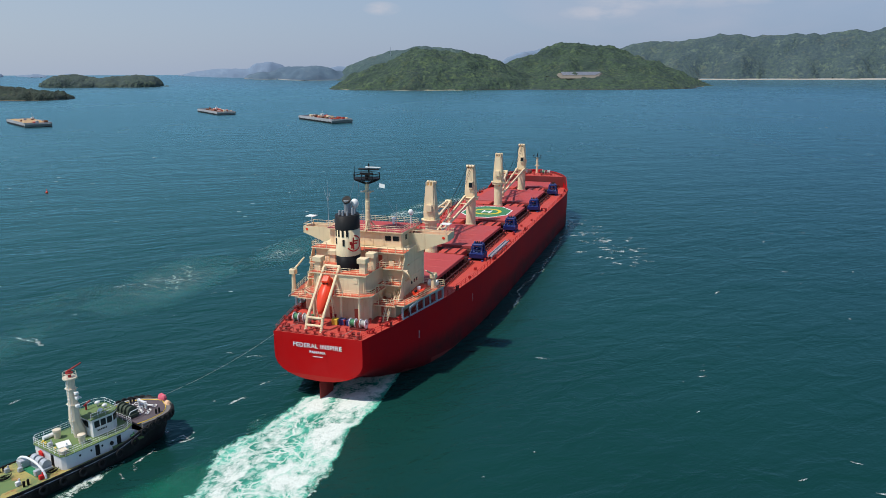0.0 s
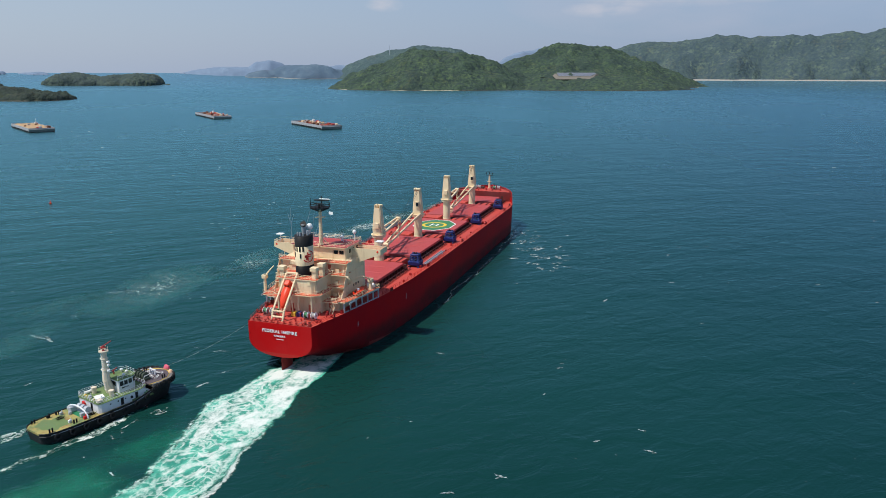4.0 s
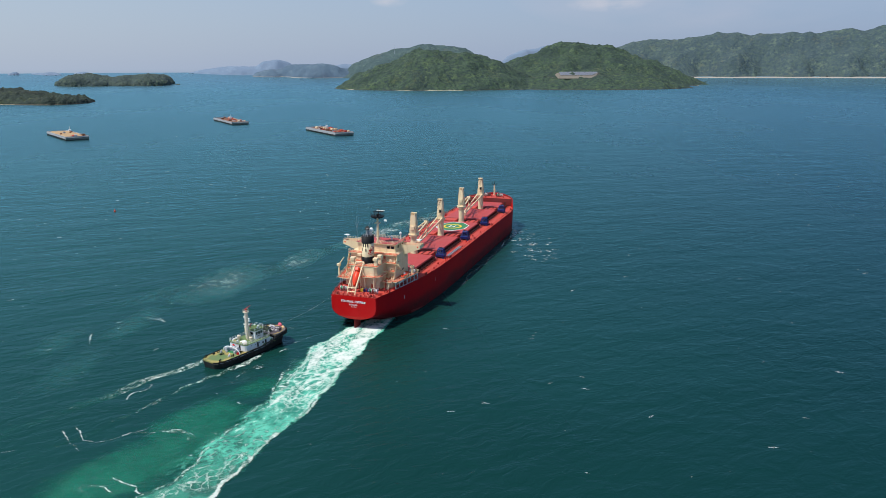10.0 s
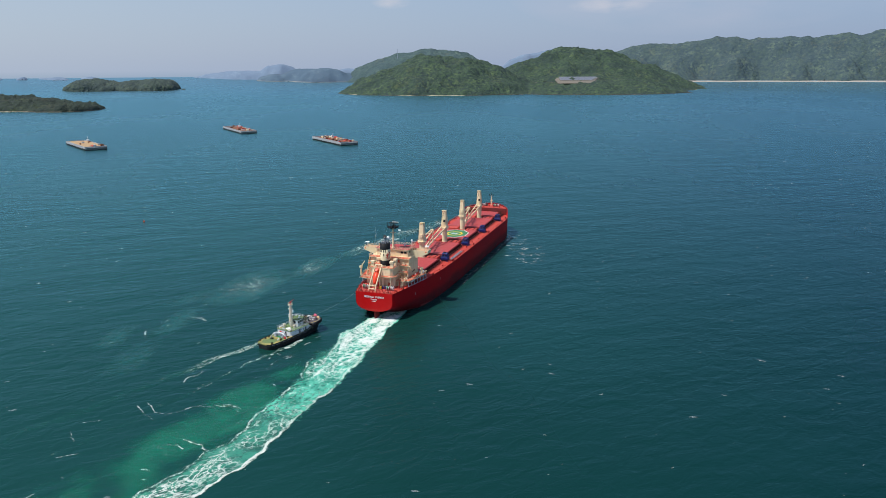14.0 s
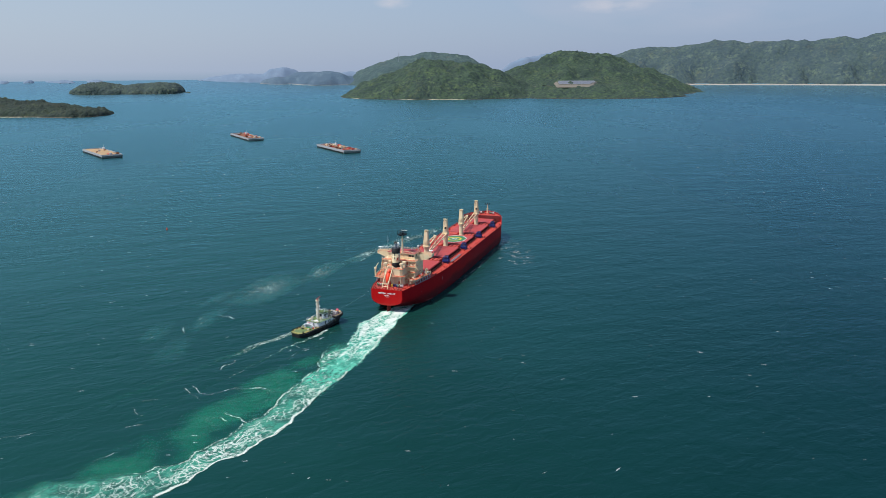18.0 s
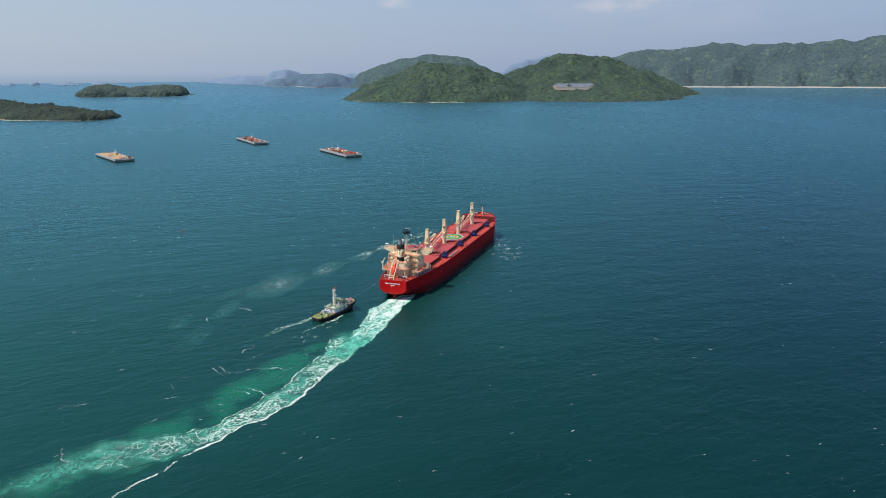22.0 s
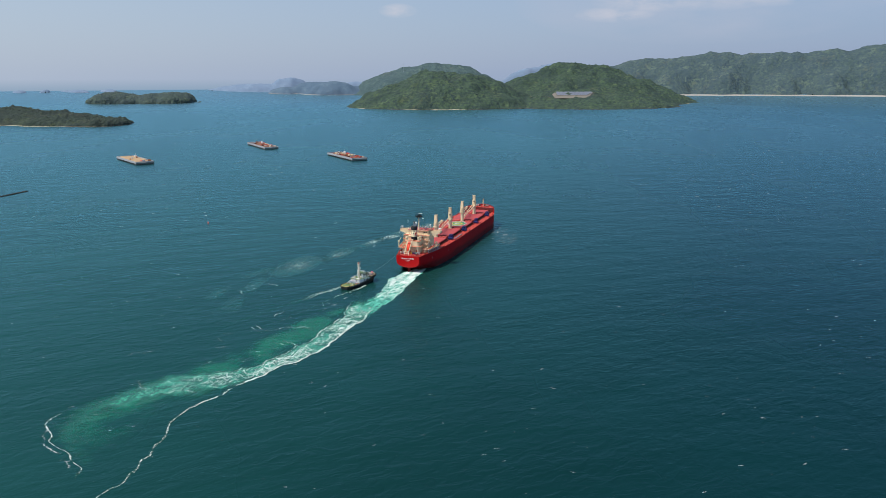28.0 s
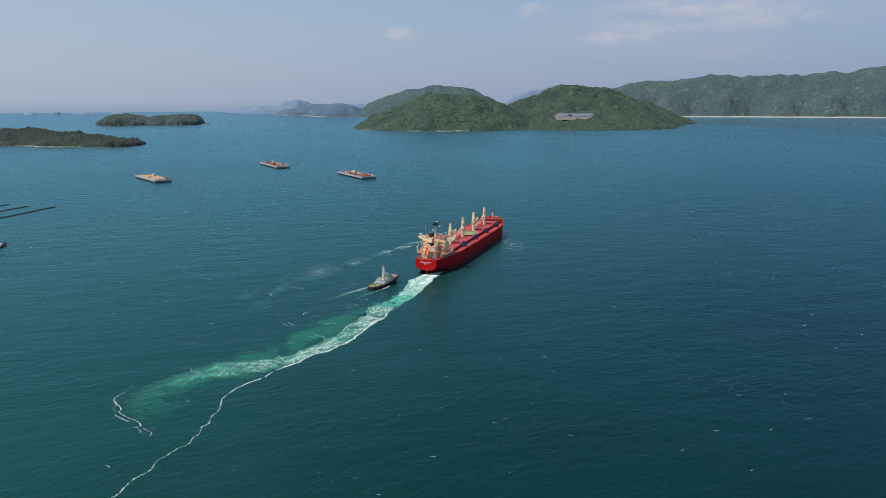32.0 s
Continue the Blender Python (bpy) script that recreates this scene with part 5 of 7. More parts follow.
    stair(block, (-72.4, -9.8, 17.0), (-75.0, -9.8, 19.7), 1.0, CREAM)
    stair(block, (-74.2, -8.8, 19.7), (-71.8, -8.8, 22.4), 0.8, CREAM)
    stair(block, (-80.4, -8.0, DECK), (-78.0, -8.0, 14.2), 0.8, CREAM)
    for z, x in ((15.2, -74.4), (18.0, -73.6), (20.6, -72.7)):
        window_row(block, -62.38, -8.4, 8.4, 9, z + 0.3, z + 1.1)
        if z < 16:
            side_windows(block, -9.02, -70.0, -66.0, 3, z + 0.35, z + 1.0)
            side_windows(block, 9.02, -70.0, -66.0, 3, z + 0.35, z + 1.0)
        bm = bmesh.new()
        box(bm, x - 0.06, x, -4.6, -3.8, z - 1.0, z + 1.0, 0.03)
        part("door", bm, ORANGE_DECK, block, "orange red steel door")
    bm = bmesh.new()
    box(bm, -77.56, -77.5, -7.0, -6.2, DECK, 13.4, 0.02)
    part("door", bm, ORANGE_DECK, block)
    # boat decks at the sides with their stanchions and the open side screen
    for s in (1, -1):
        rim = [(-79.0, s * 9.0), (-79.0, s * 11.2), (-72.0, s * 12.6), (-64.2, s * 13.9), (-64.2, s * 9.0)]
        terrace(SHIP, rim if s > 0 else rim[::-1], 14.3, skip=(4,), label="orange boat deck")
        bm = bmesh.new()
        ys = s * (ship_side(-71.0) - 0.3)
        box(bm, -78.4, -64.0, ys - 0.08, ys + 0.08, 13.7, 14.05)
        side = part("side_screen", bm, STEEL, SHIP, "blue grey open side screen below the boat deck")
        for i in range(7):
            x = -78.2 + i * 2.4
            y = min(13.8, ship_side(x) - 0.4)
            bm = bmesh.new()
            box(bm, x - 0.16, x + 0.16, s * y - 0.16, s * y + 0.16, DECK, 14.1)
            part("stanchion", bm, STEEL, side)
        bm = bmesh.new()
        run(bm, [(-78.4, s * (ship_side(-78.4) - 0.3), 13.6), (-64, s * (ship_side(-64) - 0.3), 13.6)], 0.2, 6)
        run(bm, [(-78.4, s * (ship_side(-78.4) - 0.3), DECK + 0.15), (-64, s * (ship_side(-64) - 0.3), DECK + 0.15)], 0.2, 6)
        part("screen_beam", bm, STEEL, side)
    # engine casing with chamfered corners and its own terrace
    bm = bmesh.new()
    prism(bm, [(-80.8, -4.2), (-79.9, -5.4), (-73.0, -5.4), (-73.0, 5.4), (-79.9, 5.4), (-80.8, 4.2)], DECK, 16.6)
    prism(bm, [(-82.0, -4.0), (-81.2, -5.0), (-73.0, -5.0), (-73.0, 5.0), (-81.2, 5.0), (-82.0, 4.0)], 16.6, 20.0)
    casing = part("engine_casing", bm, CREAM, SHIP, "cream engine casing below the funnel")
    terrace(SHIP, [(-83.6, -4.8), (-82.2, -6.6), (-76.0, -6.6), (-76.0, 6.6), (-82.2, 6.6), (-83.6, 4.8)], 16.6, skip=(2,))
    terrace(SHIP, rect(-82.2, -72.5, -5.4, 5.4), 20.05, skip=(1,))
    for y in (-4.4, -0.9, 4.4):
        bm = bmesh.new()
        rod(bm, (-82.9, y, DECK), (-82.9, y, 16.4), 0.24, seg=10)
        part("column", bm, CREAM, casing, "cream round column under the overhang")
    for y in (-2.9, 2.0):
        bm = bmesh.new()
        box(bm, -80.88, -80.78, y - 0.45, y + 0.45, DECK + 0.1, DECK + 2.1, 0.03)
        part("door", bm, ORANGE_DECK, casing, "orange red steel door")
    for y, z in ((-3.4, 19.0), (0.6, 18.4), (3.1, 19.0), (1.9, 17.6)):
        bm = bmesh.new()
        box(bm, -82.08, -81.98, y - 0.4, y + 0.4, z - 0.5, z + 0.5, 0.03)
        part("vent_grille", bm, CREAM, casing)
    for s in (1, -1):
        bm = bmesh.new()
        run(bm, [(-81.7, s * 4.75, 20.0), (-81.7, s * 4.75, 16.7), (-80.6, s * 5.15, 16.4), (-80.6, s * 5.15, DECK)], 0.09, 6)
        part("drain_pipe", bm, CREAM, casing)
    stair(casing, (-77.0, -6.2, 14.3), (-79.6, -6.2, 16.6), 0.7, CREAM)
    for x, y, h in ((-80.6, 4.3, 22.6), (-80.4, -4.2, 22.8), (-77.6, -4.6, 23.2), (-74.5, 4.4, 22.4)):
        bm = bmesh.new()
        box(bm, x - 0.55, x + 0.55, y - 0.55, y + 0.55, 20.0, h - 0.9)
        box(bm, x - 0.85, x + 0.85, y - 0.85, y + 0.85, h - 0.9, h, 0.06)
        part("ventilator", bm, CREAM, casing, "cream box ventilator")
    # funnel: an oval drum in bands
    def oval(bm, z0, z1, k=1.0, mat=0, cap=True):
        n = 40
        ring = [[bm.verts.new((-77.4 + 2.55 * k * math.cos(2 * math.pi * i / n), 2.08 * k * math.sin(2 * math.pi * i / n), z)) for i in range(n)] for z in (z0, z1)]
        for i in range(n):
            j = (i + 1) % n
            f = bm.faces.new((ring[0][i], ring[0][j], ring[1][j], ring[1][i]))
            f.smooth = True
        if cap:
            bm.faces.new(ring[1])
        return ring
    bm = bmesh.new()
    oval(bm, 22.6, 27.3)
    funnel = part("funnel", bm, CREAM, SHIP, "cream funnel with black bands and a red emblem")
    for name, z0, z1, k in (("lower_band", 20.0, 22.6, 1.002), ("upper_band", 27.3, 29.8, 1.004)):
        bm = bmesh.new()
        oval(bm, z0, z1, k)
        part(name, bm, BLACK, funnel, "black band")
    bm = bmesh.new()
    for i in range(4):
        a = math.pi + radians(-36 + i * 21)
        c = Vector((-77.4 + 2.56 * math.cos(a), 2.09 * math.sin(a), 26.75))
        bmesh.ops.create_cube(bm, size=1, matrix=Matrix.Translation(c) @ pose(0, 0, 0, 0, 0, math.degrees(a)) @ Matrix.Diagonal((0.1, 0.36, 1.15, 1)))
    for z, a in ((25.3, math.pi - 0.60), (25.1, math.pi + 0.16)):
        c = Vector((-77.4 + 2.56 * math.cos(a), 2.09 * math.sin(a), z))
        bmesh.ops.create_cube(bm, size=1, matrix=Matrix.Translation(c) @ pose(0, 0, 0, 0, 0, math.degrees(a)) @ Matrix.Diagonal((0.1, 0.36, 1.1, 1)))
    part("louvre", bm, BLACK, funnel, "black louvre openings")
    bm = bmesh.new()
    a0 = radians(238)
    c = Vector((-77.4 + 2.6 * math.cos(a0), 2.14 * math.sin(a0), 24.9))
    e1 = Vector((-math.sin(a0), math.cos(a0), 0))
    prev = None
    for i in range(25):
        a = radians(-150 + i * 10)
        rr = [c + e1 * (r * math.cos(a)) + Vector((0, 0, r * math.sin(a))) + Vector((math.cos(a0), math.sin(a0), 0)) * 0.06 for r in (1.25, 1.48)]
        cur = [bm.verts.new(v - Vector((math.cos(a0), math.sin(a0), 0)) * (0.32 * (v - c).dot(e1) ** 2 / 2.2)) for v in rr]
        if prev:
            bm.faces.new((prev[0], prev[1], cur[1], cur[0]))
        prev = cur
    o = Vector((math.cos(a0), math.sin(a0), 0)) * 0.05
    for (a, b), (w, h) in (((-0.15, 0.0), (0.16, 1.1)), ((0.25, 0.45), (0.5, 0.14)), ((0.2, 0.0), (0.42, 0.14)), ((-0.65, 0.1), (0.30, 0.30)), ((-0.5, -0.35), (0.18, 0.5))):
        vs = [bm.verts.new(c + o + e1 * (a + sx * w) + Vector((0, 0, b + sz * h))) for sx, sz in ((-1, -1), (1, -1), (1, 1), (-1, 1))]
        bm.faces.new(vs)
    part("emblem", bm, RED_TRIM, funnel, "red ring emblem")
    bm = bmesh.new()
    for x, y, r, h in ((-76.2, 0.4, 0.62, 32.2), (-78.6, 0.9, 0.22, 30.6), (-78.9, 0.1, 0.22, 30.7), (-78.8, -0.7, 0.2, 30.5), (-77.6, -1.2, 0.28, 31.0), (-76.4, -1.1, 0.22, 30.8), (-75.4, 1.0, 0.22, 30.6)):
        rod(bm, (x, y, 29.7), (x - 0.35 * (r > 0.5), y, h), r, r, 12)
    part("exhaust_pipe", bm, PIPE_GREY, funnel, "grey and black exhaust pipes")
    bm = bmesh.new()
    rod(bm, (-76.50, 0.4, 32.1), (-76.72, 0.4, 32.3), 0.78, 0.78, 16)
    part("pipe_mouth", bm, BLACK, funnel)
    # mast, radars, domes
    bm = bmesh.new()
    rod(bm, (-69.4, -0.4, 25.4), (-69.4, -0.4, 34.4), 0.5, 0.36, 12)
    for dx, dy in ((1.6, 1.2), (1.6, -1.2), (-1.4, 0)):
        rod(bm, (-69.4 + dx, -0.4 + dy, 25.4), (-69.4, -0.4, 27.8), 0.14, seg=6)
    for i in range(9):
        rod(bm, (-70.0, -0.4, 26.6 + i * 0.85), (-69.9, -0.9, 26.6 + i * 0.85), 0.07, seg=4)
    box(bm, -70.2, -68.6, -1.4, 0.6, 32.6, 32.75)
    mast = part("radar_mast", bm, CREAM, SHIP, "cream radar mast with a black crosstree platform")
    bm = bmesh.new()
    prism(bm, [(-69.4 + 2.4 * math.cos(radians(45 * i)), -0.4 + 2.6 * math.sin(radians(45 * i))) for i in range(8)], 35.0, 35.2)
    for i in range(8):
        a, b = radians(45 * i), radians(45 * i + 45)
        for z in (35.6, 36.1):
            rod(bm, (-69.4 + 2.4 * math.cos(a), -0.4 + 2.6 * math.sin(a), z), (-69.4 + 2.4 * math.cos(b), -0.4 + 2.6 * math.sin(b), z), 0.05, seg=4)
        rod(bm, (-69.4 + 2.4 * math.cos(a), -0.4 + 2.6 * math.sin(a), 35.1), (-69.4 + 2.4 * math.cos(a), -0.4 + 2.6 * math.sin(a), 36.1), 0.06, seg=4)
        rod(bm, (-69.4, -0.4, 34.0), (-69.4 + 2.2 * math.cos(a), -0.4 + 2.4 * math.sin(a), 35.0), 0.1, seg=4)
    rod(bm, (-69.4, 2.1, 35.2), (-69.4, 2.1, 37.4), 0.06, seg=4)
    rod(bm, (-68.4, -0.4, 35.2), (-68.4, -0.4, 37.8), 0.16, seg=6)
    box(bm, -68.8, -68.0, -2.4, 1.6, 36.6, 36.85, 0.05)
    box(bm, -70.8, -70.4, -2.2, 0.4, 36.1, 36.35, 0.05)
    rod(bm, (-70.6, -0.9, 35.2), (-70.6, -0.9, 36.1), 0.3, seg=8)
    part("crosstree", bm, BLACK, mast, "black crosstree with radars and lamps")
    bm = bmesh.new()
    box(bm, -68.7, -68.3, -2.8, 0.2, 37.0, 37.2, 0.04)
    part("radar_scanner", bm, WHITE, mast)
    bm = bmesh.new()
    for y0, z0 in ((2.0, 35.0), (-1.2, 35.0)):
        rod(bm, (-69.4, y0, z0), (-73.5, y0 + 1.2, 25.8), 0.03, seg=3)
        rod(bm, (-69.4, -y0, z0), (-66.0, -y0 * 3, 25.8), 0.03, seg=3)
    part("halyards", bm, STEEL, mast)
    bm = bmesh.new()
    slab(bm, [(-70.0, -3.2, 34.4), (-70.0, -4.3, 34.2), (-70.1, -4.2, 33.5), (-70.1, -3.1, 33.7)], 0.03)
    part("flag", bm, WHITE, mast, "small white and red flag")
    for x, y, z, r in ((-75.2, -0.5, 31.4, 0.74), (-63.0, -6.6, 28.0, 0.5)):
        bm = bmesh.new()
        ball(bm, (x, y, z), r, (1, 1, 1.15), 16)
        rod(bm, (x, y, z - r - (5.0 if r > 0.6 else 1.8)), (x, y, z - r * 0.8), r * 0.3, seg=8)
        part("antenna_dome", bm, WHITE, SHIP, "white satellite antenna dome", smooth=False)
    for x, y, h in ((-70.2, 7.4, 34.6), (-64, 3, 30.0), (-65.0, -4.4, 29.8)):
        bm = bmesh.new()
        rod(bm, (x, y, 25.5), (x, y, h), 0.06, 0.02, 5)
        if h > 34:
            rod(bm, (x, y, 30.5), (x, y - 0.8, 33.2), 0.04, 0.02, 4)
            rod(bm, (x, y, 30.5), (x, y + 0.8, 33.2), 0.04, 0.02, 4)
        part("whip_aerial", bm, STEEL, SHIP)
    for x, y in ((-66.5, 1.0), (-63.4, -3.2), (-64.0, 5.5)):
        bm = bmesh.new()
        rod(bm, (x, y, 25.5), (x, y, 26.6), 0.28, seg=10)
        rod(bm, (x, y, 26.6), (x, y, 26.9), 0.5, 0.3, 10)
        part("compass_stand", bm, WHITE, SHIP)


def build_lifeboat():
    """The enclosed orange lifeboat on its launching ramp over the stern."""
    bm = bmesh.new()
    rod(bm, (-80.8, 0.1, 21.0), (-80.8, 3.2, 21.0), 0.27, seg=8)
    frame_ = part("lifeboat_davit", bm, CREAM, SHIP, "cream launching frame of the lifeboat")
    for y in (0.2, 3.1):
        bm = bmesh.new()
        run(bm, [(-88.6, y, DECK), (-87.8, y, 13.6), (-80.8, y, 21.0)], 0.27, 8)
        part("ramp_rail", bm, CREAM, frame_)
        for a, b, r in (((-80.8, y, 21.0), (-79.0, y, DECK + 5), 0.22), ((-84.4, y, 16.8), (-83.6, y, DECK), 0.16)):
            bm = bmesh.new()
            rod(bm, a, b, r, seg=8)
            part("strut", bm, CREAM, frame_)
    for x, z in ((-87.8, 13.6), (-88.3, 12.4)):
        bm = bmesh.new()
        rod(bm, (x, 0.2, z), (x, 3.1, z), 0.25, seg=8)
        part("crossbar", bm, CREAM, frame_)
    bm = bmesh.new()
    n, m = 18, 14
    rings = []
    for i in range(n + 1):
        f = i / n
        r = math.sin(math.pi * min(0.985, max(0.015, f))) ** 0.55
        s = (f - 0.5) * 7.4
        ring = []
        for j in range(m):
            a = 2 * math.pi * j / m
            ring.append(bm.verts.new((s, 1.25 * r * math.cos(a), 1.25 * r * math.sin(a) * (1.0 if math.sin(a) > 0 else 0.8) + 0.15 * r)))
        rings.append(ring)
    for a, b in zip(rings, rings[1:]):
        for j in range(m):
            f = bm.faces.new((a[j], b[j], b[(j + 1) % m], a[(j + 1) % m]))
            f.smooth = True
    bm.faces.new(rings[0])
    bm.faces.new(rings[-1][::-1])
    box(bm, 1.2, 2.6, -0.65, 0.65, 1.0, 1.85, 0.2)
    bmesh.ops.recalc_face_normals(bm, faces=bm.faces)
    tilt = pose(-83.4, 1.65, 16.6, 0, -46, 0) @ Matrix.Diagonal((1.05, 1.08, 1.08, 1))
    bmesh.ops.transform(bm, matrix=tilt, verts=bm.verts)
    boat = part("lifeboat", bm, ORANGE, SHIP, "orange enclosed lifeboat pointing down astern")
    bm = bmesh.new()
    for y in (-0.35, 0.35):
        box(bm, 1.15, 1.2, y - 0.2, y + 0.2, 1.25, 1.65)
    bmesh.ops.transform(bm, matrix=tilt, verts=bm.verts)
    part("lifeboat_window", bm, GLASS, boat)
    # the small rescue boat and its crane on the starboard boat deck
    bm = bmesh.new()
    rings = []
    for i in range(11):
        f = i / 10
        w = 0.92 * math.sin(math.pi * min(0.95, 0.18 + f * 0.72)) ** 0.6
        rings.append([bm.verts.new((-73.6 + 4.5 * f, -11.3 + w * y, 14.65 + 0.8 * z + 0.2 * f * f)) for y, z in ((-1, 0.75), (-0.75, 0.1), (0, -0.15), (0.75, 0.1), (1, 0.75), (0.6, 0.85), (-0.6, 0.85))])
    for a, b in zip(rings, rings[1:]):
        for j in range(7):
            bm.faces.new((a[j], b[j], b[(j + 1) % 7], a[(j + 1) % 7]))
    bm.faces.new(rings[0])
    bm.faces.new(rings[-1][::-1])
    bmesh.ops.recalc_face_normals(bm, faces=bm.faces)
    rescue = part("rescue_boat", bm, ORANGE, SHIP, "small open orange rescue boat")
    bm = bmesh.new()
    box(bm, -72.0, -71.4, -11.6, -11.0, 15.2, 15.9, 0.1)
    part("rescue_boat_console", bm, WHITE, rescue)
    bm = bmesh.new()
    box(bm, -73.6, -73.2, -11.55, -11.05, 15.1, 15.7, 0.1)
    part("outboard_motor", bm, BLACK, rescue)
    bm = bmesh.new()
    rod(bm, (-66.6, -12.4, 14.3), (-66.6, -12.4, 17.2), 0.5, 0.4, 12)
    rod(bm, (-66.6, -12.4, 16.9), (-70.2, -12.2, 18.6), 0.2, 0.14, 8)
    box(bm, -67.2, -66.0, -13.0, -11.8, 16.2, 17.2, 0.12)
    part("boat_crane", bm, CREAM, SHIP, "cream boat davit crane")
    bm = bmesh.new()
    rod(bm, (-64.8, -12.6, 14.6), (-64.8, -10.8, 14.6), 0.75, seg=14)
    part("raft_canister", bm, WHITE, SHIP, "white life raft canister")
    bm = bmesh.new()
    rod(bm, (-76.4, 12.0, 14.3), (-76.4, 12.0, 18.6), 0.42, 0.3, 10)
    rod(bm, (-76.4, 12.0, 18.2), (-71.5, 12.3, 19.6), 0.2, 0.14, 8)
    box(bm, -77.0, -75.8, 11.4, 12.6, 17.6, 18.6, 0.1)
    part("stores_crane", bm, CREAM, SHIP, "cream stores crane")


def build_fittings():
    for x, y in ((-85.2, 5.6), (-85.2, -5.2), (93.0, 4.5), (93.0, -4.5)):
        build_mooring(x, y)
    bollards([(-88.6, 6.6), (-88.8, -6.4), (-84.5, 9.0), (-82.0, -9.4), (-79.0, 10.2), (-76, -11.0), (-72, -11.6), (-57, -14.2), (-30, -15.0), (5, -15.0), (36, -15.0), (66, -15.0), (66, 15.0), (20, 15.0), (-20, 15.0), (78, -14.3)])
    first = [o for o in SHIP.children if o.name.startswith("mooring_winch")][-2:]
    for w in first:
        w.location.z = 4.1
    # mushroom vents, small gear round the poop
    rng = random.Random(5)
    bm = bmesh.new()
    for _ in range(26):
        x = rng.uniform(-89, -80)
        y = rng.choice((-1, 1)) * rng.uniform(0.5, ship_side(x) - 0.8)
        h = rng.uniform(0.4, 0.9)
        rod(bm, (x, y, DECK), (x, y, DECK + h), 0.14, seg=6)
        rod(bm, (x, y, DECK + h), (x, y, DECK + h + 0.18), 0.28, 0.2, 8)
    for _ in range(40):
        x = rng.uniform(-55, 70)
        s = rng.choice((-1, 1))
        y = s * rng.uniform(12.4, 14.6)
        box(bm, x - 0.3, x + 0.3, y - 0.25, y + 0.25, DECK, DECK + rng.uniform(0.3, 0.9))
    tagged(part("deck_fittings", bm, FITTING_RED, SHIP, "small red vents and fairleads"), kind="stuff")
    # rollers and posts along the edge of the poop, each of its own
    post = None
    for i in range(22):
        x, y = (-89.7, 7.2 - 14.4 * (i / 9)) if i < 10 else (-88.0 + 1.9 * (i - 10), -(ship_side(-88.0 + 1.9 * (i - 10)) - 0.9) * (1 if i % 2 else -1))
        m = pose(x, y, DECK, 0, 0, 37 * i)
        if post is None:
            bm = bmesh.new()
            rod(bm, (0, 0, 0), (0, 0, 0.5), 0.2, 0.16, 8)
            rod(bm, (0, 0, 0.5), (0, 0, 0.72), 0.34, 0.26, 10)
            box(bm, -0.5, 0.5, -0.28, 0.28, 0, 0.12, 0.02)
            post = part("fairlead_roller", bm, FITTING_RED, SHIP, "red fairlead roller")
            post.matrix_local = m
        else:
            reuse("fairlead_roller", post, SHIP, m, "red fairlead roller")
    for a, b in (((-85.8, -5.9, 11.44), (-89.6, -6.6, 11.5)), ((-85.8, -4.4, 11.44), (-89.6, -4.0, 11.5)), ((-85.8, 6.2, 11.44), (-89.4, 7.2, 11.9))):
        bm = bmesh.new()
        run(bm, [a, b], 0.05, 5)
        part("mooring_rope", bm, ROPE, SHIP, "pale mooring rope laid over the deck")
    # boxes and drums before the casing
    for x, y, mat, label in ((-83.6, -1.4, BLUE, "blue container"), (-83.8, -3.0, BLUE, "blue container"), (-83.9, -0.2, YELLOW, "yellow locker"), (-83.4, 4.9, GREEN, "green locker")):
        bm = bmesh.new()
        box(bm, x - 0.5, x + 0.5, y - 0.55, y + 0.55, DECK, DECK + 1.1, 0.06)
        part("deck_locker", bm, mat, SHIP, label)
    # accommodation ladder stowed on the starboard rail
    bm = bmesh.new()
    for y in (-14.7, -13.8):
        box(bm, -31.0, -13.5, y - 0.06, y + 0.06, 12.1, 12.5)
    for i in range(30):
        x = -30.8 + i * 0.58
        box(bm, x - 0.12, x + 0.12, -14.7, -13.8, 12.15, 12.25)
    for x in (-30, -25, -20, -14.5):
        box(bm, x - 0.1, x + 0.1, -14.4, -14.1, DECK, 12.15)
    part("gangway", bm, STEEL, SHIP, "grey aluminium accommodation ladder stowed on deck")
    # hatch 4 store boxes in the orange yellow lines and the foremast
    bm = bmesh.new()
    rod(bm, (97.6, 0, 15.5), (97.6, 0, 21.6), 0.55, 0.4, 12)
    box(bm, 97.0, 98.2, -0.9, 0.9, 18.4, 18.55)
    foremast = part("foremast", bm, CREAM, SHIP, "cream foremast with a black lamp platform")
    bm = bmesh.new()
    box(bm, 97.0, 98.2, -1.5, 1.5, 21.4, 21.55)
    for y in (-1.4, 1.4, 0):
        rod(bm, (97.6, y, 21.5), (97.6, y, 22.6), 0.07, seg=5)
        box(bm, 97.4, 97.8, y - 0.2, y + 0.2, 22.2, 22.7)
    rod(bm, (97.6, 0, 22.0), (97.6, 0, 23.4), 0.1, seg=5)
    part("lamp_platform", bm, BLACK, foremast)
    for s in (1, -1):
        bm = bmesh.new()
        box(bm, 94.4, 95.8, s * 2.6 - 0.7, s * 2.6 + 0.7, 15.5, 16.3, 0.1)
        rod(bm, (95.1, s * 2.6 - 1.0, 16.2), (95.1, s * 2.6 + 1.0, 16.2), 0.6, seg=12)
        part("windlass", bm, COAMING, SHIP, "dark anchor windlass")
    railing(SHIP, [(88.2, -11.8, 15.5), (88.2, 11.8, 15.5)], DECK_RED, 1.1, 1.6)
    bm = bmesh.new()
    box(bm, 87.9, 88.0, -12.4, 12.4, DECK, 15.5)
    part("forecastle_bulkhead", bm, LINING, SHIP)
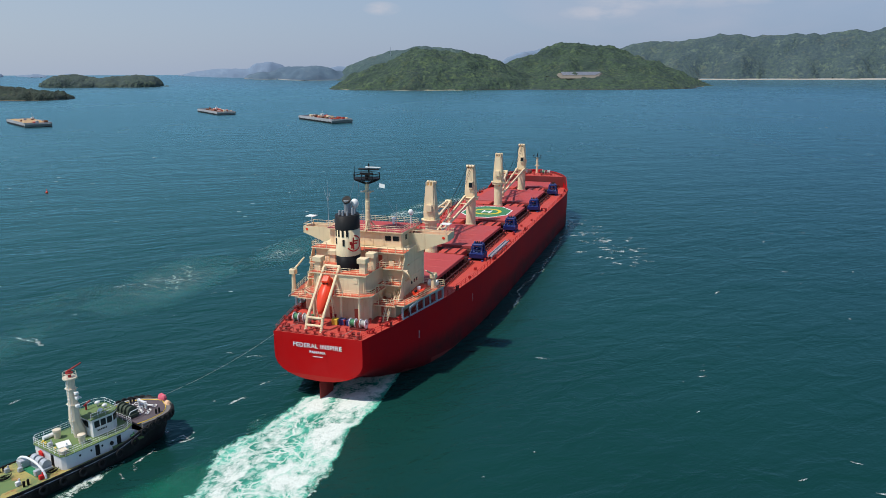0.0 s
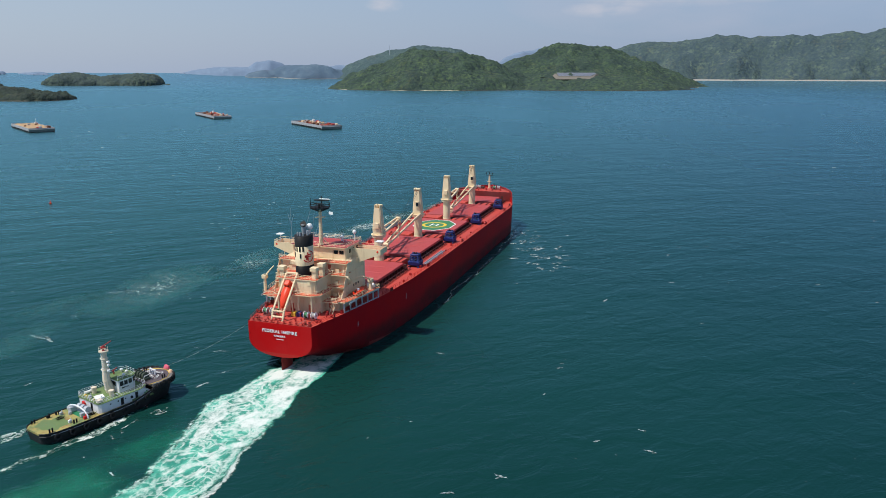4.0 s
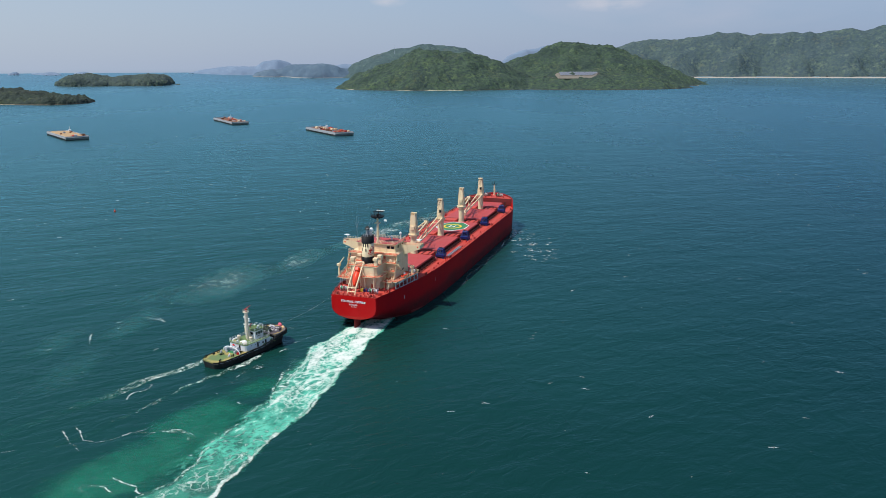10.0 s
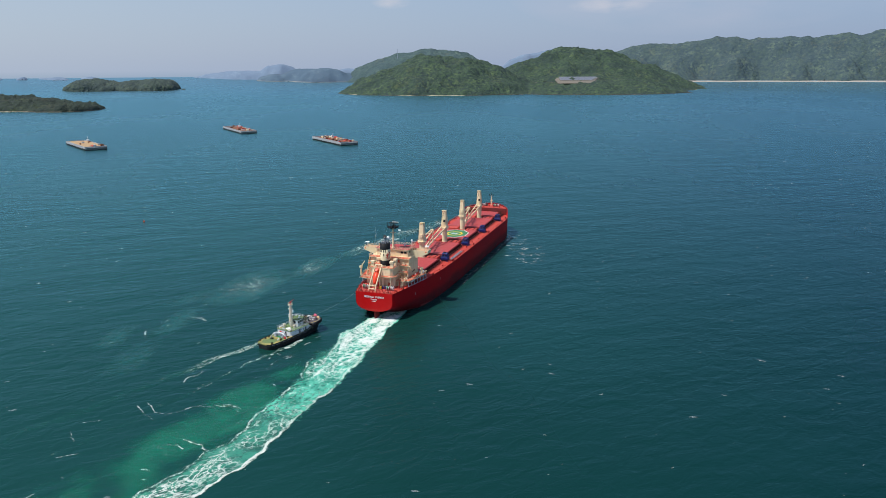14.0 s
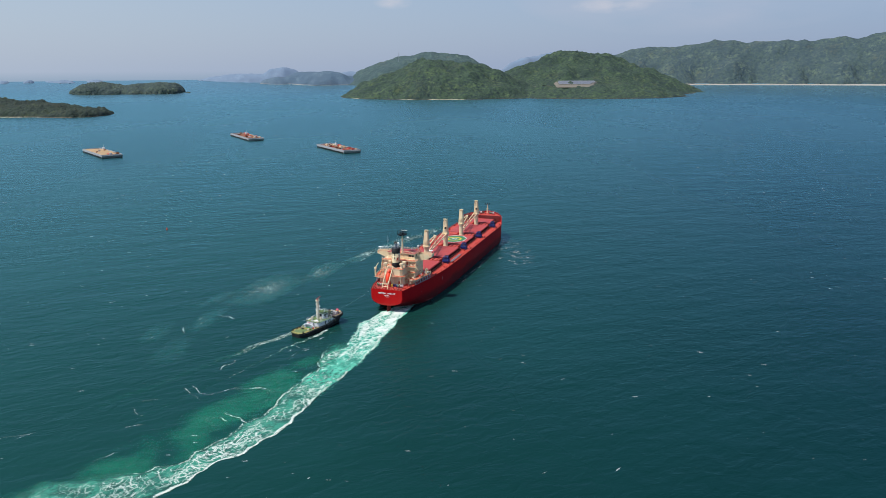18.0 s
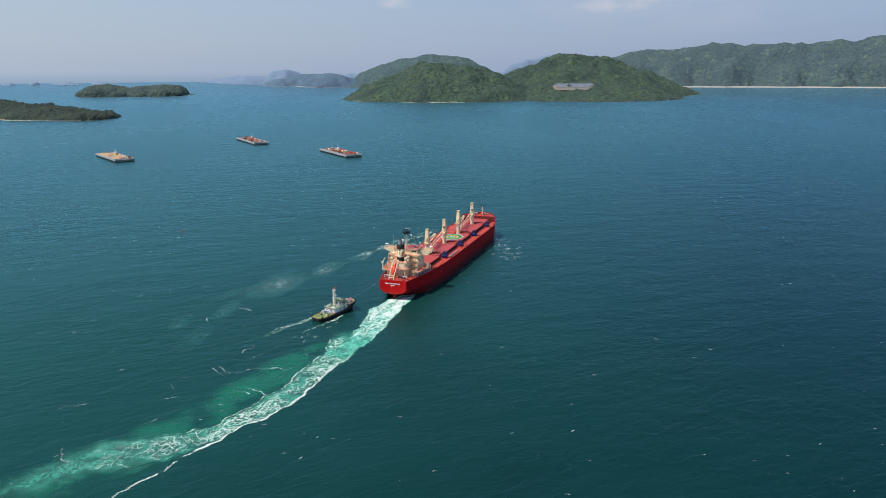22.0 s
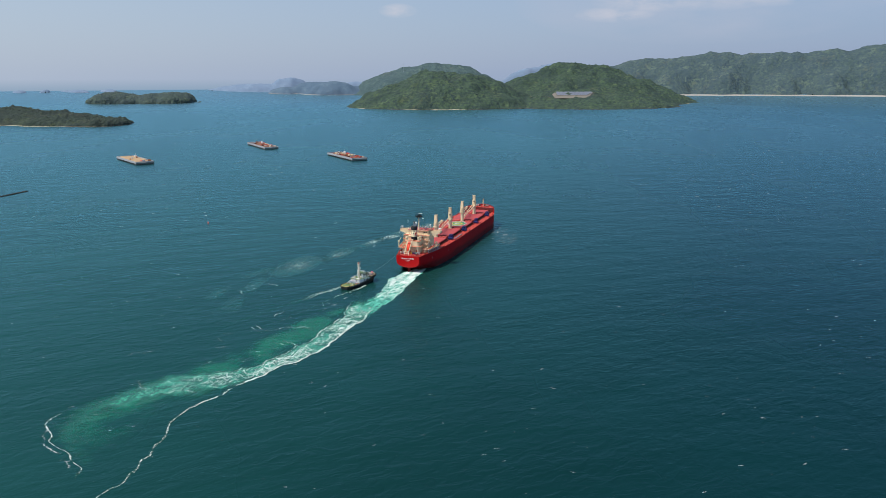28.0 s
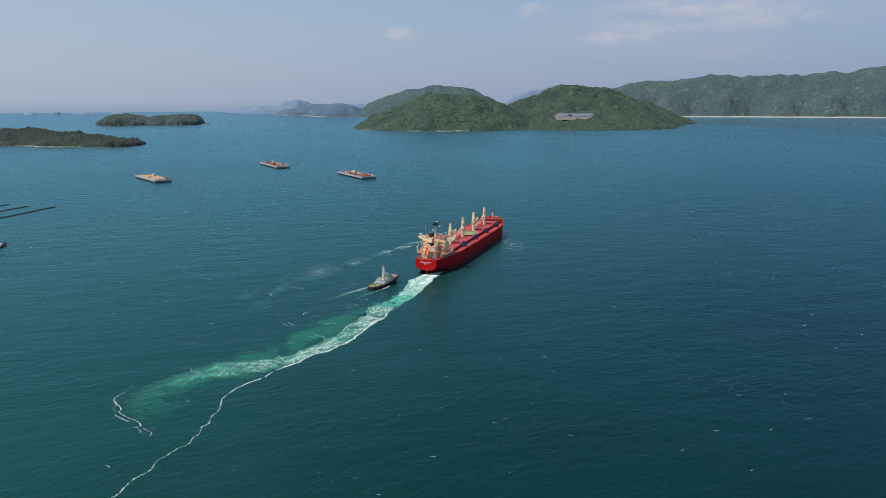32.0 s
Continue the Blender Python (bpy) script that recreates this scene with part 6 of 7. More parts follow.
    for y in (-8.5, -5.0, 4.6, 8.2):
        bm = bmesh.new()
        box(bm, 87.82, 87.9, y - 0.5, y + 0.5, DECK + 0.2, DECK + 2.2, 0.04)
        part("store_door", bm, COAMING, SHIP, "dark steel store door")
    for x, y in ((90.5, 7.0), (90.5, -7.0), (92.0, 0.0), (96.0, 5.2), (96.0, -5.2), (89.6, 3.0), (89.6, -3.4)):
        bm = bmesh.new()
        rod(bm, (x, y, 15.5), (x, y, 16.3), 0.3, seg=10)
        rod(bm, (x, y, 16.3), (x, y, 16.6), 0.55, 0.35, 10)
        part("mushroom_vent", bm, FITTING_RED, SHIP, "red mushroom vent")


build_hull()
for word, size, z in (("FEDERAL INSPIRE", 1.07, 9.3), ("PANAMA", 0.68, 8.35)):
    lettering(word, size, z, WHITE)
for i in range(9):
    BARS = bmesh.new()
    box(BARS, -90.56, -90.5, -1.0 + i * 0.22, -0.86 + i * 0.22, 7.72, 7.86)
    part("marking_bar", BARS, WHITE, SHIP)
build_hatches()
build_helideck()
for X, WAY in ((-32.2, 1), (1.9, -1), (33.6, 1), (68.5, -1)):
    build_crane(X, WAY)
for X in (-31.4, 2.4, 35.0, 68.9):
    build_grab(X)
build_superstructure()
build_lifeboat()
build_fittings()

# ---- the tug; x forward, y to port ----
TUG = tagged(new("tug"), "black and white tug with green decks and a tall cream mast", "tug")
TUG_SIDE = [(-16.2, 2.4), (-15.4, 3.5), (-13.5, 4.3), (-10, 4.6), (4, 4.7), (8, 4.8), (10.5, 5.1), (12.6, 5.1), (14.0, 4.6), (15.2, 3.7), (16.0, 2.5), (16.6, 0.9)]
TUG_GREEN = paint("tug_green_deck", (0.13, 0.20, 0.075), (0.26, 0.20, 0.07), 0.7, stain=0.7, size=0.6)


def worn_deck():
    """Green deck paint worn through to yellow primer and rust."""
    k = Nodes("tug_worn_deck")
    c = k.mix(k.ramp(k.noise(0.35, 5, 0.65), 0.40, 0.58), (0.13, 0.19, 0.07), (0.34, 0.29, 0.09))
    c = k.mix(k.calc("MULTIPLY", k.ramp(k.noise(0.6, 6, 0.7), 0.52, 0.66), 0.85), c, (0.30, 0.13, 0.045))
    c = k.mix(k.calc("MULTIPLY", k.ramp(k.noise(2.5, 5, 0.7), 0.55, 0.7), 0.5), c, (0.07, 0.07, 0.05))
    return k.done(c, 0.75, 0.0, k.bump(k.noise(6.0, 4), 0.3, 0.02))


TUG_RUST = worn_deck()
TUG_DARK = paint("tug_bow_deck", (0.095, 0.075, 0.085), (0.20, 0.15, 0.12), 0.7, stain=0.5, size=0.5)
TUG_WHITE = paint("tug_white_paint", (0.72, 0.73, 0.74), (0.45, 0.36, 0.26), 0.45, stain=0.3, size=0.5, streaks=True)
TUG_BLACK = paint("tug_hull_black", (0.011, 0.011, 0.012), (0.10, 0.095, 0.09), 0.5, stain=0.45, size=0.5, streaks=True)
TUG_CREAM = paint("tug_cream_paint", (0.70, 0.60, 0.46), (0.42, 0.27, 0.16), 0.55, stain=0.5, size=0.5, streaks=True)
TUG_GREY = paint("tug_grey_walkway", (0.17, 0.155, 0.145), (0.24, 0.18, 0.12), 0.75, stain=0.6, size=0.5)
BRIGHT_GREEN = paint("tug_bright_green", (0.02, 0.19, 0.085), (0.08, 0.16, 0.07), 0.6, stain=0.4, size=0.4)
RUBBER = paint("tyre_rubber", (0.010, 0.010, 0.011), (0.035, 0.032, 0.03), 0.8)


def tug_top(x):
    return 2.24 + 2.26 * min(1.0, max(0.0, (x - 3.0) / 8.0)) ** 1.3


def build_tug():
    xs = [-16.2, -15.8, -15.4, -14.5, -13.5, -12, -10, -7, -4, 0, 4, 6.5, 9, 10.5, 12, 13.2, 14.0, 14.8, 15.4, 15.8, 16.2, 16.6]
    levels = [0, 0.25, 0.5, 0.75, 1.0]
    bm = bmesh.new()
    rows = {1: [], -1: []}
    for x in xs:
        for s in (1, -1):
            rows[s].append([bm.verts.new((x - 1.4 * (1 - lv) * max(0.0, x / 16.5) ** 3 + 0.5 * (1 - lv) * max(0.0, -x / 16.2) ** 4, s * straight(TUG_SIDE, x) * (1.0 - (0.20 + 0.26 * min(1.0, max(0.0, (x - 5.0) / 7.0))) * (1 - lv ** (0.6 + 0.4 * (x > 8)))), -1.0 + (tug_top(x) + 1.0) * lv)) for lv in levels])
    for s in (1, -1):
        for a, b in zip(rows[s], rows[s][1:]):
            for i in range(4):
                bm.faces.new((a[i], b[i], b[i + 1], a[i + 1])).smooth = True
    for e in (0, -1):
        for i in range(4):
            bm.faces.new((rows[1][e][i], rows[-1][e][i], rows[-1][e][i + 1], rows[1][e][i + 1]))
    bmesh.ops.recalc_face_normals(bm, faces=bm.faces)
    hull = part("hull", bm, TUG_BLACK, TUG, "scuffed black tug hull")
    for s in (1, -1):
        bm = bmesh.new()
        run(bm, [(x, s * (straight(TUG_SIDE, x) - 0.06), tug_top(x) - 0.45) for x in xs[3:13]], 0.055, 6)
        part("rubbing_strake", bm, STEEL, hull, "thin pale line along the hull")
        bm = bmesh.new()
        run(bm, [(x, s * straight(TUG_SIDE, x), tug_top(x)) for x in xs], 0.075, 6)
        run(bm, [(x, s * (straight(TUG_SIDE, x) + 0.10), tug_top(x) - 0.5) for x in xs if x > 8], 0.24, 8)
        run(bm, [(x, s * (straight(TUG_SIDE, x) + 0.02), tug_top(x) - 0.62) for x in xs if x < 8.5], 0.13, 6)
        part("bulwark_cap", bm, TUG_BLACK, hull)
    # decks
    edge = [(x, straight(TUG_SIDE, x) - 0.2) for x in xs if x <= 4]
    bm = bmesh.new()
    prism(bm, [(x, -y) for x, y in edge] + [(x, y) for x, y in reversed(edge)], 1.9, 2.15)
    part("after_deck", bm, TUG_RUST, TUG, "green and rust worn after deck")
    edge = [(x, straight(TUG_SIDE, x) - 0.2) for x in xs if 4 <= x <= 9]
    bm = bmesh.new()
    prism(bm, [(x, -y) for x, y in edge] + [(x, y) for x, y in reversed(edge)], 2.2, 2.6)
    part("side_deck", bm, TUG_GREEN, TUG)
    edge = [(x, straight(TUG_SIDE, x) - 0.15) for x in xs if x >= 8.5]
    bm = bmesh.new()
    prism(bm, [(x, -y) for x, y in edge] + [(x, y) for x, y in reversed(edge)], 3.2, 3.9)
    bow = part("bow_deck", bm, TUG_GREY, TUG, "rounded bow deck with a dark middle and a yellow rim line")
    bm = bmesh.new()
    inner = [(x - 0.5, max(0.05, straight(TUG_SIDE, x) - 0.85)) for x in xs if x >= 9]
    prism(bm, [(x, -y) for x, y in inner] + [(x, y) for x, y in reversed(inner)], 3.9, 3.915)
    part("working_deck", bm, TUG_DARK, bow, "dark violet grey anti-slip working deck")
    bm = bmesh.new()
    for s in (1, -1):
        run(bm, [(x - 0.5, s * max(0.05, straight(TUG_SIDE, x) - 0.75), 3.93) for x in xs if x >= 9], 0.07, 4)
    part("rim_line", bm, YELLOW, bow)
    bm = bmesh.new()
    n = 60
    ring = [(math.cos(2 * math.pi * i / n), math.sin(2 * math.pi * i / n)) for i in range(n)]
    vs = [bm.verts.new((-11.9 + c * (3.0 + 1.3 * fine(c, d, 3.0, 0.6)), d * (2.7 + 1.2 * fine(c, d, 8.0, 0.6)), 2.156)) for c, d in ring]
    bm.faces.new(vs)
    part("deck_patch", bm, TUG_GREEN, TUG, "worn green area on the after deck")
    # lower house, its green top and the wheelhouse
    bm = bmesh.new()
    prism(bm, [(-3.8, -3.5), (-3.3, -4.0), (6.2, -4.0), (8.2, -3.0), (8.2, 3.0), (6.2, 4.0), (-3.3, 4.0), (-3.8, 3.5)], 2.1, 4.1)
    house = part("deckhouse", bm, TUG_WHITE, TUG, "white steel deckhouse")
    bm = bmesh.new()
    prism(bm, [(-4.0, -3.55), (-3.4, -4.12), (6.3, -4.12), (8.3, -3.1), (8.3, 3.1), (6.3, 4.12), (-3.4, 4.12), (-4.0, 3.55)], 4.1, 4.2)
    part("house_top", bm, TUG_GREEN, TUG, "green painted top of the deckhouse")
    railing(TUG, [(2.0, -4.05, 4.2), (-3.35, -4.05, 4.2), (-3.9, -3.5, 4.2), (-3.9, 3.5, 4.2), (-3.35, 4.05, 4.2), (2.0, 4.05, 4.2)], TUG_WHITE, 0.95, 1.3, 3, 0.03)
    railing(TUG, [(2.0, -4.05, 4.2), (6.2, -4.05, 4.2), (8.2, -3.0, 4.2), (8.2, 3.0, 4.2), (6.2, 4.05, 4.2), (2.0, 4.05, 4.2)], TUG_WHITE, 0.95, 1.3, 3, 0.03)
    for x in (-1.2, 0.6, 2.4):
        for s in (1, -1):
            bm = bmesh.new()
            rod(bm, (x, s * 3.96, 3.4), (x, s * 4.05, 3.4), 0.16, seg=12)
            part("porthole", bm, GLASS, house)
    for x in (1.6, 5.2):
        for s in (1, -1):
            bm = bmesh.new()
            box(bm, x - 0.35, x + 0.35, s * 4.02 - 0.04, s * 4.02 + 0.04, 2.3, 3.85, 0.05)
            part("door", bm, BLACK, house, "dark open doorway")
    bm = bmesh.new()
    box(bm, -3.86, -3.78, -1.5, -0.8, 2.2, 3.8, 0.02)
    part("door", bm, BLACK, house)
    bm = bmesh.new()
    prism(bm, [(2.2, -2.3), (5.6, -2.3), (6.7, -1.5), (6.7, 1.5), (5.6, 2.3), (2.2, 2.3)], 4.2, 6.9)
    wheel = part("wheelhouse", bm, TUG_WHITE, TUG, "white wheelhouse with a band of dark windows")
    for s in (1, -1):
        for i in range(3):
            bm = bmesh.new()
            x = 2.5 + i * 1.05
            box(bm, x, x + 0.85, s * 2.32 - 0.03, s * 2.32 + 0.03, 5.55, 6.5, 0.02)
            part("window", bm, GLASS, wheel)
        bm = bmesh.new()
        slab(bm, [(5.72, s * 2.24, 5.55), (6.62, s * 1.58, 5.55), (6.62, s * 1.58, 6.5), (5.72, s * 2.24, 6.5)][::s], 0.05)
        part("window", bm, GLASS, wheel)
    for i in range(3):
        bm = bmesh.new()
        y = -1.4 + i * 0.95
        box(bm, 6.68, 6.76, y, y + 0.85, 5.55, 6.5, 0.02)
        part("window", bm, GLASS, wheel)
    bm = bmesh.new()
    box(bm, 2.16, 2.22, -1.2, 0.9, 5.5, 6.4, 0.02)
    part("window", bm, GLASS, wheel)
    bm = bmesh.new()
    prism(bm, [(1.9, -2.5), (5.7, -2.5), (6.95, -1.6), (6.95, 1.6), (5.7, 2.5), (1.9, 2.5)], 6.9, 7.05)
    part("wheelhouse_roof", bm, TUG_GREEN, wheel, "green roof with a white edge")
    railing(TUG, [(2.0, -2.4, 7.05), (5.6, -2.4, 7.05), (6.8, -1.5, 7.05), (6.8, 1.5, 7.05), (5.6, 2.4, 7.05), (2.0, 2.4, 7.05)], TUG_WHITE, 0.8, 1.2, 2, 0.03)
    bm = bmesh.new()
    for x, y, z in ((5.4, 1.2, 7.6), (4.2, -1.4, 7.5), (5.6, -0.4, 7.5)):
        ball(bm, (x, y, z), 0.34, (1.3, 1, 0.8), 10)
        rod(bm, (x, y, 7.05), (x, y, z), 0.1, seg=6)
    part("searchlight", bm, WHITE, TUG)
    bm = bmesh.new()
    rod(bm, (3.6, 1.4, 7.1), (3.6, 1.4, 7.9), 0.14, seg=6)
    rod(bm, (3.2, 1.4, 7.8), (4.5, 1.6, 8.15), 0.11, seg=6)
    part("water_monitor", bm, FITTING_RED, TUG, "red fire monitor")
    # mast column with ladder and fire monitor on top
    bm = bmesh.new()
    # eight flat sides; the foot leans forward
    levels_ = ((1.55, 4.15, 0.98), (1.25, 5.7, 0.94), (0.86, 6.9, 0.84), (0.90, 10.0, 0.70), (0.92, 13.15, 0.58))
    rings = [[bm.verts.new((cx + r * math.cos(math.pi * (i + 0.5) / 4), r * 0.92 * math.sin(math.pi * (i + 0.5) / 4), z)) for i in range(8)] for cx, z, r in levels_]
    for lo, hi in zip(rings, rings[1:]):
        for i in range(8):
            bm.faces.new((lo[i], lo[(i + 1) % 8], hi[(i + 1) % 8], hi[i]))
    bm.faces.new(rings[-1])
    mast = part("mast_column", bm, TUG_CREAM, TUG, "tall cream mast column carrying a fire monitor")
    for z in (7.0, 9.3, 11.6):
        bm = bmesh.new()
        box(bm, 0.15, 1.62, -0.70, 0.70, z, z + 0.05, 0.02)
        part("mast_collar", bm, TUG_CREAM, mast)
    bm = bmesh.new()
    for z, y in ((10.9, -1.15), (9.0, -1.0), (7.9, 1.05)):
        box(bm, 0.7, 1.3, y - 0.28, y + 0.28, z, z + 0.42, 0.08)
        rod(bm, (0.95, y * 0.4, z + 0.2), (0.95, y, z + 0.2), 0.07, seg=6)
    part("floodlight", bm, WHITE, mast, "white floodlight on a bracket")
    bm = bmesh.new()
    box(bm, 1.5, 1.75, -1.2, 1.2, 10.15, 10.35, 0.05)
    rod(bm, (1.6, 0, 9.7), (1.6, 0, 10.2), 0.16, seg=8)
    rod(bm, (0.9, 0, 9.75), (1.7, 0, 9.75), 0.1, seg=6)
    part("radar_scanner", bm, WHITE, mast)
    bm = bmesh.new()
    rod(bm, (0.9, 0, 13.1), (0.9, 0, 13.3), 1.05, 1.05, 16)
    for i in range(8):
        a = math.pi / 4 * i
        rod(bm, (0.9 + 0.98 * math.cos(a), 0.98 * math.sin(a), 13.3), (0.9 + 0.98 * math.cos(a), 0.98 * math.sin(a), 14.0), 0.03, seg=4)
        b = a + math.pi / 4
        rod(bm, (0.9 + 0.98 * math.cos(a), 0.98 * math.sin(a), 14.0), (0.9 + 0.98 * math.cos(b), 0.98 * math.sin(b), 14.0), 0.03, seg=4)
    part("mast_platform", bm, TUG_CREAM, mast)
    bm = bmesh.new()
    rod(bm, (0.9, 0, 13.3), (0.9, 0, 14.3), 0.25, seg=8)
    rod(bm, (0.5, 0.1, 14.1), (2.6, -0.5, 15.0), 0.17, 0.09, 8)
    box(bm, 0.45, 1.35, -0.4, 0.4, 13.75, 14.1, 0.08)
    part("fire_monitor", bm, FITTING_RED, mast, "red fire monitor")
    bm = bmesh.new()
    for i in range(16):
        z = 5.2 + i * 0.5
        rod(bm, (0.2, -0.55, z), (0.2, 0.1, z), 0.03, seg=4)
    for y in (-0.55, 0.1):
        rod(bm, (0.2, y, 5.0), (0.2, y, 13.0), 0.035, seg=4)
    part("ladder", bm, WHITE, mast)
    for z, y in ((10.4, -1.0), (8.9, 0.9), (11.3, 0.8)):
        bm = bmesh.new()
        rod(bm, (0.9, 0, z), (0.9, y * 1.3, z), 0.05, seg=4)
        box(bm, 0.7, 1.1, y * 1.3 - 0.25, y * 1.3 + 0.25, z - 0.1, z + 0.25)
        part("navigation_lamp", bm, WHITE, mast)
    for x, y, mat in ((-0.9, 2.3, TUG_CREAM), (0.3, -2.3, TUG_CREAM)):
        bm = bmesh.new()
        rod(bm, (x, y, 4.2), (x, y, 5.2), 0.44, 0.55, 14)
        rod(bm, (x, y, 5.2), (x, y, 5.5), 0.60, 0.60, 16)
        rod(bm, (x, y, 5.5), (x, y, 5.6), 0.60, 0.3, 16)
        part("ventilator", bm, mat, TUG, "cream drum ventilator")
    bm = bmesh.new()
    prism(bm, [(-2.9, -1.5), (-1.1, -1.9), (-0.5, -0.1), (-2.3, 0.4)], 4.2, 4.45)
    part("skylight", bm, WHITE, TUG, "white skylight cover")
    bm = bmesh.new()
    rod(bm, (-2.6, 3.3, 4.5), (-0.8, 3.3, 4.5), 0.3, seg=10)
    part("raft_canister", bm, WHITE, TUG)
    # after deck: towing arch, winch and gear
    bm = bmesh.new()
    run(bm, [(-6.4, 3.9 * math.cos(math.pi * i / 12), 2.2 + 1.7 * math.sin(math.pi * i / 12)) for i in range(13)], 0.17, 8)
    part("tow_arch", bm, TUG_WHITE, TUG, "white tubular tow arch")
    bm = bmesh.new()
    for y in (-1.3, 0.0, 1.3):
        rod(bm, (-5.0, y - 0.45, 2.95), (-5.0, y + 0.45, 2.95), 0.7, seg=14)
    box(bm, -5.8, -4.3, -2.1, 2.1, 2.15, 2.6, 0.05)
    part("towing_winch", bm, STEEL, TUG, "grey towing winch")
    bm = bmesh.new()
    box(bm, -4.1, -3.9, 1.0, 2.2, 2.2, 3.6, 0.1)
    part("fire_locker", bm, RED_TRIM, TUG, "red locker")
    # bow winch and fairlead
    bm = bmesh.new()
    rod(bm, (9.6, -1.3, 4.75), (9.6, 1.3, 4.75), 0.68, seg=18)
    for y in (-1.4, -0.45, 0.45, 1.4):
        rod(bm, (9.6, y - 0.08, 4.75), (9.6, y + 0.08, 4.75), 0.92, seg=18)
    box(bm, 8.8, 10.4, -1.9, 1.9, 4.1, 4.5)
    part("bow_winch", bm, paint("winch_dark_green", (0.05, 0.07, 0.05), (0.16, 0.15, 0.12), 0.7), TUG, "dark green bow winch with hawser")
    bm = bmesh.new()
    for x, y in ((12.4, 0.9), (12.4, -0.9)):
        rod(bm, (x, y, 4.2), (x, y, 5.3), 0.2, seg=8)
        rod(bm, (x, y - 0.4, 5.0), (x, y + 0.4, 5.0), 0.1, seg=6)
    rod(bm, (12.4, -0.9, 5.1), (12.4, 0.9, 5.1), 0.18, seg=8)
    rod(bm, (13.6, -1.2, 4.3), (12.6, 1.4, 4.3), 0.14, seg=6)
    part("towing_bitt", bm, TUG_WHITE, TUG, "white towing bitts")
    bm = bmesh.new()
    for s in (1, -1):
        run(bm, [(8.6, s * 1.7, 4.3), (8.7, s * 2.2, 5.2), (11.2, s * 1.9, 5.2), (11.3, s * 1.6, 4.3)], 0.07, 6)
    part("guard_rail", bm, TUG_WHITE, TUG)
    # hawser flaked out on the bow deck, ropes and small gear
    rng = random.Random(8)
    for i in range(9):
        bm = bmesh.new()
        x, y, r = rng.uniform(10.6, 14.4), rng.uniform(-2.4, 2.4), rng.uniform(0.25, 0.6)
        run(bm, [(x + r * math.cos(a) * rng.uniform(0.8, 1.2), y + r * math.sin(a) * rng.uniform(0.8, 1.2), 4.0 + 0.02 * j) for j, a in enumerate([0.9 * q for q in range(9)])], 0.06, 4)
        part("rope_coil", bm, WHITE, TUG, "loose pale rope on the bow deck")
    for x, y, mat in ((-8.6, 2.6, STEEL), (-9.6, -2.4, TUG_WHITE), (-6.8, -3.4, RED_TRIM), (-2.2, -2.2, TUG_WHITE), (-3.0, 0.6, STEEL), (7.4, -4.3, GREEN), (7.4, 4.3, GREEN), (-7.4, 1.2, STEEL), (-11.0, 3.4, BLACK)):
        bm = bmesh.new()
        z = 4.2 if -4 < x < 2 else (2.6 if x > 4 else 2.15)
        box(bm, x - 0.35, x + 0.35, y - 0.25, y + 0.25, z, z + 0.6, 0.06)
        rod(bm, (x + 0.2, y, z + 0.6), (x + 0.2, y, z + 0.9), 0.12, seg=8)
        part("deck_gear", bm, mat, TUG)
    for s in (1, -1):
        for x in (-14.2, -9.0, 12.8):
            bm = bmesh.new()
            zz = 4.4 if x > 9 else 2.15
            for dx in (-0.3, 0.3):
                rod(bm, (x + dx, s * 3.4, zz), (x + dx, s * 3.4, zz + 0.75), 0.16, 0.18, 10)
            part("bollard", bm, BLACK, TUG)
    # tyre fenders round the hull
    first = None
    spots = [(x, s) for x in (-13.5, -10.5, -7.5, -4.5, -1.5, 1.5, 4.5, 7.2, 8.9, 10.2, 11.4, 12.5, 13.5, 14.4, 15.2, 15.8) for s in (1, -1)]
    for x, s in spots:
        y = straight(TUG_SIDE, x)
        slope = math.degrees(math.atan2(straight(TUG_SIDE, x + 0.3) - straight(TUG_SIDE, x - 0.3), 0.6))
        m = pose(x, s * (y + (0.34 if x > 8 else 0.2)), tug_top(x) - (0.42 if x > 8 else 0.95), 0, 0, s * slope)
        if first is None:
            bm = bmesh.new()
            n, k = 14, 6
            rings = [[bm.verts.new(((0.50 + 0.21 * math.cos(b)) * math.cos(a), 0.21 * math.sin(b), (0.50 + 0.21 * math.cos(b)) * math.sin(a))) for b in [2 * math.pi * j / k for j in range(k)]] for a in [2 * math.pi * i / n for i in range(n)]]
            for i in range(n):
                for j in range(k):
                    bm.faces.new((rings[i][j], rings[(i + 1) % n][j], rings[(i + 1) % n][(j + 1) % k], rings[i][(j + 1) % k]))
            first = part("tyre_fender", bm, RUBBER, TUG, "black tyre fender")
            first.matrix_local = m
        else:
            reuse("tyre_fender", first, TUG, m, "black tyre fender")
    # canvas pads lashed over the fenders at the bow: sagging bags
    for y, z, turn, mat, label in ((0.5, 4.15, 8, paint("faded_pink", (0.72, 0.13, 0.19), (0.6, 0.25, 0.25), 0.85, size=0.3), "faded pink canvas chafing pad"), (-1.7, 3.75, -24, paint("pale_canvas", (0.72, 0.46, 0.28), (0.55, 0.38, 0.25), 0.85, size=0.3), "tan canvas chafing pad")):
        bm = bmesh.new()
        g = []
        for i in range(9):
            row = []
            for j in range(9):
                a, b = 2 * math.pi * i / 9, math.pi * (j + 0.5) / 9
                r = 1.0 + 0.18 * fine(math.cos(a) * 2, math.sin(a) * 2, b * 2 + y, 1.0, 3)
                row.append(bm.verts.new((0.62 * r * math.sin(b) * math.cos(a), 0.92 * r * math.sin(b) * math.sin(a), 0.72 * r * math.cos(b) - 0.12 * math.sin(b))))
            g.append(row)
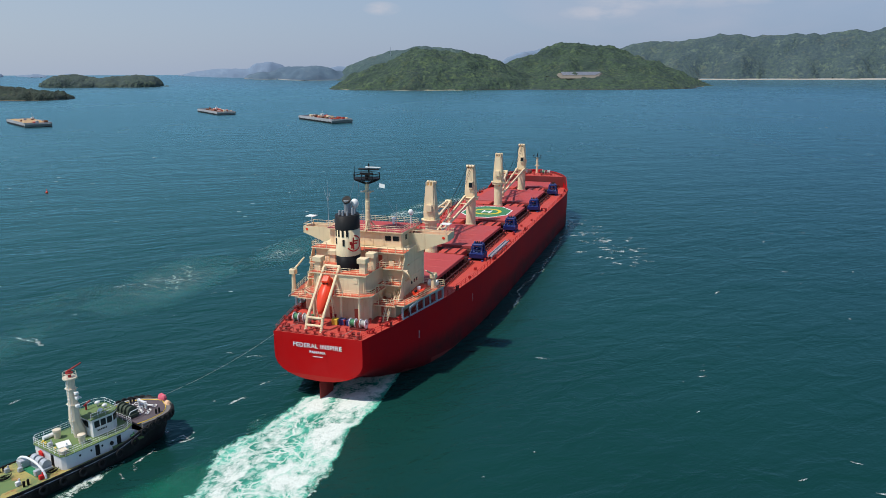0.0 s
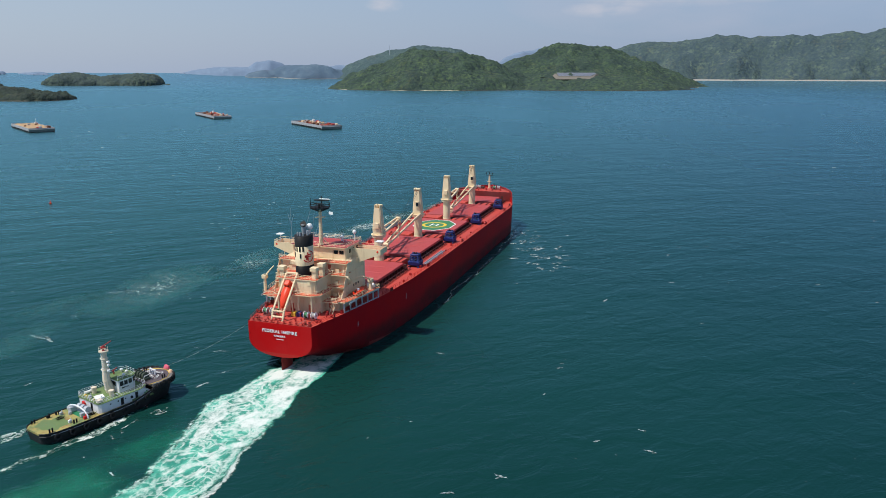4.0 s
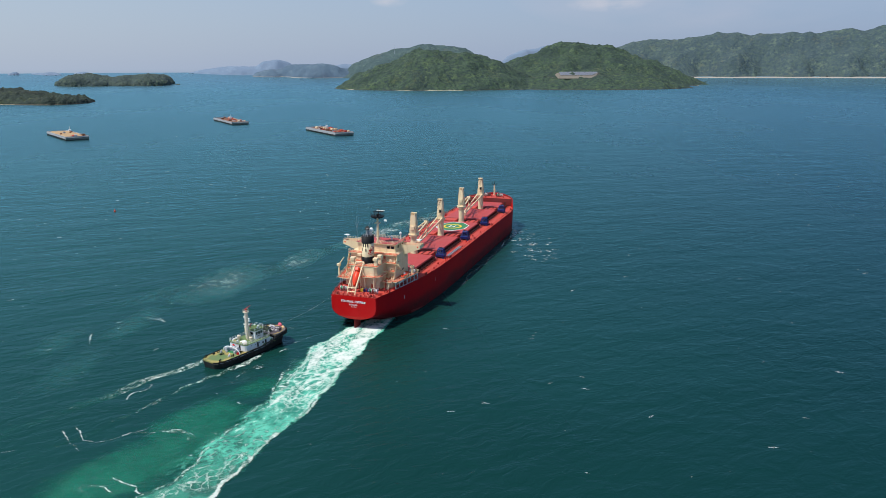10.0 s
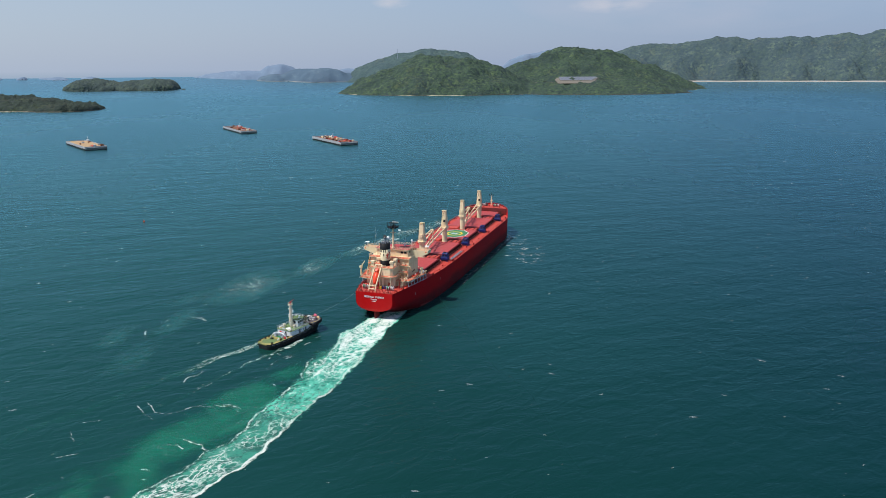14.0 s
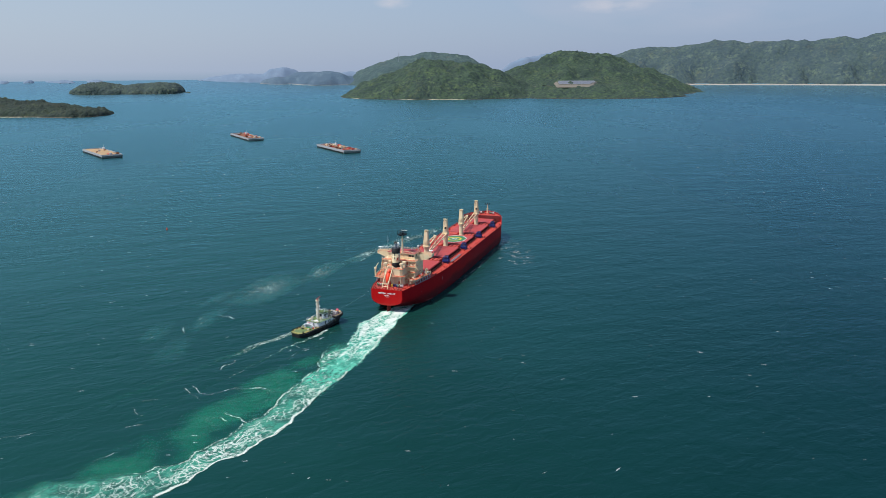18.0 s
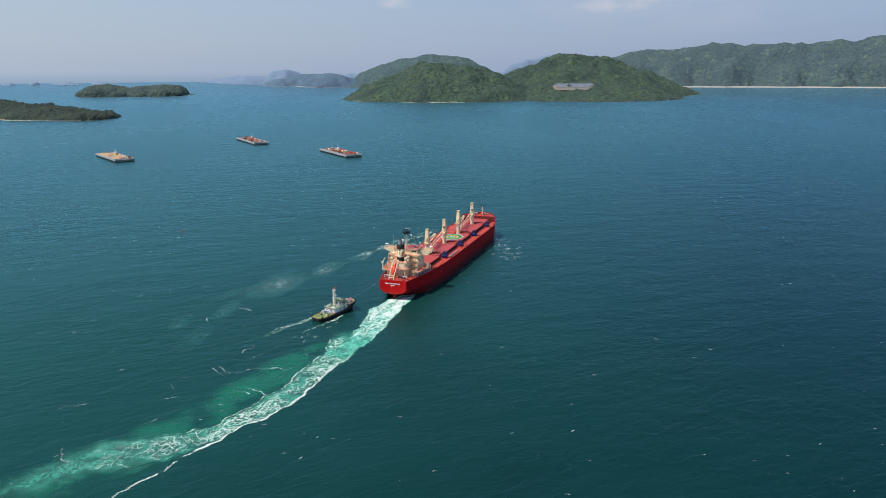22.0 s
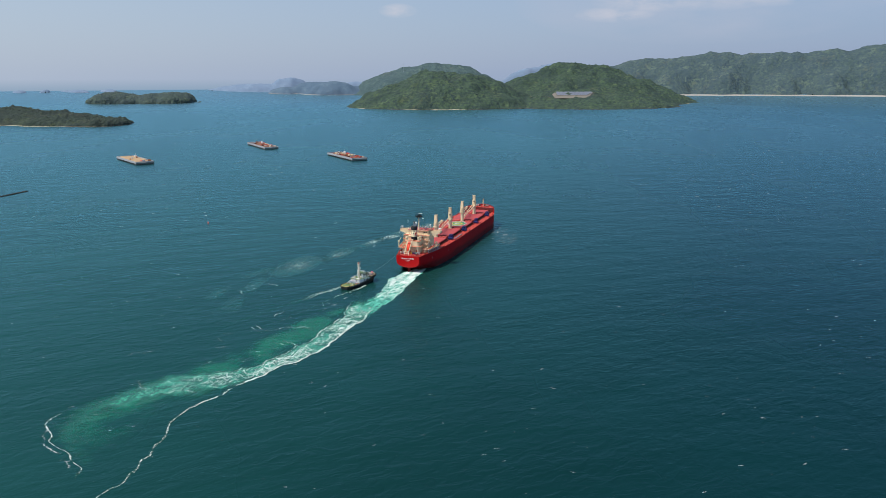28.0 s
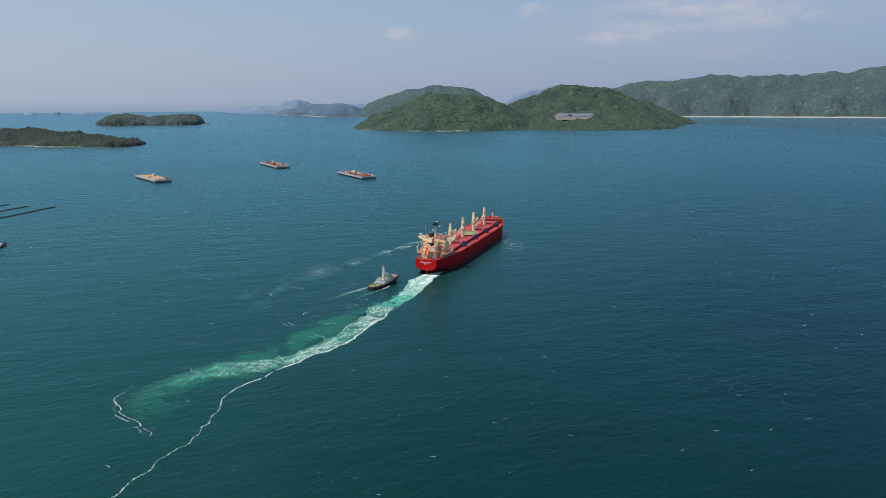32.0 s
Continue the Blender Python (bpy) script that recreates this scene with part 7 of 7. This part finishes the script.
        for i in range(9):
            for j in range(8):
                bm.faces.new((g[i][j], g[(i + 1) % 9][j], g[(i + 1) % 9][j + 1], g[i][j + 1]))
        bm.faces.new([row[0] for row in g])
        bm.faces.new([row[-1] for row in g][::-1])
        bmesh.ops.recalc_face_normals(bm, faces=bm.faces)
        pad = part("chafing_pad", bm, mat, TUG, label)
        pad.matrix_local = pose(16.55 - 0.35 * abs(y) * (y < 0), y, z, 0, 0, turn)
    # the curved white plates that close the house towards the bow
    for sd in (1, -1):
        bm = bmesh.new()
        low = [(6.0, 4.03), (7.0, 4.08), (8.0, 4.12), (9.0, 4.16)]
        vs = [(bm.verts.new((x, sd * y, 2.5)), bm.verts.new((x, sd * y, 4.2 - 0.12 * (x - 6.0) ** 2.1)), bm.verts.new((x, sd * (y - 0.08), 2.5)), bm.verts.new((x, sd * (y - 0.08), 4.2 - 0.12 * (x - 6.0) ** 2.1))) for x, y in low]
        for a, b in zip(vs, vs[1:]):
            bm.faces.new((a[0], b[0], b[1], a[1]))
            bm.faces.new((a[2], b[2], b[3], a[3]))
            bm.faces.new((a[1], b[1], b[3], a[3]))
        bmesh.ops.recalc_face_normals(bm, faces=bm.faces)
        part("wing_plate", bm, TUG_WHITE, house, "white curved side plate")
        bm = bmesh.new()
        prism(bm, [(6.6, sd * 3.0), (8.7, sd * 2.2), (8.7, sd * 4.1), (6.6, sd * 4.1)][::sd], 2.6, 2.63)
        part("side_passage", bm, BRIGHT_GREEN, TUG, "bright green side passage")
        # name board bars on the house side
        bm = bmesh.new()
        for i in range(6):
            box(bm, 2.9 + i * 0.28, 3.08 + i * 0.28, sd * 2.33 - 0.02, sd * 2.33 + 0.02, 4.95, 5.2)
        part("marking_bar", bm, BLACK, wheel)
    # things on the house top and the after deck
    for x, y in ((-3.4, 1.9), (-3.4, 1.2), (-3.5, -1.6)):
        bm = bmesh.new()
        rod(bm, (x, y, 4.2), (x, y, 4.65), 0.05, seg=6)
        rod(bm, (x - 0.12, y, 4.72), (x + 0.16, y, 4.72), 0.15, 0.19, 10)
        part("floodlight", bm, YELLOW, TUG, "small yellow floodlight")
    bm = bmesh.new()
    for i in range(4):
        box(bm, -3.6 + 0.25 * i, -3.45 + 0.25 * i, -3.5, -2.6, 4.2, 4.7, 0.03)
    box(bm, -3.7, -2.5, -3.6, -2.5, 4.7, 4.78)
    part("bench", bm, TUG_CREAM, TUG, "cream slatted bench")
    bm = bmesh.new()
    n, kk = 16, 6
    rings = [[bm.verts.new((-3.9 + 0.09 * math.sin(b), 1.75 + (0.32 + 0.09 * math.cos(b)) * math.cos(a), 3.3 + (0.32 + 0.09 * math.cos(b)) * math.sin(a))) for b in [2 * math.pi * j / kk for j in range(kk)]] for a in [2 * math.pi * i / n for i in range(n)]]
    for i in range(n):
        for j in range(kk):
            bm.faces.new((rings[i][j], rings[(i + 1) % n][j], rings[(i + 1) % n][(j + 1) % kk], rings[i][(j + 1) % kk]))
    bmesh.ops.recalc_face_normals(bm, faces=bm.faces)
    part("lifebuoy", bm, RED_TRIM, TUG, "red lifebuoy on the after wall")
    for x, y, r in ((-4.9, -2.9, 0.42), (-9.8, 0.9, 0.5), (3.9, -3.45, 0.0)):
        bm = bmesh.new()
        if r:
            run(bm, [(x + (r + 0.02 * j % 3) * math.cos(0.7 * j), y + r * math.sin(0.7 * j), 2.22 + 0.012 * j) for j in range(28)], 0.05, 5)
            part("hose_coil", bm, BLACK, TUG, "coiled black hose on deck")
        else:
            rod(bm, (x, -4.03, 3.2), (x, -4.18, 3.2), 0.3, seg=14)
            part("hanging_tyre", bm, RUBBER, TUG)
    for x, y, w, h in ((-6.3, 2.2, 0.75, 1.1), (-6.5, -1.9, 0.5, 0.8)):
        bm = bmesh.new()
        box(bm, x - w, x + w, y - w * 0.7, y + w * 0.7, 2.15, 2.15 + h, 0.08)
        part("winch_motor", bm, STEEL, TUG, "grey winch motor housing")
    bm = bmesh.new()
    box(bm, -7.0, -5.6, -2.8, 2.8, 2.15, 2.17)
    part("winch_bed", bm, BRIGHT_GREEN, TUG, "bright green patch under the winch")


build_tug()
# the tug is squeezed in length and beam to fit the camera's view
for PIECE in TUG.children:
    PIECE.matrix_basis = Matrix.Diagonal((0.91, 0.93, 1.0, 1.0)) @ PIECE.matrix_basis
    # the bow deck and all that stands on it, raised to fit the view
    if PIECE.name.split(".")[0] in ("bow_deck", "bow_winch", "towing_bitt", "guard_rail", "rope_coil", "chafing_pad"):
        PIECE.matrix_basis = Matrix.Translation((0, 0, 0.5)) @ PIECE.matrix_basis

# the tow line from the tug's bow up to the ship's stern, and the white water that travels with them
LINE = tagged(new("tow_line"), "pale hawser from the tug's bow to the ship's stern", "rope")
TIP_A, TIP_B = Vector((-108.3, 19.1, 5.1)), Vector((-89.5, 7.4, 11.6))
bm = bmesh.new()
run(bm, [TIP_A.lerp(TIP_B, i / 12) - Vector((0, 0, 0.8 * math.sin(math.pi * i / 12))) for i in range(13)], 0.022, 5)
part("hawser", bm, ROPE, LINE)


def build_wash():
    """White water behind the propeller, along the hull and round the tug; each keeps its place by its vessel."""
    wash = tagged(new("propeller_wash"), "thick white churned water thrown up under the ship's stern", "foam", kind="structure")
    white = wake_material("wash_water", 0.68, 0.95, 2.6, False, 1.0, (0.022, 0.24, 0.165), (0.12, 0.56, 0.40))
    banks = [(-214, -17, 5.0, 0.0, 0, 0), (-195, -17, 3.0, 0.05, 0.0, 0.0), (-165, -15.8, -0.5, 0.34, 0.3, 0.2), (-140, -15.4, -0.5, 0.62, 0.9, 0.7), (-124, -13.2, 3.4, 0.84, 0.9, 0.8), (-112, -12.4, 6.2, 0.95, 0.9, 0.8), (-100, -11.4, 4.4, 1.15, 1, 0.9), (-92, -10.8, 3.2, 1.25, 1, 1), (-84, -9.9, 0.7, 1.1, 0.8, 0.5), (-74, -8.0, -1.5, 0.7, 0.9, 0.2)]
    strip("churned_water", white, [(x, *lerp_table(banks, x)) for x in [-214 + 1.5 * i for i in range(94)]], 26, 0.10, wash)
    side = tagged(new("bow_wave"), "thin broken foam line along the ship's waterline", "foam", kind="structure")
    rng = random.Random(31)
    lace = wake_material("side_foam", 0.20, 0.0, 1.8, False, 2.2)
    for s in (1, -1):
        # a broken line a few metres off the side, closing in towards the bow
        rows = []
        for i in range(96):
            x = -52 + i * 1.45
            y = ship_side(min(x, 96)) * (1.0 if x < 80 else 0.93)
            wide = 4.6 - 2.2 * min(1.0, max(0.0, (x - 40) / 40))
            fade = min(1.0, max(0.0, (x + 52) / 25))
            a, b = (y - 0.6, y + wide) if s > 0 else (-y - wide, -y + 0.6)
            rows.append((x, a, b, 0.25, 0.72 * fade if s < 0 else 0.0, 0.72 * fade if s > 0 else 0.0))
        strip("hull_foam", lace, rows, 20, 0.09, side, rim=1.1)
        # torn foam thrown off the bow shoulder
        rows = []
        for i in range(40):
            x = 56 + i * 1.1
            y = ship_side(min(x, 96)) * (1.0 if x < 80 else 0.90)
            k = math.sin(math.pi * i / 39) ** 0.7
            wide = 2.5 + 5.0 * min(1.0, (99 - x) / 40) if x < 99 else 2.5
            a, b = (y - 0.4, y + wide) if s > 0 else (-y - wide, -y + 0.4)
            rows.append((x, a, b, 0.95 * k, 0.0, 0.0))
        for _ in range(95 if s < 0 else 16):
            f = rng.random() ** 1.25
            x, y = 95 - 70 * f + rng.gauss(0, 2.2 + 6 * f), 12 + 32 * f + rng.gauss(0, 1.5 + 5 * f)
            if y < ship_side(x) + 2:
                continue
            a, d = radians(rng.gauss(-66, 22)), rng.uniform(0.8, 2.6)
            foam_ribbon([(x - d * math.cos(a), s * (y - d * math.sin(a))), (x, s * y + 0.4), (x + d * math.cos(a), s * (y + d * math.sin(a)))], rng.uniform(1.8, 3.8), side)
        strip("bow_foam", wake_material("bow_foam", 0.12, 0.06, 2.4, True, 2.4), rows, 18, 0.10, side, rim=1.0, gentle=True)
    tugfoam = tagged(new("tug_wash"), "white foam along the tug's sides and its trailing wake lines", "foam", kind="structure")
    torn_foam = wake_material("tug_torn_foam", 0.42, 0.08, 2.6, False, 2.2)
    foam = wake_material("tug_foam", 0.88, 0.08, 2.6, False, 2.0)
    for s in (1, -1):
        rows = []
        for i in range(98):
            x = -104 + i * 1.15
            near = min(1.0, max(0.0, (3.0 - x) / 4.0)) * min(1.0, max(0.0, (x + 34) / 16.0))
            k = 0.12 + 0.80 * near * (0.8 + 0.5 * fine(x, s, 4.0, 3.0, 2)) if x > -34 else 0.22
            k = max(k, 0.75 * min(1.0, max(0.0, (x + 80) / 60))) if s > 0 else k
            y = 3.9 + 0.05 * max(0.0, -x - 10) + (0.5 if s < 0 else 0.0)
            w = 1.6 + 1.3 * near if s < 0 else 2.4 + 2.6 * min(1.0, max(0.0, (-x - 8) / 20))
            y += 0.9 * fine(x, 4.0 * s, 1.0, 14.0, 3)
            a, b = (y, y + w) if s > 0 else (-y - w, -y)
            e = (0.66 if s < 0 else 0.42) * min(1.0, max(0.0, (x + 104) / 60)) * (0.9 + 0.7 * fine(x, s, 7.0, 8.0, 2)) if x < 2 else 0.0
            rows.append((x, a, b, k if x < 8 else 0.0, e if s < 0 else 0.0, e if s > 0 else 0.0))
        strip("foam_streak", foam if s < 0 else torn_foam, rows, 12, 0.08, tugfoam)
    return wash, side, tugfoam


WASH, SIDE_FOAM, TUG_FOAM = build_wash()

# ---- anchored barges ----
BARGE_GREY = paint("barge_grey", (0.36, 0.37, 0.39), (0.26, 0.20, 0.16), 0.7, stain=0.7, size=3)
SAND_MAT = paint("sand_cargo", (0.40, 0.27, 0.15), (0.36, 0.22, 0.11), 0.95, size=3, relief=0.2)
SCRAP = paint("rusty_cargo", (0.20, 0.085, 0.045), (0.08, 0.04, 0.03), 0.9, stain=0.8)


def build_barge(place, length, wide, label, loads, seed):
    """A flat barge with a low coaming, stacks of cargo and a small shed."""
    rng = random.Random(seed)
    barge = tagged(new("barge"), label, "barge", group="anchored barges")
    bm = bmesh.new()
    L, W = length / 2, wide / 2
    lo = [bm.verts.new((x, y, -0.5)) for x, y in ((-L + 4, -W), (L - 4, -W), (L - 4, W), (-L + 4, W))]
    hi = [bm.verts.new((x, y, 3.6)) for x, y in ((-L, -W), (L, -W), (L, W), (-L, W))]
    bm.faces.new(lo[::-1])
    bm.faces.new(hi)
    for i in range(4):
        j = (i + 1) % 4
        bm.faces.new((lo[i], lo[j], hi[j], hi[i]))
    part("hull", bm, BARGE_GREY, barge)
    bm = bmesh.new()
    prism(bm, [(-L + 3.2, -W - 0.06), (L - 3.2, -W - 0.06), (L - 3.2, W + 0.06), (-L + 3.2, W + 0.06)], -0.6, 1.7)
    part("boot_topping", bm, BLACK, barge, "dark band along the waterline")
    bm = bmesh.new()
    for x0, x1, y0, y1 in ((-L + 2, L - 2, -W + 0.2, -W + 0.7), (-L + 2, L - 2, W - 0.7, W - 0.2), (-L + 2, -L + 2.5, -W, W), (L - 2.5, L - 2, -W, W)):
        box(bm, x0, x1, y0, y1, 3.6, 4.9)
    part("coaming", bm, BARGE_GREY, barge)
    tyre = None
    for x in range(int(-L) + 5, int(L) - 4, 9):
        for s in (1, -1):
            m = pose(x, s * (W + 0.3), 1.7)
            if tyre is None:
                bm = bmesh.new()
                rod(bm, (0, -0.25, 0), (0, 0.25, 0), 0.5, seg=10)
                tyre = part("tyre_fender", bm, RUBBER, barge)
                tyre.matrix_local = m
            else:
                reuse("tyre_fender", tyre, barge, m)
    # a heaped load
    if loads[0]:
        bm = bmesh.new()
        nx, ny = 26, 12
        g = [[bm.verts.new((-L + 4 + (2 * L - 8) * i / nx, -W + 1.2 + (2 * W - 2.4) * j / ny, 3.65 + loads[0] * (0.35 + 0.65 * abs(fine(i, j, seed, 4.0))) * min(1, i / 2, (nx - i) / 2, j / 2, (ny - j) / 2))) for j in range(ny + 1)] for i in range(nx + 1)]
        for i in range(nx):
            for j in range(ny):
                bm.faces.new((g[i][j], g[i + 1][j], g[i + 1][j + 1], g[i][j + 1]))
        part("cargo_heap", bm, SAND_MAT if loads[0] > 2 else SCRAP, barge, "tan sand load" if loads[0] > 2 else "rusty scrap load")
    for _ in range(loads[1]):
        bm = bmesh.new()
        x, y = rng.uniform(-L + 6, L - 6), rng.uniform(-W + 2.5, W - 2.5)
        a, b, h = rng.uniform(1, 3.4), rng.uniform(0.8, 2), rng.uniform(0.8, 2.6)
        box(bm, x - a, x + a, y - b, y + b, 3.6, 4.2 + h, 0.15)
        part("cargo_stack", bm, rng.choice((SCRAP, SCRAP, CREAM, BARGE_GREY, DECK_RED)), barge)
    bm = bmesh.new()
    box(bm, -L + 4 + 0.35 * L, -L + 8 + 0.35 * L, W - 5, W - 2, 3.6, 7.2, 0.1)
    rod(bm, (-L + 6 + 0.35 * L, W - 3.5, 7.2), (-L + 6 + 0.35 * L, W - 3.5, 11.5), 0.15, seg=6)
    part("shed", bm, WHITE, barge)
    barge.matrix_world = place
    return barge


def on_sea(ax, ay, bx, by):
    """The pose of a thing that lies with its ends at two places on the water."""
    return pose((ax + bx) / 2, (ay + by) / 2, 0, 0, 0, math.degrees(math.atan2(by - ay, bx - ax)))


build_barge(on_sea(505, 716, 436, 609), 111, 27, "grey flat barge loaded with tan sand, at anchor", (2.6, 10), 1)
build_barge(on_sea(801, 661, 713, 562), 127, 26, "grey flat barge with rusty scrap and boxes, at anchor", (1.2, 22), 2)
build_barge(on_sea(664, 408, 590, 324), 114, 26, "long grey barge with mixed rusty cargo, at anchor", (1.0, 30), 3)


def build_buoy(x, y):
    """A small round marker buoy with a short topmark."""
    buoy = tagged(new("buoy"), "small orange marker buoy afloat on the sea", "buoy")
    bm = bmesh.new()
    ball(bm, (0, 0, 0.3), 0.65, (1, 1, 0.8), 14)
    part("float", bm, ORANGE, buoy)
    bm = bmesh.new()
    rod(bm, (0, 0, 1.1), (0, 0, 1.9), 0.12, seg=8)
    part("topmark", bm, ORANGE, buoy)
    buoy.matrix_world = pose(x, y, 0)


build_buoy(75.9, 230.2)


def build_rafts():
    """Long dark floating rafts at the edge of the bay."""
    wood = paint("wet_timber", (0.035, 0.030, 0.028), (0.10, 0.07, 0.05), 0.8)
    for (ax, ay), (bx, by) in (((30, 533), (173, 557)), ((60, 580), (166, 594)), ((90, 625), (170, 631))):
        raft = tagged(new("floating_raft"), "long narrow dark timber raft on the water", "raft", group="floating rafts")
        d = math.hypot(bx - ax, by - ay)
        bm = bmesh.new()
        for y in (-1.6, -0.6, 0.5, 1.5):
            box(bm, -d / 2, d / 2, y - 0.3, y + 0.3, 0.0, 0.55, 0.05)
        part("timber", bm, wood, raft)
        bm = bmesh.new()
        n = int(d / 5)
        for i in range(n + 1):
            x = -d / 2 + d * i / n
            box(bm, x - 0.2, x + 0.2, -2.0, 2.0, 0.5, 0.8)
        part("crossbeam", bm, wood, raft)
        raft.matrix_world = on_sea(ax, ay, bx, by)
    boat = tagged(new("fishing_boat"), "small dark wooden fishing boat with a rusty bow", "boat")
    bm = bmesh.new()
    rings = []
    for i in range(11):
        f = i / 10
        w = 2.1 * math.sin(math.pi * min(0.98, 0.25 + f * 0.73)) ** 0.8
        rings.append([bm.verts.new((-9 + 18 * f, w * y, z + 1.2 * f * f * (z > 0.5))) for y, z in ((-1, 1.4), (-0.8, -0.2), (0, -0.4), (0.8, -0.2), (1, 1.4), (0.85, 1.1), (-0.85, 1.1))])
    for a, b in zip(rings, rings[1:]):
        for j in range(7):
            bm.faces.new((a[j], b[j], b[(j + 1) % 7], a[(j + 1) % 7]))
    bm.faces.new(rings[0])
    bm.faces.new(rings[-1][::-1])
    bmesh.ops.recalc_face_normals(bm, faces=bm.faces)
    part("hull", bm, wood, boat)
    bm = bmesh.new()
    box(bm, -6, -2.5, -1.3, 1.3, 1.1, 3.4, 0.1)
    part("cabin", bm, WHITE, boat)
    boat.matrix_world = on_sea(-46, 390, -28, 400)


build_rafts()


# ---- what moves ----
# seconds, place and heading of the ship's middle
SHIP_WAY = [(0, 0.0, 0.0, 0.0), (3, 5.94, -0.40, 0.04), (6, 12.16, -1.2, 0.09), (9, 18.47, -2.04, 0.16), (12, 24.94, -2.8, 0.24), (14, 29.4, -3.4, 0.27), (17, 36.45, -4.6, 0.32), (20, 43.6, -5.5, 0.40), (23, 50.9, -6.2, 0.50), (25, 55.85, -6.65, 0.55), (28, 63.4, -7.35, 0.55), (30, 68.4, -7.68, 0.51), (32, 73.4, -7.84, 0.42)]
# seconds, place and heading of the tug's middle
TUG_WAY = [(0, -120.9, 22.65, -15.5), (6, -109.0, 21.4, -15.5), (9, -102.6, 20.4, -15.0), (13, -93.2, 18.9, -13.6), (19, -81.6, 15.4, -13.2), (23, -73.4, 13.2, -12.8), (28, -65.0, 10.7, -12.4), (32, -56.4, 9.0, -12.0)]


def way_at(way, t):
    return [float(np.interp(t, [r[0] for r in way], [r[i] for r in way])) for i in (1, 2, 3)]


def motions():
    def poses(way):
        return [(t, pose(x, y, 0, 0, 0, a)) for t, x, y, a in way]

    for thing in (SHIP, WASH, SIDE_FOAM):
        walk(thing, poses(SHIP_WAY))
    # the old wake drifts slowly to starboard with the tide
    for wake in WAKES:
        walk(wake, [(0, pose(0, 5.5, 0)), (16, pose(0, 0.7, 0)), (32, pose(0, -4.1, 0))])
    for thing in (TUG, TUG_FOAM):
        walk(thing, poses(TUG_WAY))
    # the hawser stays between the two vessels
    home = TIP_A.copy()
    rows = []
    for t in range(0, 33, 4):
        sx, sy, sa = way_at(SHIP_WAY, t)
        tx, ty, ta = way_at(TUG_WAY, t)
        a = pose(tx, ty, 0, 0, 0, ta) @ Vector((14.0, -0.1, 5.1))
        b = pose(sx, sy, 0, 0, 0, sa) @ TIP_B
        turn = (TIP_B - home).to_2d().angle_signed((b - a).to_2d(), 0.0)
        m = Matrix.Translation((a + b) / 2) @ Matrix.Rotation(-turn, 4, "Z") @ Matrix.Translation(-(home + TIP_B) / 2)
        rows.append((t, m))
    walk(LINE, rows)


motions()
